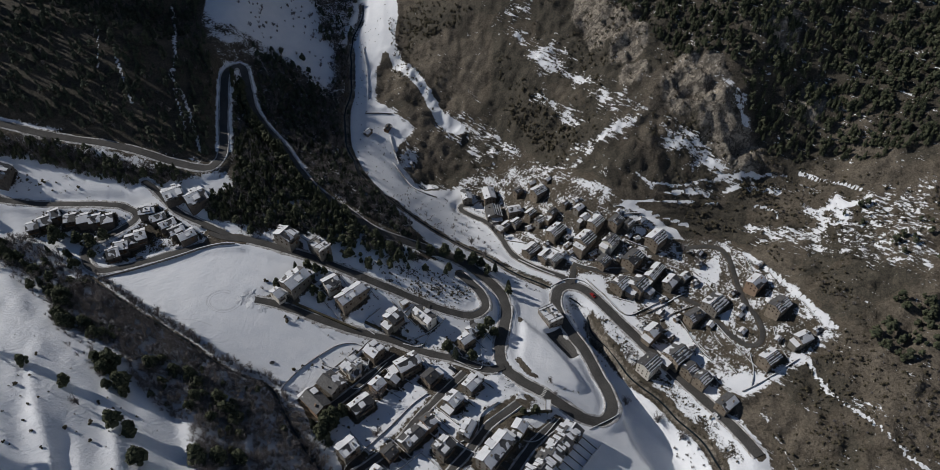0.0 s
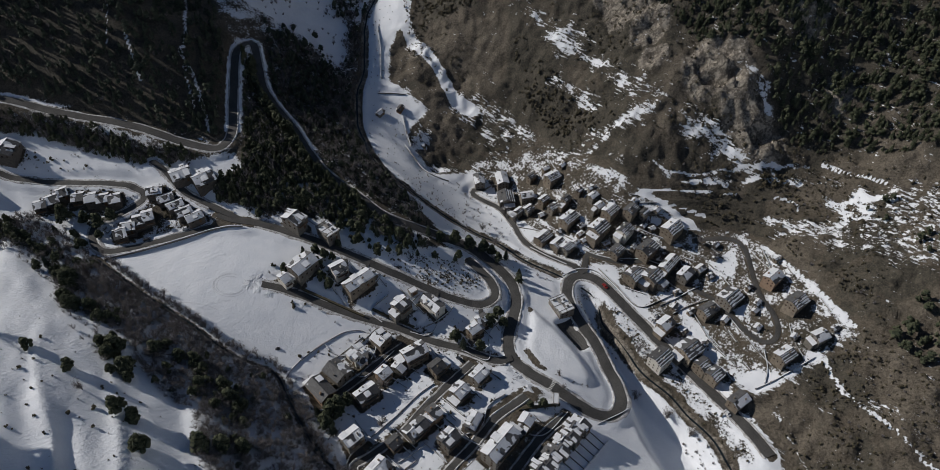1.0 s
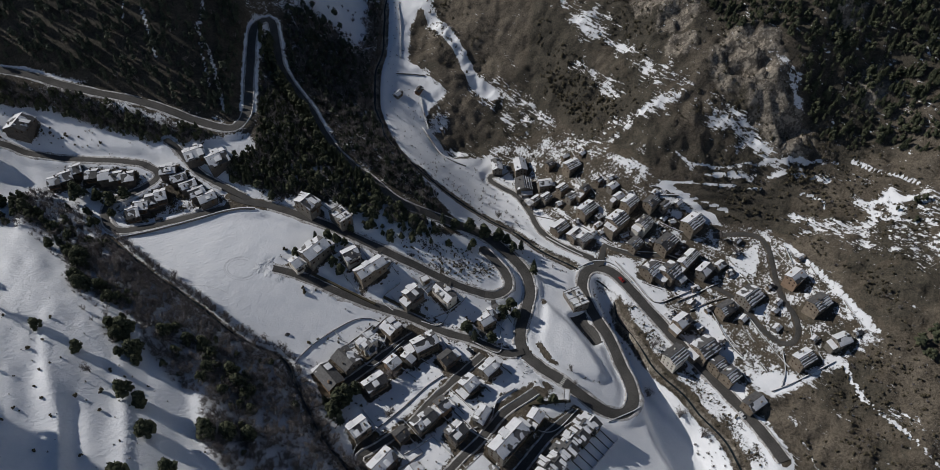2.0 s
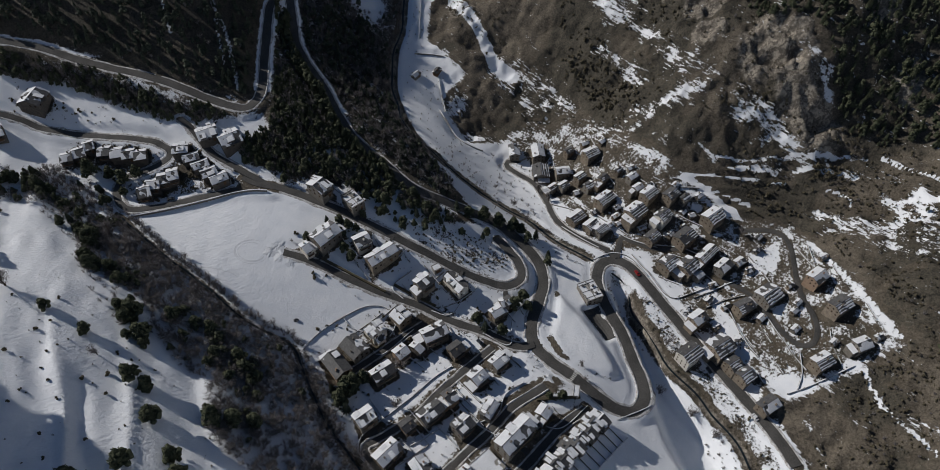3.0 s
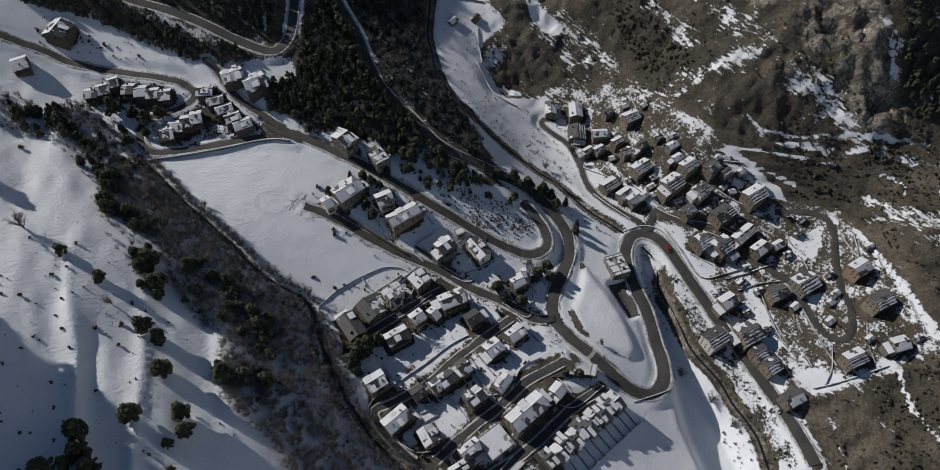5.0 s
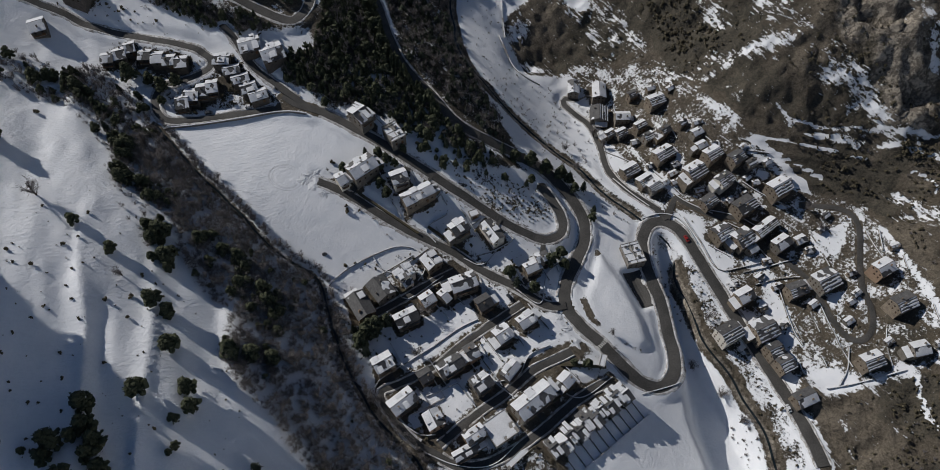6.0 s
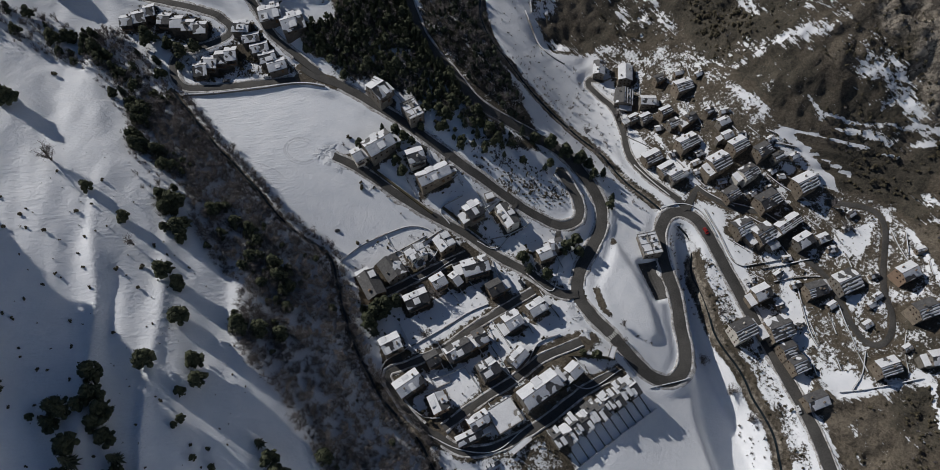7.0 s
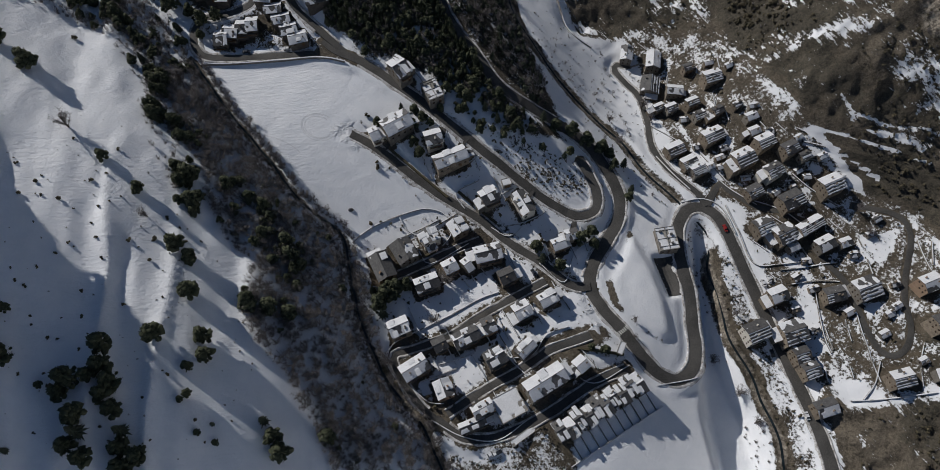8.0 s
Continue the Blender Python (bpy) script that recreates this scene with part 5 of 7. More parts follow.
estate_house(1.8, 254.4, 7.8, 35, 7.2, 6.4, 5.4, STONE_GREY, cover=0.55, far_cover=0.9, balcony=False, annex=-1, dormers=0, label="grey stone chalet with a patchily snow-covered slate roof", group="estate houses")
estate_house(-2.7, 246.9, 8.4, 41, 7.3, 6.9, 5.4, STONE, cover=1.0, far_cover=0.45, balcony=False, annex=1, dormers=0, label="brown stone chalet with a fully snow-covered slate roof", group="estate houses")
estate_house(-80.4, 202.9, 13.8, 136, 14.7, 10.1, 5.9, OCHRE, cover=0.05, far_cover=0.08, balcony=True, annex=1, dormers=2, label="ochre rendered chalet with a patchily snow-covered slate roof", group="estate houses")
estate_house(-73.9, 214.6, 12.7, 141, 12.5, 11.0, 5.9, STONE_GREY, cover=0.15, far_cover=0.45, balcony=True, annex=0, dormers=0, label="grey stone chalet with a patchily snow-covered slate roof", group="estate houses")
estate_house(-65.0, 226.2, 12.4, 138, 8.2, 9.8, 5.9, PLASTER, cover=0.35, far_cover=0.8, balcony=False, annex=-1, dormers=2, label="pale rendered chalet with a patchily snow-covered slate roof", group="estate houses")
estate_house(-53.5, 236.1, 12.4, 140, 8.9, 8.9, 5.9, STONE, cover=0.75, far_cover=0.6, balcony=True, annex=0, dormers=2, label="brown stone chalet with a patchily snow-covered slate roof", group="estate houses")
estate_house(-34.2, 228.0, 10.4, 35, 13.8, 9.4, 7.9, STONE, cover=0.55, far_cover=0.5, balcony=True, annex=-1, dormers=1, label="brown stone chalet with a patchily snow-covered slate roof", group="estate houses")
estate_house(-49.8, 215.6, 10.2, 49, 7.5, 7.8, 5.9, OCHRE, cover=0.95, far_cover=0.85, balcony=True, annex=0, dormers=0, label="ochre rendered chalet with a fully snow-covered slate roof", group="estate houses")
estate_house(-57.3, 203.4, 10.2, 42, 12.2, 8.4, 5.9, STONE_GREY, cover=0.75, far_cover=0.45, balcony=True, annex=0, dormers=1, label="grey stone chalet with a patchily snow-covered slate roof", group="estate houses")
estate_house(-42.1, 219.8, 10.1, 57, 4.2, 8.4, 4.4, STONE_GREY, cover=0.95, far_cover=0.85, balcony=True, annex=0, dormers=0, label="grey stone chalet with a fully snow-covered slate roof", group="estate houses")
estate_house(-21.7, 220.6, 9.8, 46, 8.0, 8.4, 5.9, STONE, cover=0.1, far_cover=0.1, balcony=True, annex=1, dormers=0, label="brown stone chalet with a patchily snow-covered slate roof", group="estate houses")
estate_house(-61.0, 177.3, 10.7, 45, 10.2, 8.9, 7.9, STONE_GREY, cover=0.85, far_cover=0.6, balcony=True, annex=0, dormers=2, label="grey stone chalet with a patchily snow-covered slate roof", group="estate houses")
estate_house(-47.4, 162.4, 8.6, 53, 13.4, 9.1, 5.9, STONE, cover=0.92, far_cover=0.85, balcony=True, annex=0, dormers=1, label="brown stone chalet with a fully snow-covered slate roof", group="estate houses")
estate_house(-31.2, 158.3, 6.3, 131, 9.2, 8.4, 5.9, OCHRE, cover=1.0, far_cover=0.45, balcony=True, annex=0, dormers=1, label="ochre rendered chalet with a fully snow-covered slate roof", group="estate houses")
estate_house(-40.4, 177.1, 8.3, 48, 7.0, 7.2, 5.9, STONE, cover=0.18, far_cover=0.15, balcony=True, annex=0, dormers=0, label="brown stone chalet with a patchily snow-covered slate roof", group="estate houses")
estate_house(-29.8, 184.8, 8.9, 47, 13.1, 8.1, 5.9, STONE_GREY, cover=0.4, far_cover=0.35, balcony=True, annex=0, dormers=1, label="grey stone chalet with a patchily snow-covered slate roof", group="estate houses")
estate_house(-21.5, 193.7, 9.6, 45, 6.4, 8.7, 5.9, OCHRE, cover=0.15, far_cover=0.4, balcony=False, annex=-1, dormers=0, label="ochre rendered chalet with a patchily snow-covered slate roof", group="estate houses")
estate_house(-8.8, 206.2, 10.2, 49, 8.5, 9.1, 5.9, STONE_GREY, cover=0.95, far_cover=0.9, balcony=True, annex=-1, dormers=1, label="grey stone chalet with a fully snow-covered slate roof", group="estate houses")
estate_house(1.0, 216.4, 9.6, 49, 9.4, 7.7, 5.9, STONE_GREY, cover=0.95, far_cover=0.8, balcony=True, annex=1, dormers=2, label="grey stone chalet with a fully snow-covered slate roof", group="estate houses")
estate_house(-13.3, 179.9, 9.2, 50, 9.8, 9.1, 5.9, STONE_GREY, cover=0.2, far_cover=0.25, balcony=True, annex=0, dormers=2, label="grey stone chalet with a patchily snow-covered slate roof", group="estate houses")
estate_house(-1.2, 189.2, 10.2, 65, 10.0, 6.6, 4.9, STONE_GREY, cover=0.5, far_cover=0.8, balcony=True, annex=1, dormers=1, label="grey stone chalet with a patchily snow-covered slate roof", group="estate houses")
estate_house(12.5, 176.8, 9.3, 52, 20.4, 10.5, 7.9, STONE_GREY, cover=0.85, far_cover=0.55, balcony=True, annex=1, dormers=1, label="grey stone chalet with a patchily snow-covered slate roof", group="estate houses")
estate_house(25.6, 190.8, 9.2, 60, 6.4, 7.7, 5.9, STONE, cover=1.0, far_cover=0.9, balcony=False, annex=-1, dormers=0, label="brown stone chalet with a fully snow-covered slate roof", group="estate houses")
estate_house(-13.0, 148.1, 4.8, 42, 13.1, 5.3, 4.9, STONE_GREY, cover=1.0, far_cover=0.3, balcony=True, annex=1, dormers=1, label="grey stone chalet with a fully snow-covered slate roof", group="estate houses")
estate_house(-10.8, 156.0, 6.1, 48, 10.5, 7.0, 5.9, OCHRE, cover=0.75, far_cover=0.45, balcony=True, annex=1, dormers=1, label="ochre rendered chalet with a patchily snow-covered slate roof", group="estate houses")
estate_house(-108.9, 299.3, 39.1, 58, 8.4, 13.3, 6.9, STONE_GREY, cover=0.75, far_cover=0.45, balcony=True, annex=1, dormers=2, label="grey stone chalet with a patchily snow-covered slate roof", group="estate houses")
flat_building(-38.2, 267.3, 18.6, 37, 4.9, 4.0, 3, CONCRETE, 0.85, "low concrete garage with thick snow on its flat roof", "garage", False)
flat_building(41.9, 207.0, 5.6, 85, 6.6, 3.0, 3, CONCRETE, 0.85, "low concrete garage with thick snow on its flat roof", "garage", False)
flat_building(0.1, 162.1, 7.6, 48, 13.4, 12.5, 2.5, CONCRETE, 0.85, "low concrete garage with thick snow on its flat roof", "garage", False)
flat_building(11.1, 152.6, 3.6, 55, 15.3, 3.2, 2.5, CONCRETE, 0.85, "low concrete garage with thick snow on its flat roof", "garage", False)
flat_building(49.3, 274.8, -6.2, 29, 10.5, 13, 8, STONE_GREY, 0.58, "grey building with a flat snow-patched roof beside the road", "apartment_block", True)
flat_building(-89.0, 294.9, 36.4, 46, 8.5, 11.9, 5.5, STONE_GREY, 0.58, "grey building with a flat snow-patched roof beside the road", "apartment_block", True)
# the terraced row
for k in range(10):
    along = (k - 4.5) * 4.88
    house(39.7 + along * 0.616 + (0.8 if k % 2 else -0.5), 176.2 + along * 0.788 - (0.8 if k % 2 else -0.4), 3.7 - along * 0.02 + 0.5 * (k % 3), 52, 4.9, 10.5, 5.8, STONE_GREY, cover=0.35, far_cover=0.3, dormers=2, label="grey stone unit of a terraced row with snow-patched slate roof", group="terraced row")
# the old stone village on the slope
house(-2.5, 392.4, -11.8, 100, 11.0, 7.7, 5.5, STONE_GREY, cover=0.50, far_cover=0.80, small=True, stripes=0.00, annex=0, label="old grey stone village house with a snow-covered slate roof", group="village houses")
house(13.9, 391.5, -10.5, 101, 12.0, 9.0, 6.0, STONE_GREY, cover=0.95, far_cover=0.90, small=True, stripes=0.00, annex=1, label="old grey stone village house with a snow-covered slate roof", group="village houses")
house(16.7, 374.4, -11.3, 99, 12.0, 11.5, 5.0, STONE_GREY, cover=0.08, far_cover=0.50, small=True, stripes=0.50, annex=-1, label="old grey stone village house with a snow-striped slate roof", group="village houses")
house(34.5, 388.1, -3.3, 40, 6.5, 5.5, 5.0, STONE, cover=0.10, far_cover=0.05, small=True, stripes=0.45, annex=0, label="old tawny stone village house with a bare slate roof", group="village houses")
house(48.4, 380.5, 3.1, 38, 10.4, 8.5, 6.0, STONE, cover=0.95, far_cover=0.45, small=True, stripes=0.60, annex=0, label="old tawny stone village house with a snow-striped slate roof", group="village houses")
house(31.2, 372.2, -7.2, 14, 9.5, 7.0, 5.5, STONE_GREY, cover=0.90, far_cover=0.75, small=True, stripes=0.00, annex=1, label="old grey stone village house with a snow-covered slate roof", group="village houses")
house(25.5, 359.0, -9.1, 46, 6.5, 5.5, 5.0, STONE, cover=0.90, far_cover=0.30, small=True, stripes=0.45, annex=-1, label="old tawny stone village house with a snow-striped slate roof", group="village houses")
house(32.1, 359.5, -7.5, 44, 7.0, 6.0, 5.5, STONE_GREY, cover=0.95, far_cover=0.10, small=True, stripes=0.60, annex=0, label="old grey stone village house with a snow-striped slate roof", group="village houses")
house(42.2, 363.9, -3.6, 45, 7.5, 6.0, 6.5, STONE, cover=1.00, far_cover=0.35, small=True, stripes=0.50, annex=0, label="old tawny stone village house with a snow-striped slate roof", group="village houses")
house(48.1, 356.3, -1.9, 44, 7.0, 6.0, 5.0, STONE_GREY, cover=0.30, far_cover=0.40, small=True, stripes=0.45, annex=1, label="old grey stone village house with a snow-striped slate roof", group="village houses")
house(56.5, 358.9, 2.4, 48, 6.5, 5.5, 6.0, STONE, cover=0.15, far_cover=0.10, small=True, stripes=0.60, annex=-1, label="old tawny stone village house with a bare slate roof", group="village houses")
house(65.3, 363.1, 8.3, 50, 5.0, 4.4, 4.0, STONE, cover=0.50, far_cover=0.20, small=True, stripes=0.50, annex=0, label="old tawny stone village house with a snow-striped slate roof", group="village houses")
house(73.7, 356.5, 10.3, 44, 7.0, 5.5, 4.0, STONE_GREY, cover=0.95, far_cover=0.80, small=True, stripes=0.00, annex=0, label="old grey stone village house with a snow-covered slate roof", group="village houses")
house(57.6, 343.5, -0.4, 46, 12.0, 8.7, 6.5, STONE, cover=1.00, far_cover=0.45, small=True, stripes=0.60, annex=1, label="old tawny stone village house with a snow-striped slate roof", group="village houses")
house(76.0, 332.2, 2.3, 47, 11.8, 10.8, 7.5, STONE, cover=0.70, far_cover=0.40, small=True, stripes=0.50, annex=-1, label="old tawny stone village house with a snow-striped slate roof", group="village houses")
house(40.5, 331.1, -4.9, 46, 10.5, 8.5, 5.5, STONE, cover=0.95, far_cover=0.30, small=True, stripes=0.45, annex=0, label="old tawny stone village house with a snow-striped slate roof", group="village houses")
house(49.8, 325.3, -4.1, 48, 9.0, 7.5, 5.0, STONE, cover=0.95, far_cover=0.45, small=True, stripes=0.60, annex=0, label="old tawny stone village house with a snow-striped slate roof", group="village houses")
house(55.3, 322.0, -3.6, 47, 8.0, 7.5, 5.0, STONE_GREY, cover=0.90, far_cover=0.50, small=True, stripes=0.50, annex=1, label="old grey stone village house with a snow-striped slate roof", group="village houses")
house(77.2, 348.6, 8.5, 44, 6.5, 5.5, 4.5, STONE_GREY, cover=0.80, far_cover=0.60, small=True, stripes=0.00, annex=-1, label="old grey stone village house with a snow-covered slate roof", group="village houses")
house(83.6, 342.9, 8.4, 46, 10.0, 8.5, 6.5, STONE, cover=1.00, far_cover=0.50, small=True, stripes=0.60, annex=0, label="old tawny stone village house with a snow-striped slate roof", group="village houses")
house(96.5, 341.4, 11.0, 47, 9.0, 8.0, 6.0, STONE, cover=0.30, far_cover=0.25, small=True, stripes=0.50, annex=0, label="old tawny stone village house with a snow-striped slate roof", group="village houses")
house(104.9, 339.8, 11.4, 44, 6.0, 5.0, 5.0, STONE_GREY, cover=0.40, far_cover=0.50, small=True, stripes=0.45, annex=1, label="old grey stone village house with a snow-striped slate roof", group="village houses")
house(92.0, 328.6, 4.6, 48, 9.5, 8.5, 7.0, PLASTER, cover=0.45, far_cover=0.40, small=True, stripes=0.60, annex=-1, label="old pale rendered village house with a snow-striped slate roof", group="village houses")
house(121.4, 328.7, 7.3, 44, 12.0, 10.5, 7.0, STONE, cover=1.00, far_cover=0.55, small=True, stripes=0.50, annex=0, label="old tawny stone village house with a snow-striped slate roof", group="village houses")
house(86.3, 316.6, -1.1, 48, 9.0, 8.0, 6.0, STONE, cover=0.50, far_cover=0.35, small=True, stripes=0.45, annex=0, label="old tawny stone village house with a snow-striped slate roof", group="village houses")
house(105.1, 316.5, 0.7, 46, 12.4, 10.1, 7.0, STONE, cover=0.05, far_cover=0.12, small=True, stripes=0.60, annex=1, label="old tawny stone village house with a bare slate roof", group="village houses")
house(117.4, 306.0, -0.1, 50, 15.0, 7.5, 6.0, STONE, cover=0.60, far_cover=0.45, small=True, stripes=0.50, annex=-1, label="old tawny stone village house with a snow-striped slate roof", group="village houses")
house(126.4, 298.2, -0.5, 47, 10.0, 8.0, 6.0, STONE_GREY, cover=0.70, far_cover=0.60, small=True, stripes=0.00, annex=0, label="old grey stone village house with a snow-covered slate roof", group="village houses")
house(136.0, 302.2, 1.7, 40, 6.5, 5.5, 4.0, STONE_GREY, cover=0.80, far_cover=0.70, small=True, stripes=0.00, annex=0, label="old grey stone village house with a snow-covered slate roof", group="village houses")
house(95.5, 299.1, -3.8, 45, 10.0, 10.0, 6.5, STONE, cover=0.30, far_cover=0.45, small=True, stripes=0.50, annex=1, label="old tawny stone village house with a snow-striped slate roof", group="village houses")
house(106.7, 297.8, -3.0, 46, 11.0, 11.0, 6.5, STONE, cover=0.45, far_cover=0.40, small=True, stripes=0.45, annex=-1, label="old tawny stone village house with a snow-striped slate roof", group="village houses")
house(112.7, 293.2, -3.4, 44, 6.0, 5.0, 4.5, STONE_GREY, cover=1.00, far_cover=0.90, small=True, stripes=0.00, annex=0, label="old grey stone village house with a snow-covered slate roof", group="village houses")
house(149.4, 279.9, 0.5, 40, 12.5, 12.0, 6.0, STONE_GREY, cover=0.60, far_cover=0.40, small=True, stripes=0.50, annex=0, label="old grey stone village house with a snow-striped slate roof", group="village houses")
house(136.2, 273.3, -2.7, 34, 10.5, 8.5, 5.0, STONE, cover=0.20, far_cover=0.35, small=True, stripes=0.45, annex=1, label="old tawny stone village house with a snow-striped slate roof", group="village houses")
house(110.7, 265.6, -9.1, 42, 9.5, 8.6, 7.0, STONE, cover=0.95, far_cover=0.60, small=True, stripes=0.00, annex=-1, label="old tawny stone village house with a snow-covered slate roof", group="village houses")
house(174.1, 288.2, 9.5, 42, 10.3, 9.0, 7.0, OCHRE, cover=0.95, far_cover=0.70, small=True, stripes=0.00, annex=0, label="old reddish rendered village house with a snow-covered slate roof", group="village houses")
house(182.3, 269.3, 10.8, 36, 11.5, 9.4, 7.0, STONE, cover=0.25, far_cover=0.30, small=True, stripes=0.45, annex=0, label="old tawny stone village house with a snow-striped slate roof", group="village houses")
house(104.9, 243.3, -12.0, 42, 12.0, 10.5, 8.0, PLASTER, cover=0.15, far_cover=0.50, small=True, stripes=0.60, annex=1, label="old pale rendered village house with a snow-striped slate roof", group="village houses")
house(121.6, 248.2, -10.8, 38, 12.5, 12.5, 9.0, STONE, cover=0.35, far_cover=0.40, small=True, stripes=0.50, annex=-1, label="old tawny stone village house with a snow-striped slate roof", group="village houses")
house(127.6, 238.6, -11.2, 38, 8.0, 9.5, 8.0, STONE, cover=0.30, far_cover=0.40, small=True, stripes=0.45, annex=0, label="old tawny stone village house with a snow-striped slate roof", group="village houses")
house(133.1, 232.7, -10.6, 40, 8.5, 10.0, 7.0, STONE, cover=0.10, far_cover=0.40, small=True, stripes=0.60, annex=0, label="old tawny stone village house with a snow-striped slate roof", group="village houses")
house(143.1, 216.4, -9.6, 37, 11.2, 8.6, 6.0, STONE, cover=0.30, far_cover=0.60, small=True, stripes=0.00, annex=1, label="old tawny stone village house with a snow-covered slate roof", group="village houses")
house(188.9, 246.1, 11.2, 26, 8.8, 7.8, 5.5, STONE_GREY, cover=0.95, far_cover=0.85, small=True, stripes=0.00, annex=-1, label="old grey stone village house with a snow-covered slate roof", group="village houses")
house(170.1, 238.3, 2.9, 34, 10.8, 9.0, 6.0, STONE, cover=0.75, far_cover=0.35, small=True, stripes=0.60, annex=0, label="old tawny stone village house with a snow-striped slate roof", group="village houses")
# the upper housing groups
house(-255.6, 300.0, 48.2, 23, 7.2, 8.2, 3.6, DARK_WALL, cover=0.85, far_cover=0.6, balcony=True, annex=0, dormers=0, label="dark-walled terraced chalet with a snow-covered slate roof", group="upper houses")
house(-250.7, 304.4, 48.2, 33, 7.3, 9.7, 3.6, DARK_WALL, cover=0.85, far_cover=0.6, balcony=True, annex=0, dormers=0, label="dark-walled terraced chalet with a snow-covered slate roof", group="upper houses")
house(-246.7, 309.7, 49.0, 33, 6.3, 9.1, 3.6, DARK_WALL, cover=0.85, far_cover=0.6, balcony=False, annex=0, dormers=0, label="dark-walled terraced chalet with a snow-covered slate roof", group="upper houses")
house(-237.0, 307.8, 47.4, 14, 7.0, 8.6, 3.6, DARK_WALL, cover=0.85, far_cover=0.6, balcony=True, annex=0, dormers=0, label="dark-walled terraced chalet with a snow-covered slate roof", group="upper houses")
house(-229.7, 307.9, 46.9, 19, 6.9, 9.2, 3.6, DARK_WALL, cover=0.85, far_cover=0.6, balcony=False, annex=0, dormers=0, label="dark-walled terraced chalet with a snow-covered slate roof", group="upper houses")
house(-222.8, 308.0, 46.5, 19, 7.0, 8.6, 3.6, DARK_WALL, cover=0.85, far_cover=0.6, balcony=False, annex=0, dormers=0, label="dark-walled terraced chalet with a snow-covered slate roof", group="upper houses")
house(-215.8, 308.4, 46.3, 19, 7.0, 9.2, 3.6, DARK_WALL, cover=0.85, far_cover=0.6, balcony=False, annex=0, dormers=0, label="dark-walled terraced chalet with a snow-covered slate roof", group="upper houses")
house(-193.4, 314.1, 48.1, 14, 9.5, 8.6, 3.6, DARK_WALL, cover=0.85, far_cover=0.6, balcony=False, annex=0, dormers=1, label="dark-walled terraced chalet with a snow-covered slate roof", group="upper houses")
house(-186.4, 309.8, 46.0, 29, 9.6, 7.4, 3.6, DARK_WALL, cover=0.85, far_cover=0.6, balcony=False, annex=0, dormers=0, label="dark-walled terraced chalet with a snow-covered slate roof", group="upper houses")
house(-180.1, 306.1, 44.4, 35, 9.9, 7.2, 3.6, DARK_WALL, cover=0.85, far_cover=0.6, balcony=False, annex=0, dormers=0, label="dark-walled terraced chalet with a snow-covered slate roof", group="upper houses")
house(-174.0, 302.2, 42.9, 37, 9.2, 8.2, 3.6, DARK_WALL, cover=0.85, far_cover=0.6, balcony=False, annex=0, dormers=1, label="dark-walled terraced chalet with a snow-covered slate roof", group="upper houses")
house(-167.5, 299.4, 41.8, 37, 10.1, 8.5, 3.6, DARK_WALL, cover=0.85, far_cover=0.6, balcony=False, annex=0, dormers=1, label="dark-walled terraced chalet with a snow-covered slate roof", group="upper houses")
house(-206.5, 286.0, 40.7, 26, 7.3, 10.9, 3.6, DARK_WALL, cover=0.85, far_cover=0.6, balcony=True, annex=0, dormers=0, label="dark-walled terraced chalet with a snow-covered slate roof", group="upper houses")
house(-203.5, 291.5, 41.0, 15, 8.5, 9.1, 3.6, DARK_WALL, cover=0.85, far_cover=0.6, balcony=True, annex=0, dormers=0, label="dark-walled terraced chalet with a snow-covered slate roof", group="upper houses")
house(-198.9, 295.7, 41.6, 24, 6.7, 9.5, 3.6, DARK_WALL, cover=0.85, far_cover=0.6, balcony=True, annex=0, dormers=0, label="dark-walled terraced chalet with a snow-covered slate roof", group="upper houses")
house(-194.3, 298.8, 42.3, 25, 6.7, 10.1, 3.6, DARK_WALL, cover=0.85, far_cover=0.6, balcony=True, annex=0, dormers=0, label="dark-walled terraced chalet with a snow-covered slate roof", group="upper houses")
house(-179.8, 324.2, 52.4, 34, 12.1, 11.4, 3.6, DARK_WALL, cover=0.85, far_cover=0.6, balcony=False, annex=0, dormers=2, label="dark-walled terraced chalet with a snow-covered slate roof", group="upper houses")
house(-166.3, 322.7, 50.9, 39, 12.6, 13.5, 3.6, DARK_WALL, cover=0.85, far_cover=0.6, balcony=False, annex=0, dormers=1, label="dark-walled terraced chalet with a snow-covered slate roof", group="upper houses")
house(-283.5, 330.4, 63.3, 86, 13.3, 14.3, 4.2, DARK_WALL, cover=0.85, far_cover=0.6, balcony=False, annex=0, dormers=1, label="dark-walled terraced chalet with a snow-covered slate roof", group="upper houses")
house(-295.1, 304.3, 59.2, 38, 8.8, 11.8, 4.2, DARK_WALL, cover=0.85, far_cover=0.6, balcony=True, annex=0, dormers=0, label="dark-walled terraced chalet with a snow-covered slate roof", group="upper houses")


# bare, trodden and thawed ground round the houses, then the ground sheet itself
for x, y, turn, length, width, group in homes:
    near = np.nonzero((np.abs(gx - x) < 16) & (np.abs(gy - y) < 16))[0]
    c, q = math.cos(radians(turn)), math.sin(radians(turn))
    a, b = gx[near] - x, gy[near] - y
    gap = np.hypot(np.maximum(np.abs(a * c + b * q) - length / 2, 0), np.maximum(np.abs(b * c - a * q) - width / 2, 0))
    thaw = 1 - smooth(gap, 0.2, 3.2)
    snow_field[near] -= (0.45 if group == "estate houses" else 0.25) * thaw
    ragged[near] += 0.4 * thaw
ground_data = fast_mesh("ground", np.stack([gx, gy, gz], 1), np.stack([corner, corner + 1, corner + nx + 1, corner + nx], 1), GROUND, True)
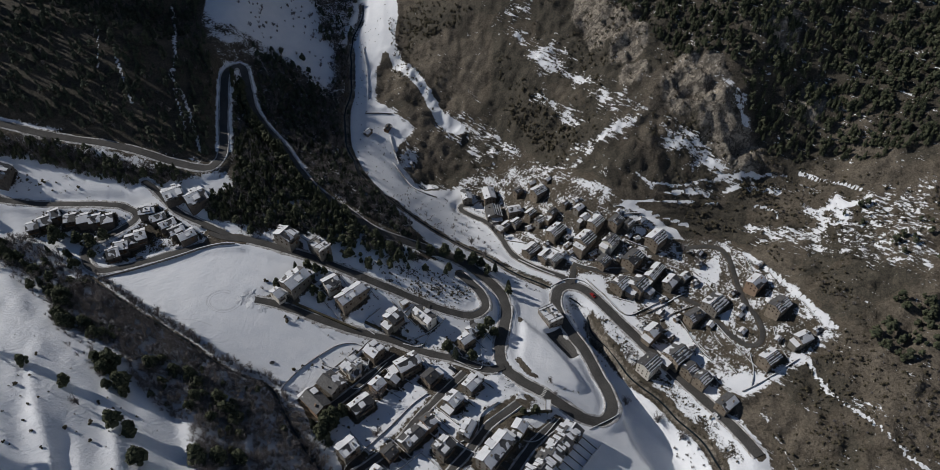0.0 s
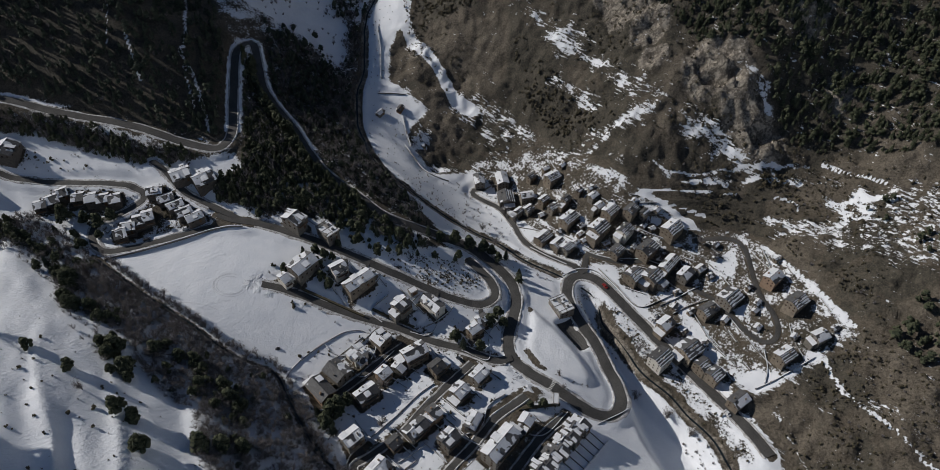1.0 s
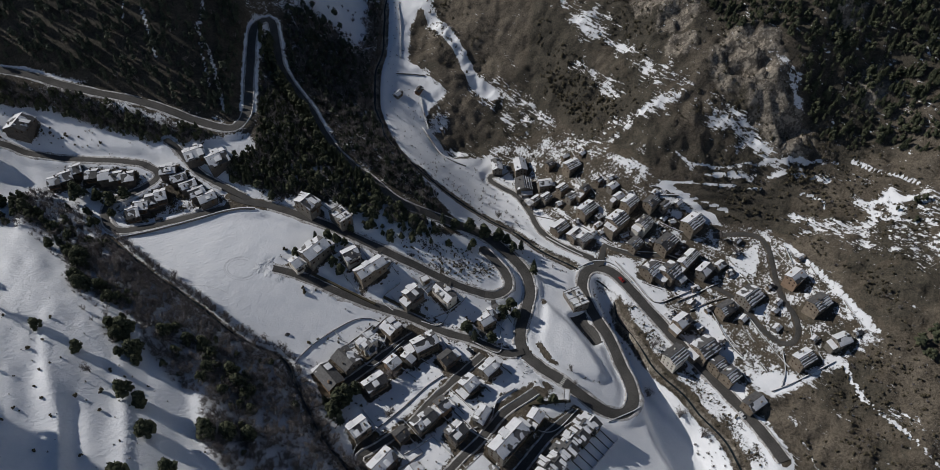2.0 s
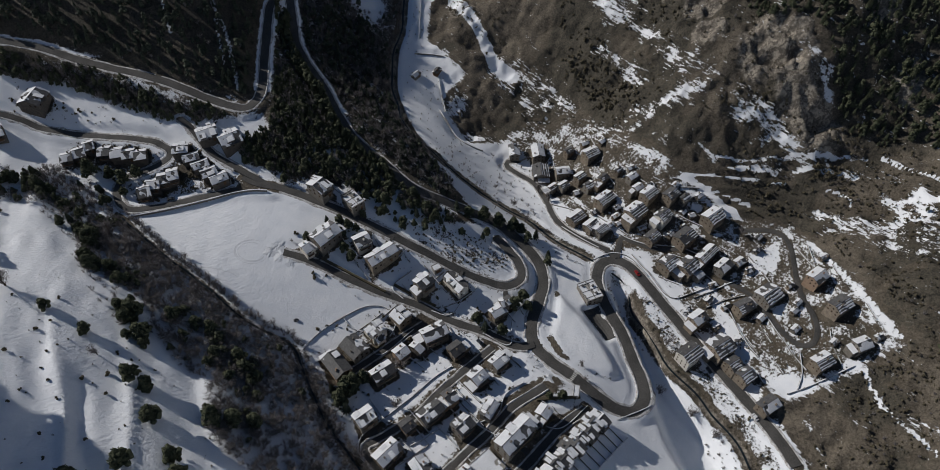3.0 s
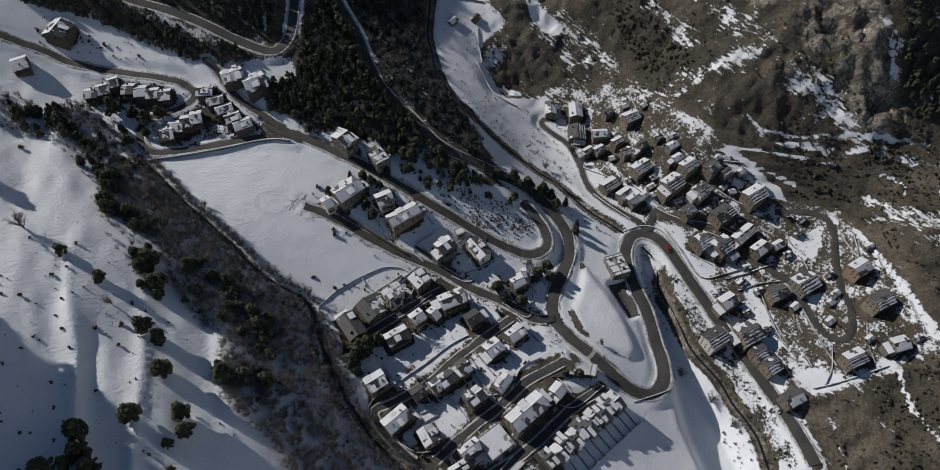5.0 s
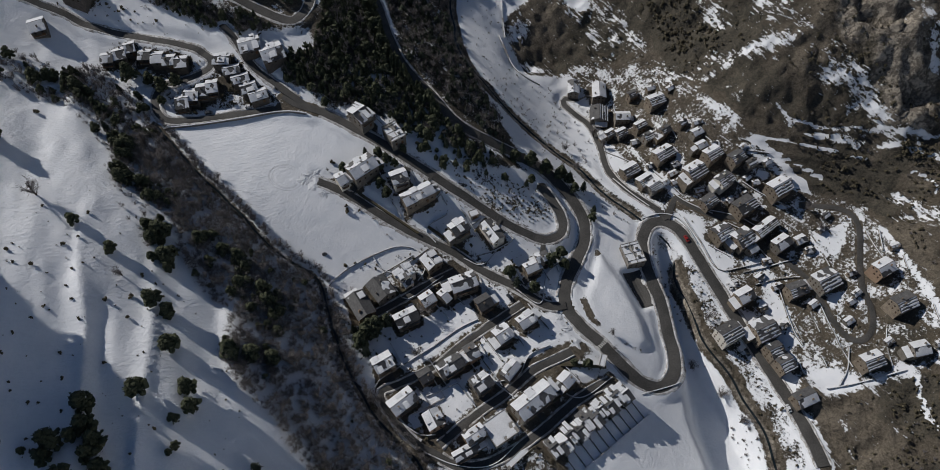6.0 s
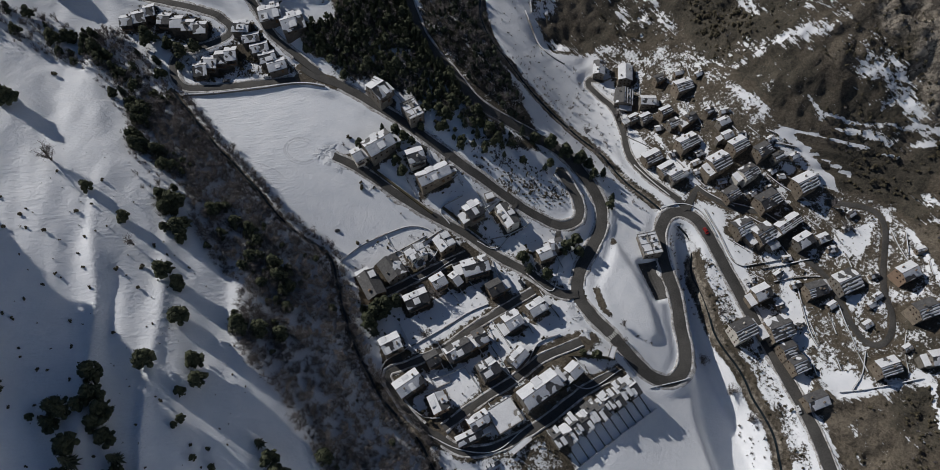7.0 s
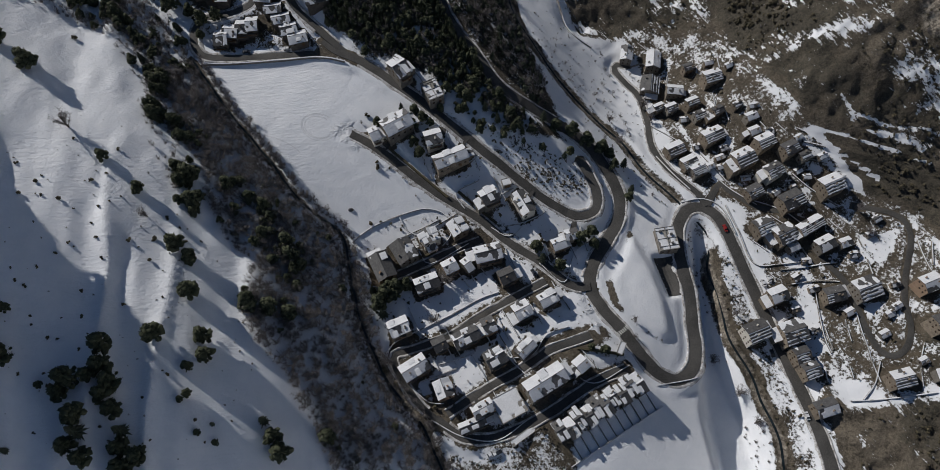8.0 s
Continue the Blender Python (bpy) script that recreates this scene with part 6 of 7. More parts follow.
for key, values in (("snow", snow_field), ("ragged", ragged), ("brush", brush_field), ("rock", rock_field), ("steps", steps_field), ("comb", hill_ground)):
    ground_data.attributes.new(key, "FLOAT", "POINT").data.foreach_set("value", values.astype(np.float32))
tagged(new("ground", ground_data), "snow-covered valley floor with bare brown scrub slopes and rock", "ground", kind="structure")


# ---- single trees ----
def tree_data(name, shape, mat):
    return fast_mesh(name, shape[0], shape[1], mat)


def trunk_data(high):
    """A tapered trunk with a few stub limbs, unit-height trees."""
    bm = bmesh.new()
    bmesh.ops.create_cone(bm, cap_ends=True, segments=7, radius1=0.035, radius2=0.010, depth=high, matrix=Matrix.Translation((0, 0, high / 2 - 0.05)))
    for k in range(5):
        a = k * 2.4
        limb = Matrix.Translation((0.05 * math.cos(a), 0.05 * math.sin(a), high * (0.4 + 0.1 * k))) @ Euler((0, radians(62), a)).to_matrix().to_4x4()
        bmesh.ops.create_cone(bm, cap_ends=True, segments=5, radius1=0.012, radius2=0.004, depth=0.16, matrix=limb)
    data = bpy.data.meshes.new("trunk")
    bm.to_mesh(data), bm.free()
    data.materials.append(BARK)
    return data


TRUNK = trunk_data(0.85)
CROWNS = [tree_data("crown", q, PINE) for q in PINES]
FIR_CROWNS = [tree_data("crown", q, FIR_AND_SHADED) for q in FIRS]
BARE_CROWNS = [tree_data("crown", q, TWIGS) for q in BARES]
BUSH_DATA = [tree_data("crown", q, HEDGE) for q in BUSHES]


def tree(x, y, wide, crowns, tall, label, category, name, group):
    """A tree as wide as given, tall times as high as wide; trunk and crown share meshes with its like."""
    h = wide * tall
    thing = tagged(new(name), label, category, group)
    thing.matrix_world = pose(x, y, ground_at(x, y) - 0.15, 0, 0, float(rng.random() * 360)) @ Matrix.Diagonal((h, h, h, 1))
    part("trunk", TRUNK, None, thing)
    part("crown", crowns[int(rng.integers(len(crowns)))], None, thing)
    return thing


HILL_PINES = [(-278, 226, 17.3), (-261, 221, 16.2), (-206, 192, 6.7), (-186, 185, 7.2), (-175, 203, 11.0), (-166, 191, 11.9), (-160, 168, 9.8), (-153, 166, 8.6), (-144, 151, 10.6), (-123, 158, 11.3), (-115, 160, 10.8), (-107, 162, 9.7), (-144, 128, 10.9), (-130, 136, 9.9), (-125, 129, 9.3), (-128, 122, 5.9), (-123, 112, 4.8), (-124, 109, 3.7), (-158, 117, 11.4), (-153, 109, 11.3), (-148, 105, 10.7), (-147, 100, 10.1), (-142, 96, 9.6), (-161, 100, 11.8), (-161, 94, 8.6), (-155, 104, 7.5)]
LOW_PINES = [(-151, 89, 12.3), (-148, 84, 11.8), (-150, 78, 9.1), (-143, 76, 9.6), (-136, 90, 10.1), (-134, 84, 9.6), (-126, 84, 9.1), (-130, 78, 10.7), (-184, 99, 9.8), (-194, 115, 5.6), (-88, 110, 9.8), (-83, 105, 11.0), (-94, 114, 8.2), (-70, 119, 9.5), (-110, 105, 3.7), (-113, 100, 3.7), (-106, 99, 3.7), (-170, 94, 3.8), (-167, 69, 5.4), (-241, 283, 6.5), (-230, 283, 6.5), (-215, 297, 7.9), (-221, 292, 9.3), (-230, 295, 8.0), (-218, 284, 5.7), (-241, 294, 11.0), (-231, 254, 7.6), (-218, 245, 8.1)]
ESTATE_PINES = [(-75, 185, 11.9), (-74, 191, 11.9), (-71, 196, 10.2), (-71, 181, 8.9), (-80, 190, 7.8), (-90, 269, 6.9), (-85, 265, 6.9), (-93, 277, 6.3), (-102, 283, 5.8), (-95, 284, 6.4), (-90, 282, 6.4), (-111, 272, 5.7), (-74, 195, 8.4), (-75, 187, 8.3), (-70, 193, 7.8), (-67, 200, 7.8), (-77, 200, 6.0), (-13, 242, 8.0), (-8, 237, 8.6), (1, 237, 7.4), (6, 255, 8.8), (11, 261, 8.9), (14, 256, 6.9), (35, 203, 6.6), (28, 202, 4.7), (24, 295, 7.4), (16, 310, 7.5), (7, 310, 7.4), (-85, 281, 5.1)]
ROAD_PINES = [(-32, 310, 7.9), (-25, 310, 8.6), (-16, 312, 9.3), (-7, 311, 9.4), (2, 311, 8.8), (-15, 295, 5.8), (-13, 300, 5.9), (-27, 293, 5.1), (-37, 291, 5.1), (-48, 301, 7.7), (-53, 295, 7.0), (-43, 298, 7.0), (-72, 300, 7.7), (-73, 292, 6.3), (-60, 287, 5.7), (-83, 300, 7.1), (-61, 298, 6.4), (-83, 290, 5.1), (11, 305, 6.7), (24, 290, 6.0), (-71, 308, 7.7), (-57, 308, 7.7), (-105, 317, 8.6), (-120, 313, 7.9), (-131, 305, 6.0)]
BARE_TREES = [(-227, 199, 10.7), (-177, 175, 7.0), (-49, 209, 10.2), (-48, 188, 7.7), (-48, 215, 7.3), (45, 224, 4.9), (47, 216, 3.7), (9, 325, 7.7), (16, 358, 8.9), (23, 350, 7.3), (1, 338, 6.4), (-198, 247, 11.9), (-211, 253, 10.8), (146, 312, 6.4), (139, 322, 7.2), (91, 227, 7.2), (94, 251, 7.3), (107, 214, 8.5), (117, 202, 7.8)]
SHRUBS = [(-263, 249, 3.5), (-219, 168, 2.7), (-220, 160, 2.7), (-207, 165, 3.0), (-203, 179, 2.7), (-193, 169, 2.3), (-194, 143, 2.3), (-196, 135, 2.3), (-178, 133, 2.8), (-176, 161, 2.9), (-167, 95, 3.2), (-165, 157, 2.6), (-186, 156, 2.0), (-179, 149, 2.0), (-204, 199, 2.5), (-200, 185, 2.1), (-162, 135, 2.5), (-169, 167, 3.5), (-171, 179, 2.6), (-172, 124, 2.2), (-195, 126, 2.2), (-177, 111, 2.2), (-178, 95, 2.2), (-174, 112, 1.9), (-133, 116, 2.4), (-116, 104, 2.4)]
for spots, label, group in ((HILL_PINES, "dark green spreading pine on the snow slope", "hill pines"), (LOW_PINES, "dark green pine standing in deep snow", "lower pines"),
                            (ESTATE_PINES, "dark garden conifer beside the chalets", "garden conifers"), (ROAD_PINES, "dark pine on the bank beside the road", "roadside pines")):
    for x, y, wide in spots:
        tree(x, y, min(wide, 11) * 0.95, CROWNS if rng.random() < 0.75 or group == "hill pines" else FIR_CROWNS, 1.25, label, "tree", "pine_tree", group)
for x, y, wide in BARE_TREES:
    tree(x, y, wide, BARE_CROWNS, 1.15, "leafless grey-brown tree with fine twigs", "tree", "bare_tree", "bare trees")
for x, y, wide in SHRUBS:
    tree(x, y, wide * 0.8, BUSH_DATA, 0.9, "small brown shrub poking through the snow", "shrub", "shrub", "slope shrubs")


# ---- garden walls, retaining walls, hedges ----
def wall_along(points, high, thick, mat, label, name="garden_wall", cap=True, step=2.5):
    line = spline(points, step)
    z = np.array([ground_at(x, y) for x, y in line])
    z = np.convolve(np.pad(z, 1, mode="edge"), np.ones(3) / 3, "valid")
    o = thick / 2
    v, f = ribbon(line, z, (-o, -o, o, o), (-1.2, high, high, -1.2))
    thing = tagged(new(name, fast_mesh(name, v, f, mat)), label, "wall", "walls")
    if cap:
        s = np.arange(len(line)) * step
        h = np.maximum(0.07 + 0.14 * value_noise(s + 7 * points[0][0], s * 0, 3, 7 + len(points)), -0.02)
        v, f = ribbon(line, z + high, (-o - 0.08, -o * 0.6, o * 0.6, o + 0.08), (-0.03, h, h, -0.03))
        part("snow_cap", fast_mesh("snow_cap", v, f, SNOW, True), None, thing, "thin snow along the top")
    return thing


for pts in (
    [(-100, 210), (-94, 221), (-85, 231), (-74, 240), (-64, 242), (-58, 239)],
    [(-100, 208), (-91, 199), (-82, 193), (-75, 195)],
    [(-84, 232), (-78, 227), (-72, 226)],
    [(-93, 203), (-90, 206), (-84, 212)],
    [(-62, 162), (-62, 170), (-53, 181), (-42, 193), (-31, 206), (-23, 213)],
    [(-61, 238), (-56, 233), (-58, 226)],
    [(-68, 219), (-60, 215), (-46, 232)],
    [(-32, 247), (-23, 253), (-15, 262), (-18, 264)],
    [(-68, 263), (-58, 272), (-56, 275)],
    [(-54, 248), (-61, 254), (-52, 264)],
    [(-38, 244), (-28, 243), (-22, 254)],
    [(-9, 235), (6, 230), (6, 248), (13, 259)],
    [(-32, 144), (-16, 142), (0, 146), (10, 159)],
    [(-45, 154), (-36, 151), (-29, 153)],
    [(-24, 180), (-31, 174), (-38, 169)],
    [(-7, 183), (3, 189), (6, 200), (15, 208)],
    [(18, 189), (34, 186), (48, 201)],
    [(-62, 106), (-62, 132), (-53, 149)]):
    wall_along(pts, 0.8, 0.32, CONCRETE, "low grey garden wall dusted with snow")
for pts in (
    [(75, 308), (85, 296), (97, 281), (109, 284), (121, 289)],
    [(67, 322), (76, 317), (90, 312)],
    [(46, 343), (59, 331), (73, 321)],
    [(32, 326), (43, 318), (55, 311)],
    [(110, 281), (122, 286), (135, 292)],
    [(117, 275), (128, 280), (138, 282)],
    [(128, 276), (137, 253), (142, 245)],
    [(148, 268), (154, 254), (164, 236)],
    [(154, 224), (168, 229), (186, 237)],
    [(162, 246), (162, 235), (159, 226)],
    [(169, 314), (174, 301), (180, 292)],
    [(129, 322), (113, 327), (102, 332)],
    [(2, 387), (10, 391), (21, 375)],
    [(83, 314), (102, 313), (115, 308)],
    [(24, 347), (34, 343), (41, 340)]):
    wall_along(pts, 0.9, 0.4, STONE_GREY, "dry stone terrace wall with snow on top")
wall_along([(-210, 268), (-199, 273), (-185, 280), (-170, 287), (-154, 294), (-139, 296)], 1.4, 0.5, STONE_GREY, "dark stone retaining wall above the snowy field")
wall_along([(64, 198), (84, 212), (85, 224), (80, 240)], 0.7, 0.35, CONCRETE, "concrete parapet round the hairpin bend", "parapet")
wall_along([(52, 302), (63, 308), (74, 306), (84, 294)], 0.9, 0.35, CONCRETE, "concrete parapet round the upper hairpin", "parapet")

ROW_X, ROW_Y, ROW_TURN, ROW_LONG, ROW_DEEP = 39.7, 176.2, 52, 48.8, 10.5
row_u = Vector((math.cos(radians(ROW_TURN)), math.sin(radians(ROW_TURN)), 0))
row_n = Vector((math.sin(radians(ROW_TURN)), -math.cos(radians(ROW_TURN)), 0))
for k in range(11):
    a = Vector((ROW_X, ROW_Y, 0)) + row_u * ((k - 5) * ROW_LONG / 10) + row_n * (ROW_DEEP / 2)
    b = a + row_n * 9.5
    wall_along([(a.x, a.y), (b.x, b.y)], 0.55, 0.25, HEDGE, "dark clipped hedge between row gardens", "hedge", cap=False, step=1.5)
a, b = (Vector((ROW_X, ROW_Y, 0)) + row_u * (s * ROW_LONG / 2) + row_n * (ROW_DEEP / 2 + 9.8) for s in (-1.05, 1.15))
wall_along([(a.x, a.y), (b.x, b.y)], 0.9, 0.25, STONE_GREY, "dark boundary wall below the row gardens")
for p, q in (((-100, 262), (-64, 250)), ((-60, 255), (-36, 247)), ((22, 199), (44, 205)), ((-76, 207), (-60, 222)), ((14, 172), (30, 190))):
    wall_along([p, q], 1.4, 1.1, HEDGE, "dark brown clipped garden hedge", "hedge", cap=False, step=1.5)

for pts in (
    [(-88, 528), (-83, 502), (-80, 474)],
    [(-81, 458), (-72, 459), (-60, 459)],
    [(-61, 440), (-58, 429), (-53, 415)],
    [(-57, 414), (-41, 393), (-24, 388)]):
    wall_along(pts, 1.1, 0.6, STONE_GREY, "dark stone field wall on the river meadow")
house(-77, 437, ground_at(-77, 437), 60, 7, 5, 2.6, STONE_GREY, cover=0.9, far_cover=0.8, small=True, label="small stone hut under snow on the meadow", group="huts")
house(-63, 445, ground_at(-63, 445), 70, 7, 4.5, 2.6, TIMBER, cover=0.5, far_cover=0.3, small=True, label="small dark timber shed on the meadow", group="huts")

# short terrace walls and little sheds between the village houses
def off_road(x, y, room=1.0):
    for name, line, level, wide, snowy in roads.values():
        if np.min(np.hypot(line[:, 0] - x, line[:, 1] - y)) < wide / 2 + room:
            return False
    return True


def off_homes(x, y, room):
    return all(math.hypot(x - h[0], y - h[1]) > 0.5 * max(h[3], h[4]) + room for h in homes)


built = 0
for x, y in planted(VILLAGE_GROUND, 150, 5):
    fall = np.array((ground_at(x + 3, y) - ground_at(x - 3, y), ground_at(x, y + 3) - ground_at(x, y - 3)))
    flat = np.array((-fall[1], fall[0])) / max(np.linalg.norm(fall), 1e-6)
    half = 2.5 + 4.0 * rng.random()
    ends = [(x + flat[0] * q * half, y + flat[1] * q * half) for q in (-1, -0.3, 0.4, 1)]
    if built < 30 and all(off_road(*p, 0.8) and off_homes(*p, 0.3) for p in ends):
        built += 1
        wall_along(ends, 0.6 + 0.4 * rng.random(), 0.35, STONE_GREY, "short dry stone terrace wall between village plots", "terrace_wall", step=1.2)
built = 0
for x, y in planted(VILLAGE_GROUND, 260, 9):
    if built < 34 and off_road(x, y, 2.2) and off_homes(x, y, 1.4):
        built += 1
        house(float(x), float(y), ground_at(x, y), float(25 + 30 * rng.random()), 4.2 + 1.6 * rng.random(), 3.4 + rng.random(), 2.1, STONE if built % 2 else STONE_GREY, cover=0.6 + 0.4 * rng.random(), far_cover=0.5, small=True, label="small stone shed with a snowy slate roof", group="village sheds")

# plot walls, drives and garden shrubs of the estate
lanes = [r for r in roads.values() if r[0] in ("lane", "estate_road", "upper_road")]
for x, y, z, turn, length, width in plots:
    u, n = (math.cos(radians(turn)), math.sin(radians(turn))), (-math.sin(radians(turn)), math.cos(radians(turn)))
    for side in (-1, 1):
        ends = [(x + u[0] * side * (length / 2 + 3.2) + n[0] * s, y + u[1] * side * (length / 2 + 3.2) + n[1] * s) for s in np.linspace(-width / 2 - 5, width / 2 + 5, 7)]
        ends = [p for p in ends if off_road(*p)]
        if len(ends) > 3 and rng.random() < 0.7:
            wall_along(ends, 0.9, 0.3, CONCRETE if rng.random() < 0.6 else HEDGE, "low plot wall beside a chalet garden")
    near_lane = min(((float(np.min(np.hypot(r[1][:, 0] - x, r[1][:, 1] - y))), k) for k, r in enumerate(lanes)))
    if near_lane[0] < 24:
        r = lanes[near_lane[1]]
        q = r[1][int(np.argmin(np.hypot(r[1][:, 0] - x, r[1][:, 1] - y)))]
        way = spline([(x, y), tuple((np.array((x, y)) + q) / 2), tuple(q)], 1.5)
        zz = np.array([ground_at(a, b) for a, b in way]) + 0.14
        wob = 0.5 * value_noise(np.arange(len(way)), np.zeros(len(way)), 3, int(abs(x)) + 5)
        v, f = ribbon(way, zz, (-1.9 + wob, 0, 1.9 - wob), (-0.1, 0.05, -0.1))
        tagged(new("driveway", fast_mesh("driveway", v, f, ASPHALT)), "narrow cleared drive from lane to chalet", "driveway", kind="structure")
    for k in range(5):
        a, b = rng.normal() * (length / 2 + 4), rng.normal() * (width / 2 + 4)
        if abs(a) < length / 2 + 1 and abs(b) < width / 2 + 1:
            continue
        px, py = x + u[0] * a + n[0] * b, y + u[1] * a + n[1] * b
        if off_road(px, py, 2):
            tree(px, py, 1.2 + 1.6 * rng.random(), BUSH_DATA if rng.random() < 0.6 else BARE_CROWNS, 1.0, "small garden shrub in the snow", "shrub", "garden_shrub", "garden shrubs")

# court beside the road, in front of the flat-roofed building; dark asphalt standing for cast shadow too
c00, c10, c11, c01 = (np.array(p, float) for p in SHADED_COURT)
lot = []
for v in np.linspace(0, 1, 9):
    for u in np.linspace(0, 1, 9):
        q = (c00 * (1 - u) + c10 * u) * (1 - v) + (c01 * (1 - u) + c11 * u) * v
        lot.append((q[0], q[1], ground_at(*q) + 0.16))
base = (np.arange(8)[:, None] * 9 + np.arange(8)[None, :]).ravel()
tagged(new("pavement", fast_mesh("pavement", np.array(lot), np.stack([base, base + 9, base + 10, base + 1], 1), ASPHALT)), "asphalt court sheet, its dark standing for shadow beside the hairpin", "pavement", kind="structure")

# zebra crossing
cx, cy = 39, 217
main = next(r for r in roads.values() if r[0] == "main_road")
k = int(np.argmin(np.hypot(main[1][:, 0] - cx, main[1][:, 1] - cy)))
ahead = main[1][k + 1] - main[1][k - 1]
turn = math.degrees(math.atan2(ahead[1], ahead[0]))
crossing = tagged(new("zebra_crossing"), "worn white zebra crossing on dark asphalt", "road marking")
crossing.matrix_world = pose(main[1][k][0], main[1][k][1], main[2][k] + 0.385, 0, 0, turn)
for q in range(6):
    part("stripe", boxes((-1.6, 1.6, -2.9 + q * 1.08, -2.9 + q * 1.08 + 0.55, -0.01, 0.012)), PAINT, crossing)


# ---- cars ----
def car(x, y, turn, paint, label, snowy=False):
    thing = tagged(new("car"), label, "car", "cars")
    thing.matrix_world = pose(x, y, ground_at(x, y) + 0.22, 0, 0, turn)
    bm = bmesh.new()
    prof = [(-2.1, 0.35), (-2.1, 0.8), (-1.9, 0.92), (-1.3, 0.98), (-0.8, 1.42), (0.7, 1.45), (1.35, 0.95), (2.0, 0.85), (2.1, 0.6), (2.1, 0.35)]
    left, right = ([bm.verts.new((px, s * (0.85 if pz < 1.2 else 0.68), pz)) for px, pz in prof] for s in (-1, 1))
    bm.faces.new(left), bm.faces.new(right[::-1])
    for k in range(len(prof)):
        bm.faces.new((left[k], right[k], right[(k + 1) % len(prof)], left[(k + 1) % len(prof)])[::-1])
    part("body", bm, paint, thing)
    part("windscreen", slab([(0.76, -0.62, 1.42), (0.76, 0.62, 1.42), (1.3, 0.74, 1.03), (1.3, -0.74, 1.03)][::-1], 0.02), GLASS, thing)
    part("rear_window", slab([(-0.86, -0.62, 1.41), (-1.24, -0.74, 1.07), (-1.24, 0.74, 1.07), (-0.86, 0.62, 1.41)][::-1], 0.02), GLASS, thing)
    for wx in (-1.3, 1.3):
        for wy in (-0.8, 0.8):
            bm = bmesh.new()
            bmesh.ops.create_cone(bm, cap_ends=True, segments=14, radius1=0.32, radius2=0.32, depth=0.2, matrix=Matrix.Rotation(radians(90), 4, "X"))
            part("wheel", bm, RUBBER, thing, m=pose(wx, wy, 0.32))
    if snowy:
        part("snow", boxes((-0.85, 0.7, -0.66, 0.66, 1.44, 1.6), (-2.0, -1.3, -0.75, 0.75, 0.95, 1.08)), SNOW, thing, "snow on the roof and boot")


CAR_PLACES = [(104, 272), (106, 275), (78, 295), (137, 211), (1, 140), (2, 141), (-1, 139), (-192, 285), (-172, 294), (-54, 236), (-10, 229), (116, 237)]
for (x, y), turn, paint, label in zip(CAR_PLACES, (125, 125, -55, -58, 45, 45, 45, 20, 20, 40, 140, 120), (CAR_WHITE, CAR_WHITE, CAR_RED, CAR_WHITE, CAR_WHITE, CAR_DARK, CAR_WHITE, CAR_DARK, CAR_WHITE, CAR_DARK, CAR_DARK, CAR_DARK),
                                      ("white car parked beside a stone house",) * 2 + ("red car driving round the bend", "pale car driving on the asphalt road") + ("parked car beside the garages",) * 3 + ("car parked in the chalet yard",) * 3 + ("dark car parked beside the lane",) * 2):
    car(x, y, turn, paint, label, paint is CAR_WHITE)


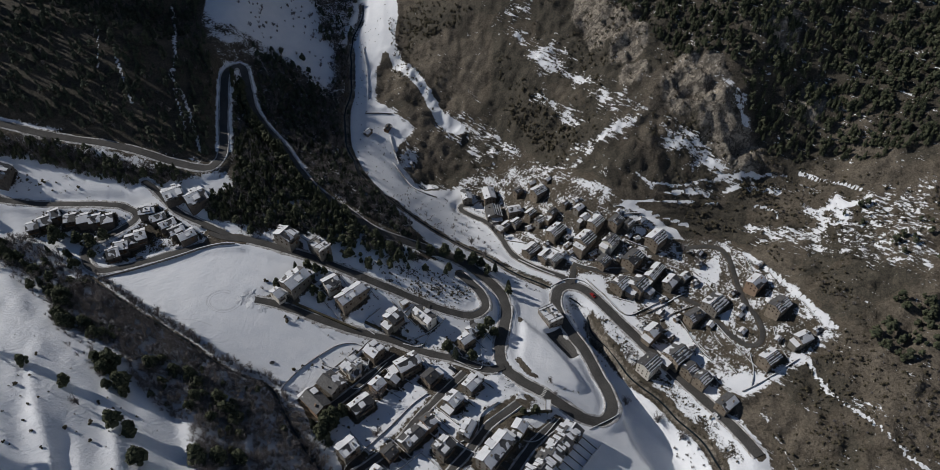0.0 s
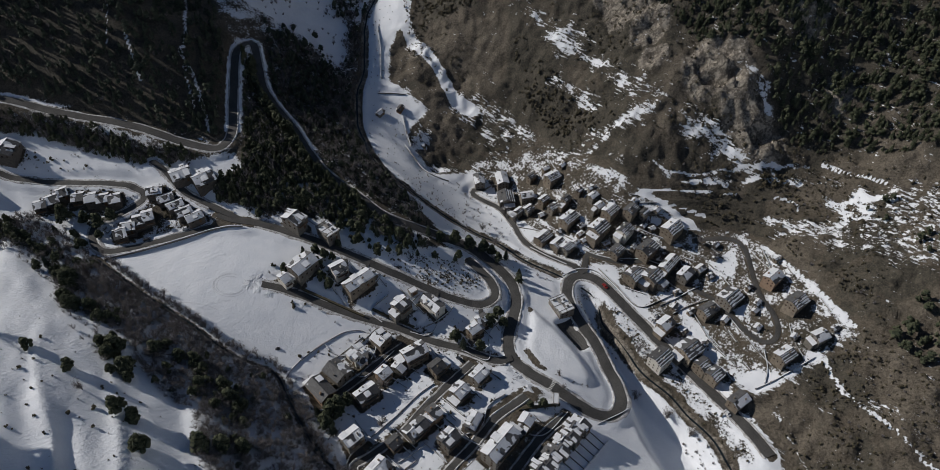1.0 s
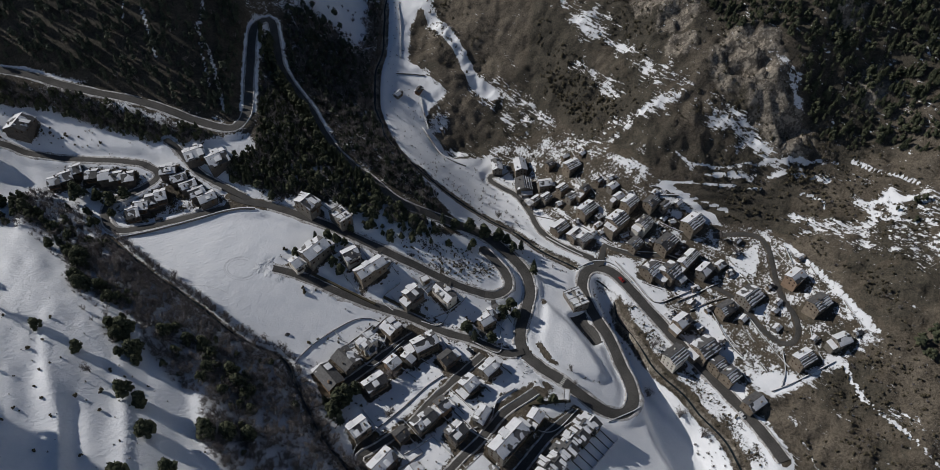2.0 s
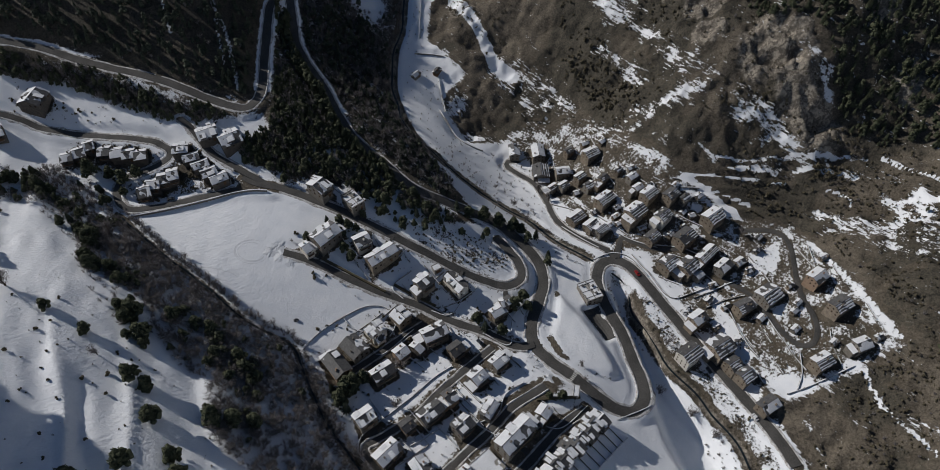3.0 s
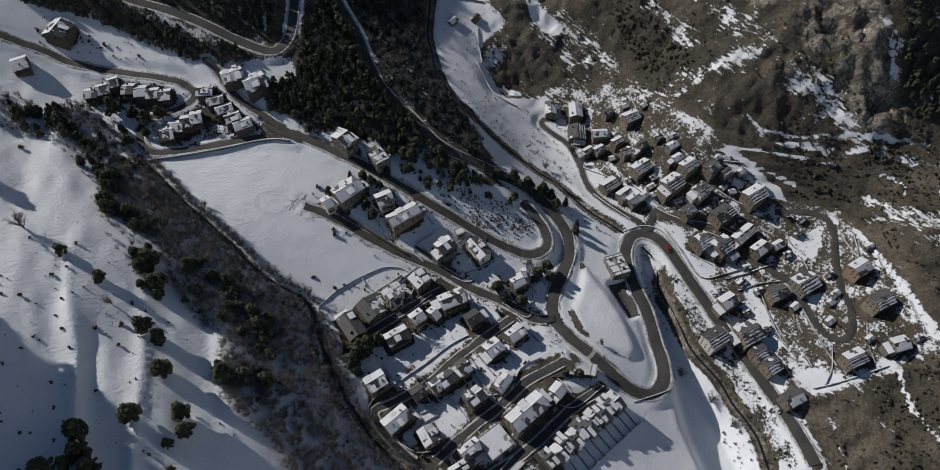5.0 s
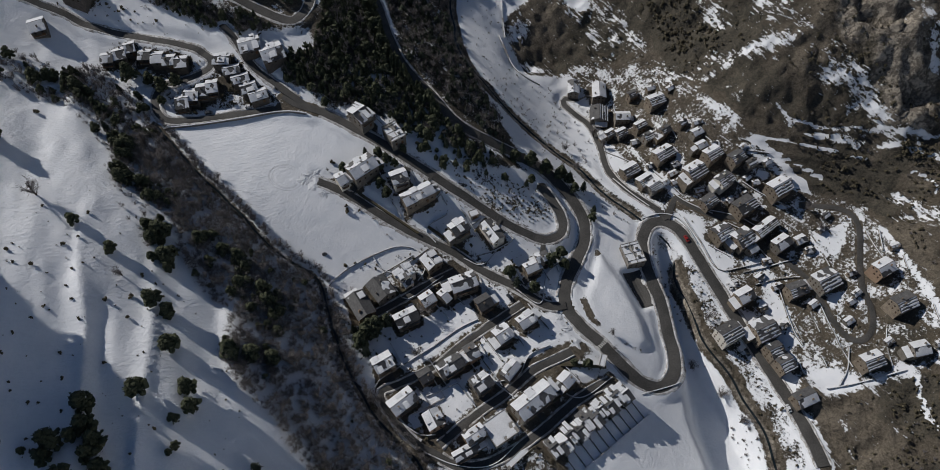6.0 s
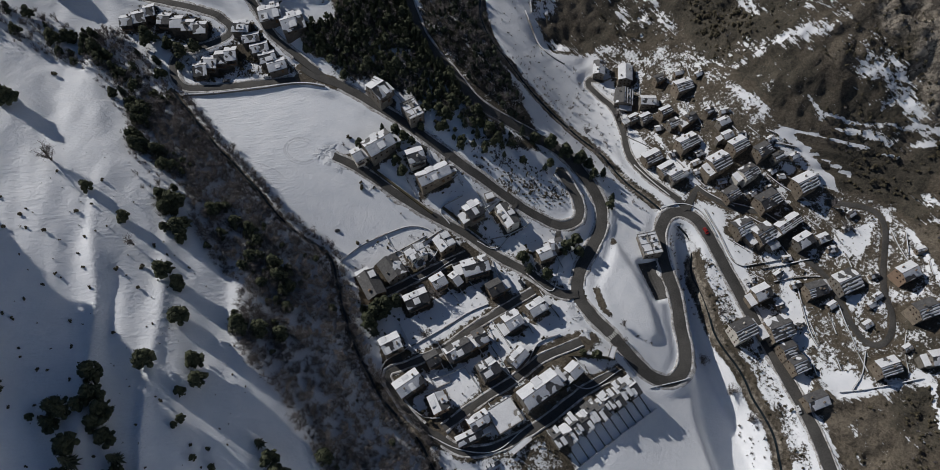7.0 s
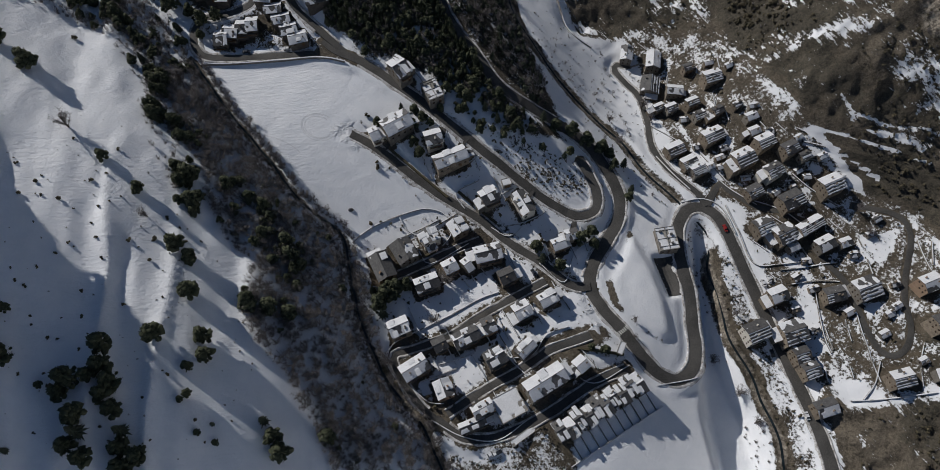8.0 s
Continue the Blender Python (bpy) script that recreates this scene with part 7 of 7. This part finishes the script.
# ploughed heap at the end of the estate road, rubble of snow along it, and tyre rings on the field
def heap(x, y, wide, high, seed, mat, label):
    """An uneven mound of shoved snow blocks."""
    r = np.random.default_rng(seed)
    n = 15
    u, v = (q.ravel() for q in np.meshgrid(np.linspace(-1, 1, n), np.linspace(-1, 1, n)))
    rad = np.hypot(u, v) * (1 + 0.45 * value_noise(np.arctan2(v, u) * 3 + seed, u * 0, 1.0, seed % 90))
    h = np.clip(1 - rad ** 1.5, -0.3, 1) * high * (0.7 + 0.5 * r.random(n * n)) - 0.15
    px, py = x + u * wide, y + v * wide
    z = np.array([ground_at(a, b) for a, b in zip(px, py)]) + h
    base = (np.arange(n - 1)[:, None] * n + np.arange(n - 1)[None, :]).ravel()
    return tagged(new("snow_mound", fast_mesh("snow_mound", np.stack([px, py, z], 1), np.stack([base, base + 1, base + n + 1, base + n], 1), mat)), label, "snow mound", "snow mounds")


for x, y, wide, high in ((-126, 264, 4.6, 0.8), (-129, 261, 3.6, 0.6), (-124, 258.5, 3.4, 0.6), (-117, 257, 3.0, 0.5), (-98, 253, 2.8, 0.4), (27, 213, 3.4, 0.6), (23, 221, 3.2, 0.6), (17, 226, 3.0, 0.5), (-38, 172, 3.2, 0.5)):
    heap(x, y, wide, high, int(x * 7 + 2000), SNOW, "ploughed snow shoved up beside the road")
for cx, cy, rx, ry, start, sweep in ((-139, 259, 9.0, 7.5, 70, 330), (-139, 259, 7.2, 5.8, 70, 320), (-139.4, 259.2, 8.1, 6.6, 90, 250), (-152, 238, 14, 6, 40, 120)):
    arc = np.array([(cx + rx * math.cos(radians(start + sweep * k / 60)), cy + ry * math.sin(radians(start + sweep * k / 60))) for k in range(61)])
    zz = np.array([ground_at(a, b) for a, b in arc])
    v, f = ribbon(arc, zz, (-0.35, -0.15, 0.0, 0.15, 0.35), (-0.05, 0.045, -0.01, 0.045, -0.05))
    tagged(new("tyre_track", fast_mesh("tyre_track", v, f, SNOW)), "curved tyre track pressed into the snowy field", "tyre track", kind="structure")

# a low heap under a dark sheet, alone on the field
heap_mesh = bmesh.new()
rings = [(1.5, 0.0), (1.25, 0.55), (0.75, 1.05), (0.25, 1.5)]
grid = [[heap_mesh.verts.new((q * math.cos(a * math.pi / 5) * (1 + 0.12 * math.sin(3 * a + k)), 0.7 * q * math.sin(a * math.pi / 5), h - 0.1)) for a in range(10)] for k, (q, h) in enumerate(rings)]
for low_ring, high_ring in zip(grid, grid[1:]):
    for a in range(10):
        heap_mesh.faces.new((low_ring[a], low_ring[(a + 1) % 10], high_ring[(a + 1) % 10], high_ring[a]))
heap_mesh.faces.new(grid[-1])
covered = tagged(new("covered_heap"), "small pointed heap under a dark sheet on the snowy field", "heap")
covered.matrix_world = pose(-107, 225, ground_at(-107, 225), 0, 0, 30)
part("sheet", heap_mesh, SLATE, covered)
